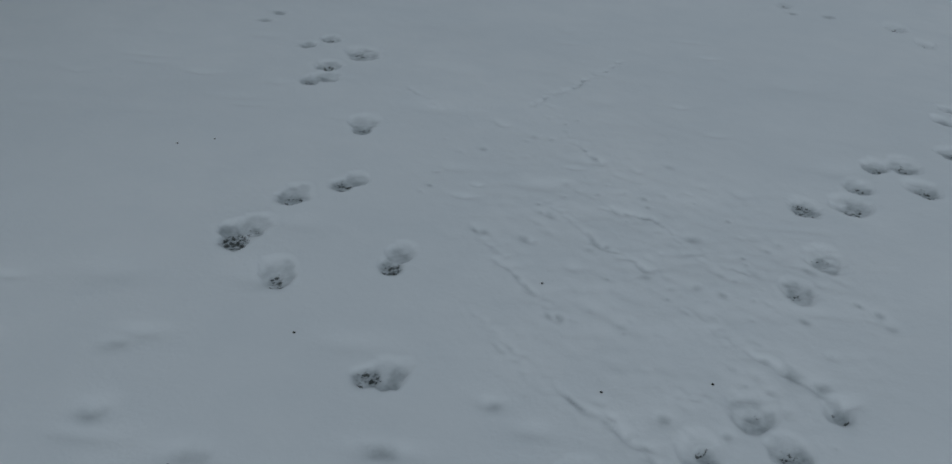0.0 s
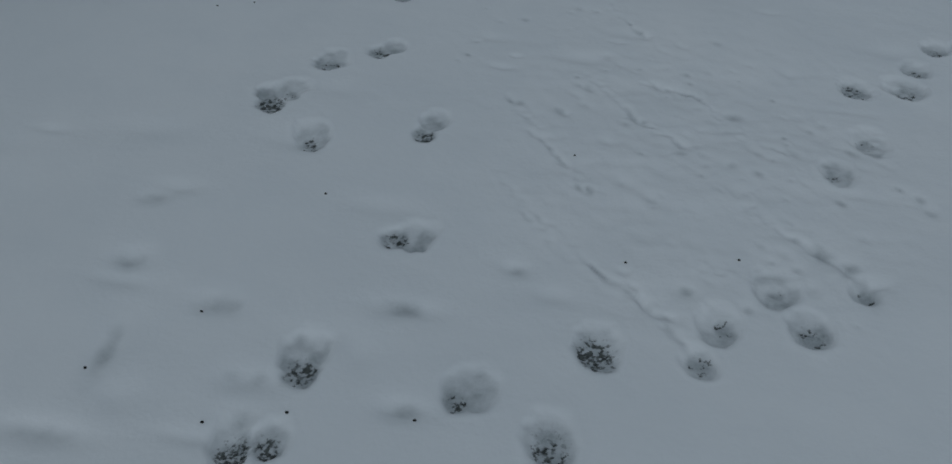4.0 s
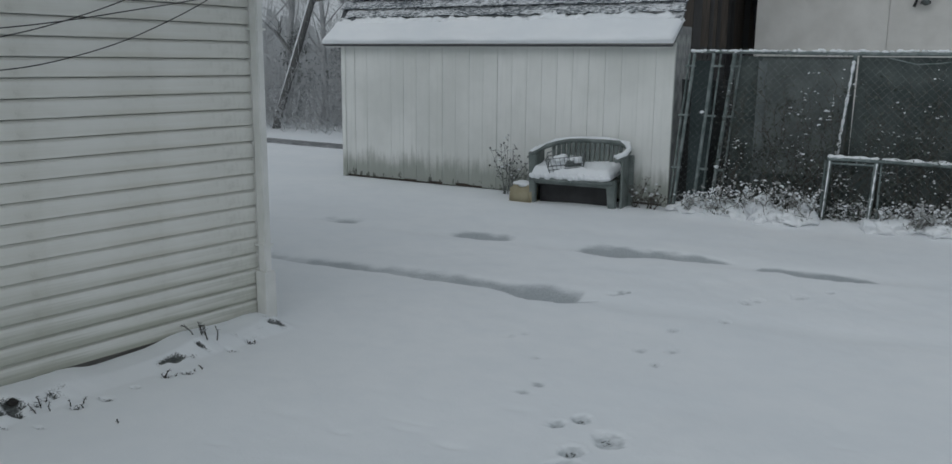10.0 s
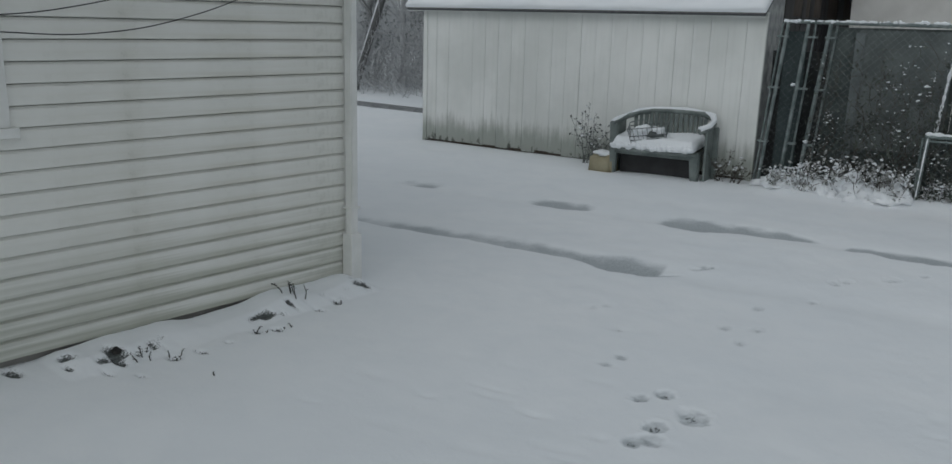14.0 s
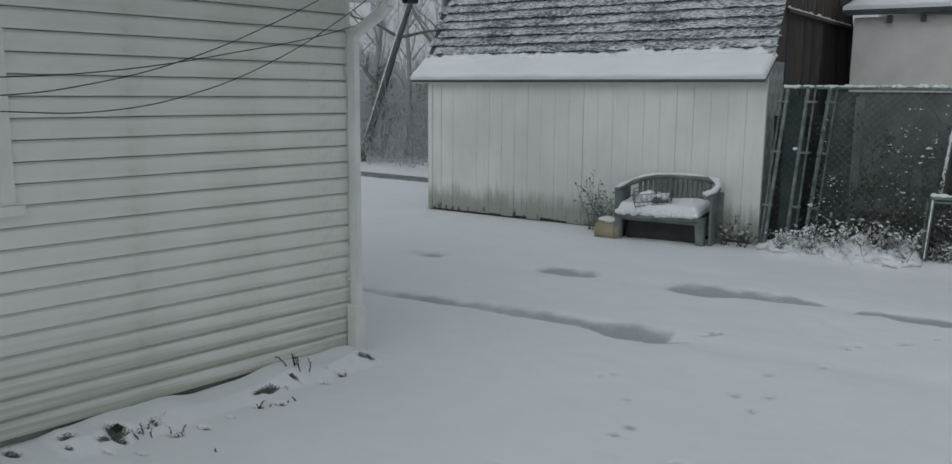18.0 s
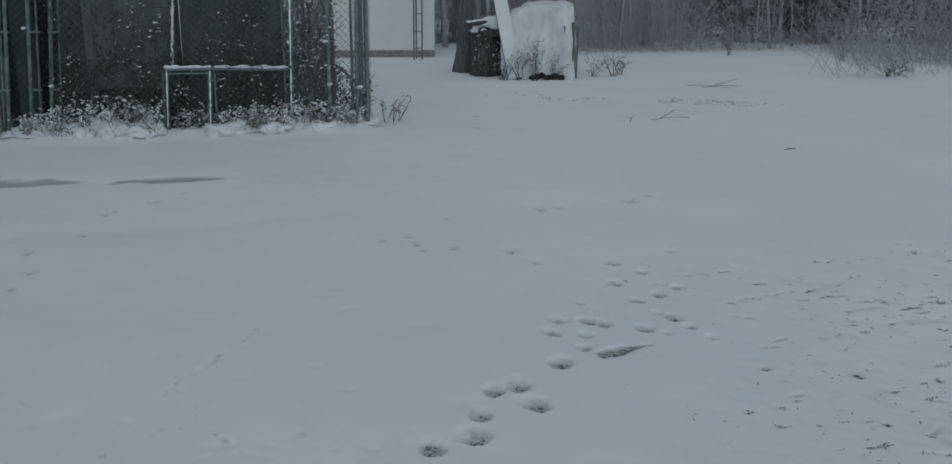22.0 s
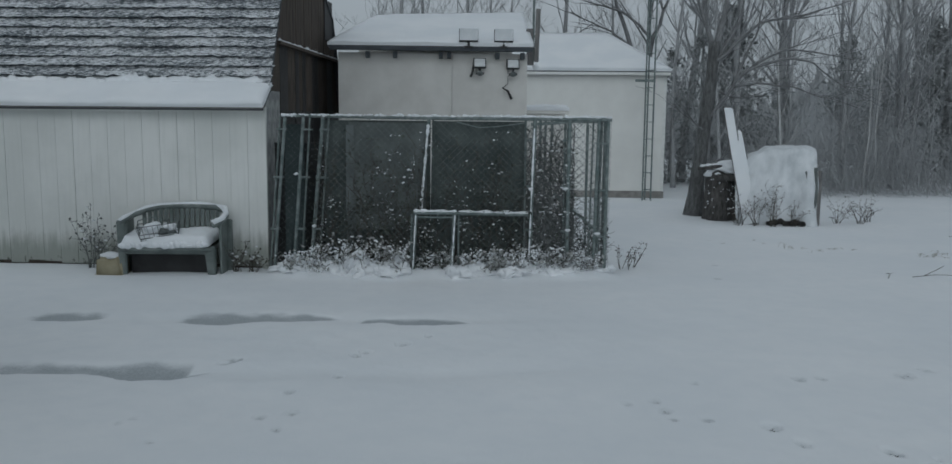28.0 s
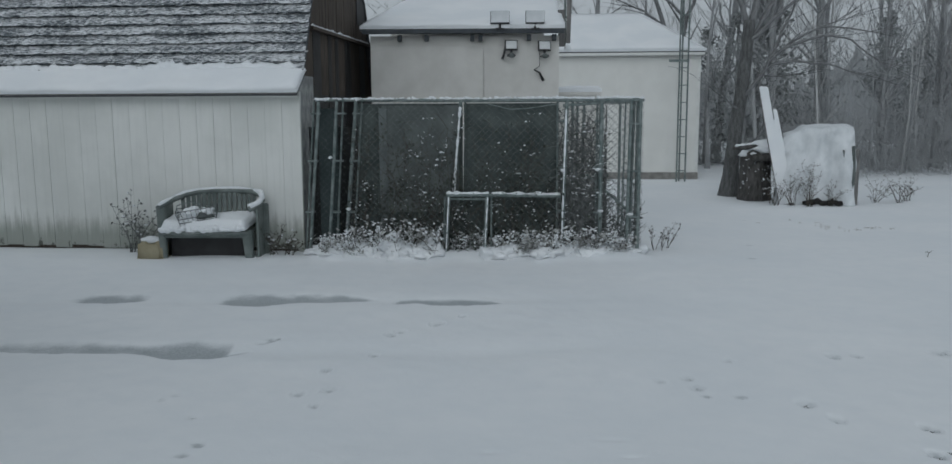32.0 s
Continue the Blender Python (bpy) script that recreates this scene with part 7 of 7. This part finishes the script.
def build_treeline(name, label, dist, base, rise, mat, seed):
    """The far edge of the woods: a ragged belt all round, its mist only colour."""
    bm = bmesh.new()
    n = 3000
    prev = None
    for k in range(n + 1):
        a = 2 * math.pi * k / n
        r = dist + 2.5 * noise.noise(Vector((math.cos(a) * 6, math.sin(a) * 6, seed)))
        side = max(0.0, math.sin(a)) ** 1.5
        h = base + rise * side + 1.2 * noise.noise(Vector((math.cos(a) * 9, math.sin(a) * 9, 3 + seed)))
        h += 0.8 * noise.noise(Vector((a * 60, 0, 5 + seed))) + 1.0 * abs(noise.noise(Vector((a * 380, 0, 6)))) + 1.3 * noise.noise(Vector((a * 1500, 0, 7 + seed)))
        x, y = r * math.sin(a), r * math.cos(a)
        col = [bm.verts.new((x, y, -1.0)), bm.verts.new((x, y, max(2.0, h))), bm.verts.new((x * 1.02, y * 1.02, max(1.9, h - 0.1))), bm.verts.new((x * 1.02, y * 1.02, -1.0))]
        if prev:
            for i in range(3):
                bm.faces.new((prev[i], col[i], col[i + 1], prev[i + 1]))
        prev = col
    bmesh.ops.recalc_face_normals(bm, faces=bm.faces)
    return tagged(part(name, bm, mat), label, "woods", kind="structure")


build_treeline("backdrop", "grey line of distant winter woods, mist painted into its colour", 46, 3.4, 1.4, MISTY, 0.0)
build_treeline("backdrop", "paler line of woods behind, mist painted into its colour", 62, 5.4, 2.2, HAZY, 11.0)


def build_far_woods():
    """Stems and brush past counting, behind the trees at the edge."""
    rr = np.random.RandomState(8)
    verts, faces = [], []

    def stick(p, q, r0, r1):
        k = len(verts)
        for c, r in ((p, r0), (q, r1)):
            x, y, z = float(c[0]), float(c[1]), float(c[2])
            verts.append((x + r, y, z + 0.4 * r))
            verts.append((x - 0.5 * r, y + 0.87 * r, z - 0.4 * r))
            verts.append((x - 0.5 * r, y - 0.87 * r, z))
        for i in range(3):
            faces.append((k + i, k + (i + 1) % 3, k + 3 + (i + 1) % 3, k + 3 + i))

    def stem(x, y, h, r, twigs):
        p = np.array((x, y, -0.3))
        lean = np.array((rr.uniform(-0.1, 0.1), rr.uniform(-0.1, 0.1), 1.0))
        mid, top = p + lean * h * 0.5, p + (lean + np.array((rr.uniform(-0.1, 0.1), 0, 0))) * h
        stick(p, mid, r, r * 0.65)
        stick(mid, top, r * 0.65, r * 0.2)
        for _ in range(twigs):
            t = rr.uniform(0.25, 1.0)
            c = p + (top - p) * t
            q = c + np.array((rr.uniform(-1, 1), rr.uniform(-1, 1), rr.uniform(0.2, 1.3))) * h * 0.16
            stick(c, q, max(0.01, r * 0.4), 0.006)
            for _ in range(2):
                e = c + (q - c) * rr.uniform(0.4, 1)
                stick(e, e + np.array((rr.uniform(-1, 1), rr.uniform(-1, 1), rr.uniform(0.0, 1.1))) * h * 0.08, 0.009, 0.005)

    n = 0
    while n < 420:
        a, d = rr.uniform(-62, 58), rr.uniform(25, 44.5)
        x, y = d * math.sin(math.radians(a)), d * math.cos(math.radians(a))
        if y < 21 and -22 < x < 24:
            continue
        stem(x, y, rr.uniform(3.0, 8.5) * (1.0 if x > 8 else 0.85), rr.uniform(0.008, 0.022), 13)
        n += 1
    me = bpy.data.meshes.new("far_woods")
    me.from_pydata(verts, [], faces)
    # twig colour lightened to carry the mist
    me.materials.append(HAZED_TWIGS)
    tagged(new("far_woods", me), "grey bare winter woods closing off the yard", "woods", kind="stuff")
    verts, faces = [], []
    def tuft(x, y, h, w):
        # twigs that start low and spread every way
        for _ in range(int(16 + 10 * h)):
            z = h * rr.rand() ** 1.4
            c = np.array((x + rr.normal() * w * 0.5, y + rr.normal() * w * 0.4, z))
            d = np.array((rr.normal(), rr.normal() * 0.6, abs(rr.normal()) * 0.9 + 0.15))
            d *= rr.uniform(0.2, 0.75) / np.linalg.norm(d)
            e = c + d
            stick(c, e, rr.uniform(0.005, 0.011), 0.004)
            if rr.rand() < 0.6:
                stick(c + d * 0.5, c + d * 0.5 + np.array((rr.normal(), rr.normal(), rr.normal() + 0.5)) * 0.14, 0.005, 0.003)

    n = 0
    while n < 620:
        a, d = rr.uniform(-70, 62), rr.uniform(22, 40)
        x, y = d * math.sin(math.radians(a)), d * math.cos(math.radians(a))
        if -9 < x < 9.0 and y < 25 or -9 < x < 0 or x > 5 and y < 22.5 + 0.4 * (x - 10):
            continue
        tuft(x, y, rr.uniform(0.8, 4.2), rr.uniform(0.7, 1.6))
        n += 1
    n = 0
    while n < 200:
        x = rr.uniform(-19, -8.2)
        y = 14.75 + (-6.9 - x) * 0.193 + rr.uniform(1.3, 4.5)
        tuft(x, y, rr.uniform(0.6, 2.4), rr.uniform(0.5, 1.2))
        n += 1
    n = 0
    while n < 330:
        a, d = rr.uniform(17, 56), rr.uniform(22.5, 28.0)
        x, y = d * math.sin(math.radians(a)), d * math.cos(math.radians(a))
        if x < 8.5 or y < 21.0 + 0.1 * (x - 8.5) and x < 17:
            continue
        tuft(x, y, rr.uniform(0.3, 2.0), rr.uniform(0.5, 1.3))
        n += 1
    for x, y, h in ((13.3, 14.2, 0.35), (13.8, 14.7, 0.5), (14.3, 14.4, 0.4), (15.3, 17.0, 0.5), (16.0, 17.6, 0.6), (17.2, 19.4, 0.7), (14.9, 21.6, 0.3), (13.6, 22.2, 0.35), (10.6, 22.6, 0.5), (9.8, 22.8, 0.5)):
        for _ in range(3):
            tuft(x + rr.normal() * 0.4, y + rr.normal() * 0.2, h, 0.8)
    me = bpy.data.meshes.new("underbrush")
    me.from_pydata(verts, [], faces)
    # brush colour lightened to carry the mist
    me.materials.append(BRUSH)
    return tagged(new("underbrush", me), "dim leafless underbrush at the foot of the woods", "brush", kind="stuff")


build_far_woods()


def build_evergreen(x, y, h, w, seed, mat, label="grey evergreen at the wood's edge, haze painted into its colour"):
    t = thing("evergreen", pose(x, y, -0.1), label, "tree", "evergreens at the wood's edge")
    rr = random.Random(seed)
    bm = bmesh.new()
    rod(bm, (0, 0, 0), (0, 0, h), 0.1, 0.02, 7)
    part("trunk", bm, mat, t)
    bm = bmesh.new()
    for k in range(int((150 if h < 5.3 else 230) * h / 4)):
        z = h * rr.uniform(0.04, 1.0)
        R = w * (1 - (z / h) ** 1.3) * rr.uniform(0.5, 1.1) + 0.1
        a = rr.uniform(0, 6.28)
        d = Vector((math.cos(a), math.sin(a), rr.uniform(-0.25, 0.35)))
        for s in range(9):
            c = Vector((0, 0, z)) + d * R * (0.25 + 0.75 * (s + rr.random()) / 9) + Vector((rr.uniform(-0.12, 0.12), rr.uniform(-0.12, 0.12), rr.uniform(-0.12, 0.12)))
            leaf_blade(bm, c, None, rr.uniform(0.06, 0.15) * (1.0 if h < 5.3 else 1.5), rr)
    part("crown", bm, mat, t)
    return t


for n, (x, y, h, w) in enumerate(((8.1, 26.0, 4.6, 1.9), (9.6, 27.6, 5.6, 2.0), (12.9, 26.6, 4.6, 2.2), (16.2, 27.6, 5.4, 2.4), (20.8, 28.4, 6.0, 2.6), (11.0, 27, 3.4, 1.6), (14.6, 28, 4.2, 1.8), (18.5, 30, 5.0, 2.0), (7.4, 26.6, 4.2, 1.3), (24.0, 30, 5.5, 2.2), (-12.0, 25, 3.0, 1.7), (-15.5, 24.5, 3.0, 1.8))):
    build_evergreen(x, y, h, w, 900 + n, HAZED_LEAF)
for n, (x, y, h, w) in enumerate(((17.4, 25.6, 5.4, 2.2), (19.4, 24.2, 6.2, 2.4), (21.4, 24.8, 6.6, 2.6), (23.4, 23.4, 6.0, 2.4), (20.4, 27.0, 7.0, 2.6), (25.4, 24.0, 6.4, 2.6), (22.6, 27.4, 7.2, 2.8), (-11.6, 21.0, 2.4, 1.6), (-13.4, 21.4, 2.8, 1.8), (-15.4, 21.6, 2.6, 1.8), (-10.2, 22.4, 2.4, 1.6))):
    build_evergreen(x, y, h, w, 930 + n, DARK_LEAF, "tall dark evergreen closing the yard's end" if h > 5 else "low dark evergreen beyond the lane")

# the road past the far corner of the shed
bm = bmesh.new()
a = [(-46, 21.4), (-6.9, 13.95), (-6.9, 14.32), (-46, 21.85)]
lo_, hi_ = [bm.verts.new((x, y, -0.2)) for x, y in a], [bm.verts.new((x, y, 0.035)) for x, y in a]
bm.faces.new(hi_)
for i in range(4):
    bm.faces.new((lo_[i], lo_[(i + 1) % 4], hi_[(i + 1) % 4], hi_[i]))
bmesh.ops.recalc_face_normals(bm, faces=bm.faces)
tagged(part("road", bm, WET_ROAD), "wet dark lane beyond the shed", "road", kind="structure")


# ---- cables at the house ----
for n, pts in enumerate(([(0.24, -5.2, 1.86), (0.25, -3.4, 1.80), (0.25, -2.21, 1.81), (0.25, -1.64, 1.86), (0.25, -0.94, 1.98), (0.2, -0.43, 2.08), (0.08, 0.0, 2.18)],
                         [(0.24, -5.2, 2.0), (0.25, -3.4, 1.74), (0.25, -2.21, 1.73), (0.25, -1.8, 1.79), (0.25, -1.31, 1.92), (0.24, -0.73, 2.15), (0.22, -0.30, 2.352)],
                         [(0.24, -5.2, 2.05), (0.25, -3.4, 1.72), (0.25, -2.22, 1.655), (0.25, -1.81, 1.65), (0.25, -1.32, 1.73), (0.25, -0.74, 1.94), (0.25, -0.24, 2.21), (0.26, -0.05, 2.335)])):
    c = thing("service_cable", HOUSE, "thin black cable sagging along the house wall", "cable", "cables along the house")
    cu = bpy.data.curves.new("cable", "CURVE")
    cu.dimensions, cu.bevel_depth, cu.bevel_resolution, cu.resolution_u = "3D", 0.003, 2, 10
    sp = cu.splines.new("BEZIER")
    sp.bezier_points.add(len(pts) - 1)
    for q, p in zip(sp.bezier_points, pts):
        q.co, q.handle_left_type, q.handle_right_type = p, "AUTO", "AUTO"
    tmp = new("cable_curve", cu)
    me = bpy.data.meshes.new_from_object(tmp.evaluated_get(bpy.context.evaluated_depsgraph_get()))
    bpy.data.objects.remove(tmp)
    me.materials.clear()
    me.materials.append(CABLE)
    ob = new("wire", me)
    ob.parent = c


# ---- along the house foot ----
def build_stone(x, y, r, seed, cap=True, label="rough stone under a cap of snow"):
    s = thing("stone", pose(x, y, lie(x, y) - 0.02), label, "stone", "stones along the house")
    bm = bmesh.new()
    lump(bm, (0, 0, r * 0.35), (r, r * 0.8, r * 0.6), seed, 0.5, 3)
    part("rock", bm, SOIL, s)
    if cap:
        bm = bmesh.new()
        lump(bm, (-r * 0.35, r * 0.15, r * 0.52), (r * 1.25, r * 1.1, r * 0.55), seed + 3, 0.35, 3)
        part("snow", bm, SNOW, s)
    return s


build_stone(-3.71, 2.90, 0.034, 2, False, "dark wet soil clod at the house foot")
for n, (x, y, r) in enumerate(((-3.37, 3.56, 0.030), (-3.29, 3.64, 0.036), (-3.24, 3.69, 0.022), (-3.40, 3.37, 0.020), (-3.43, 3.19, 0.024), (-3.34, 3.13, 0.020), (-3.47, 3.05, 0.034), (-3.29, 4.04, 0.022),
                               (-3.30, 4.23, 0.030), (-3.21, 3.79, 0.014), (-3.42, 4.55, 0.030), (-3.36, 3.22, 0.016), (-3.62, 2.80, 0.018), (-3.52, 2.62, 0.016), (-3.95, 2.36, 0.05), (-3.30, 4.12, 0.014))):
    build_stone(x, y, 0.55 * r, 30 + n, False, "small dark clod showing through snow")
for n, (x, y, h, k) in enumerate(((-3.49, 4.03, 0.13, 4), (-3.45, 4.07, 0.11, 2), (-3.61, 2.94, 0.10, 2), (-3.55, 2.96, 0.09, 1), (-3.52, 3.01, 0.10, 1), (-3.45, 3.08, 0.06, 4), (-3.31, 3.60, 0.06, 3),
                                  (-3.26, 3.68, 0.07, 2), (-3.38, 3.2, 0.05, 3), (-3.12, 3.05, 0.06, 1), (-3.27, 4.2, 0.05, 2))):
    build_dead_plant("dead_weed", x, y, h, 200 + n, k, 0.35, "short dead stem by the house wall", SOIL, 0, 0.008)


# ---- rough grass and fallen twigs ----
def build_grass(name, label, places, seed, h=(0.04, 0.12), mat=None, blades=7):
    rr = random.Random(seed)
    bm = bmesh.new()
    for x, y in places:
        z = lie(x, y) - 0.01
        for _ in range(rr.randrange(2, blades)):
            a = rr.uniform(0, 6.28)
            L = rr.uniform(*h)
            d = Vector((math.cos(a) * rr.uniform(0.1, 0.8), math.sin(a) * rr.uniform(0.1, 0.8), 1)).normalized()
            p = Vector((x + rr.uniform(-0.04, 0.04), y + rr.uniform(-0.04, 0.04), z))
            q = p + d * L * 0.6
            e = q + (d + Vector((d.x, d.y, -0.5))).normalized() * L * 0.5
            tube(bm, [p, q, e], [0.0028, 0.0022, 0.001], 3)
    return tagged(part(name, bm, mat or DRY_GRASS), label, "grass", kind="stuff")


rr = random.Random(15)
places = []
while len(places) < 330:
    x, y = rr.uniform(2.1, 6.0), rr.uniform(0.9, 4.6)
    if rr.random() < (1 / (1 + math.exp(-(x - 2.7 - 0.25 * (y - 2)) * 3))) * math.exp(-((y - 2.2) / 1.4) ** 2) and noise.noise(Vector((x * 3, y * 3, 1))) > -0.05:
        places.append((x, y))
build_grass("grass", "short brown grass poking through thin snow", places, 16, (0.006, 0.022), TWIG, 3)
places = []
while len(places) < 90:
    t = rr.random()
    x, y = 4.6 + 3.6 * t + rr.uniform(-0.4, 0.4), 12.9 - 1.9 * t + rr.uniform(-0.35, 0.35)
    if noise.noise(Vector((x * 1.3, y * 1.3, 4))) > -0.1:
        places.append((x, y))
build_grass("grass", "pale dry grass tips across the open snow", places, 17, (0.015, 0.05))


def build_twig(x, y, rz, L, seed, label="fallen bare twig lying on the snow"):
    t = thing("fallen_twig", pose(x, y, lie(x, y), 0, 0, rz), label, "twig", "fallen twigs")
    rr = random.Random(seed)
    bm = bmesh.new()
    limb(bm, (0, 0, 0.004), (1, 0, 0.2), L, 0.0034, rr, 1, 0.07, None, 0.1, 0)
    part("wood", bm, TWIG, t)
    return t


for n, (x, y, rz, L) in enumerate(((8.5, 13.7, -50, 0.9), (8.55, 13.3, -58, 0.8), (5.75, 9.95, -35, 0.5), (5.4, 9.85, 60, 0.3), (3.6, 1.65, -20, 0.3), (3.45, 1.5, 70, 0.22), (6.1, 7.6, 10, 0.16))):
    build_twig(x, y, rz, L, 60 + n)
# specks of bark blown on the snow
bm = bmesh.new()
for n, (x, y) in enumerate(((-1.38, 2.72), (-1.26, 2.78), (-0.02, 2.0), (0.42, 1.62), (-0.3, 0.98), (-0.72, 0.9), (-0.56, 0.95), (0.13, 1.55), (-1.02, 1.0), (-0.68, 1.68), (2.75, 2.7), (2.6, 2.4), (1.9, 2.2), (-0.84, 1.2))):
    z = lie(x, y)
    lump(bm, (x, y, z + 0.002), (0.0045, 0.0035, 0.003), n, 0.5, 1)
tagged(part("bark_specks", bm, SOIL), "dark specks of bark blown on the snow", "debris", kind="stuff")
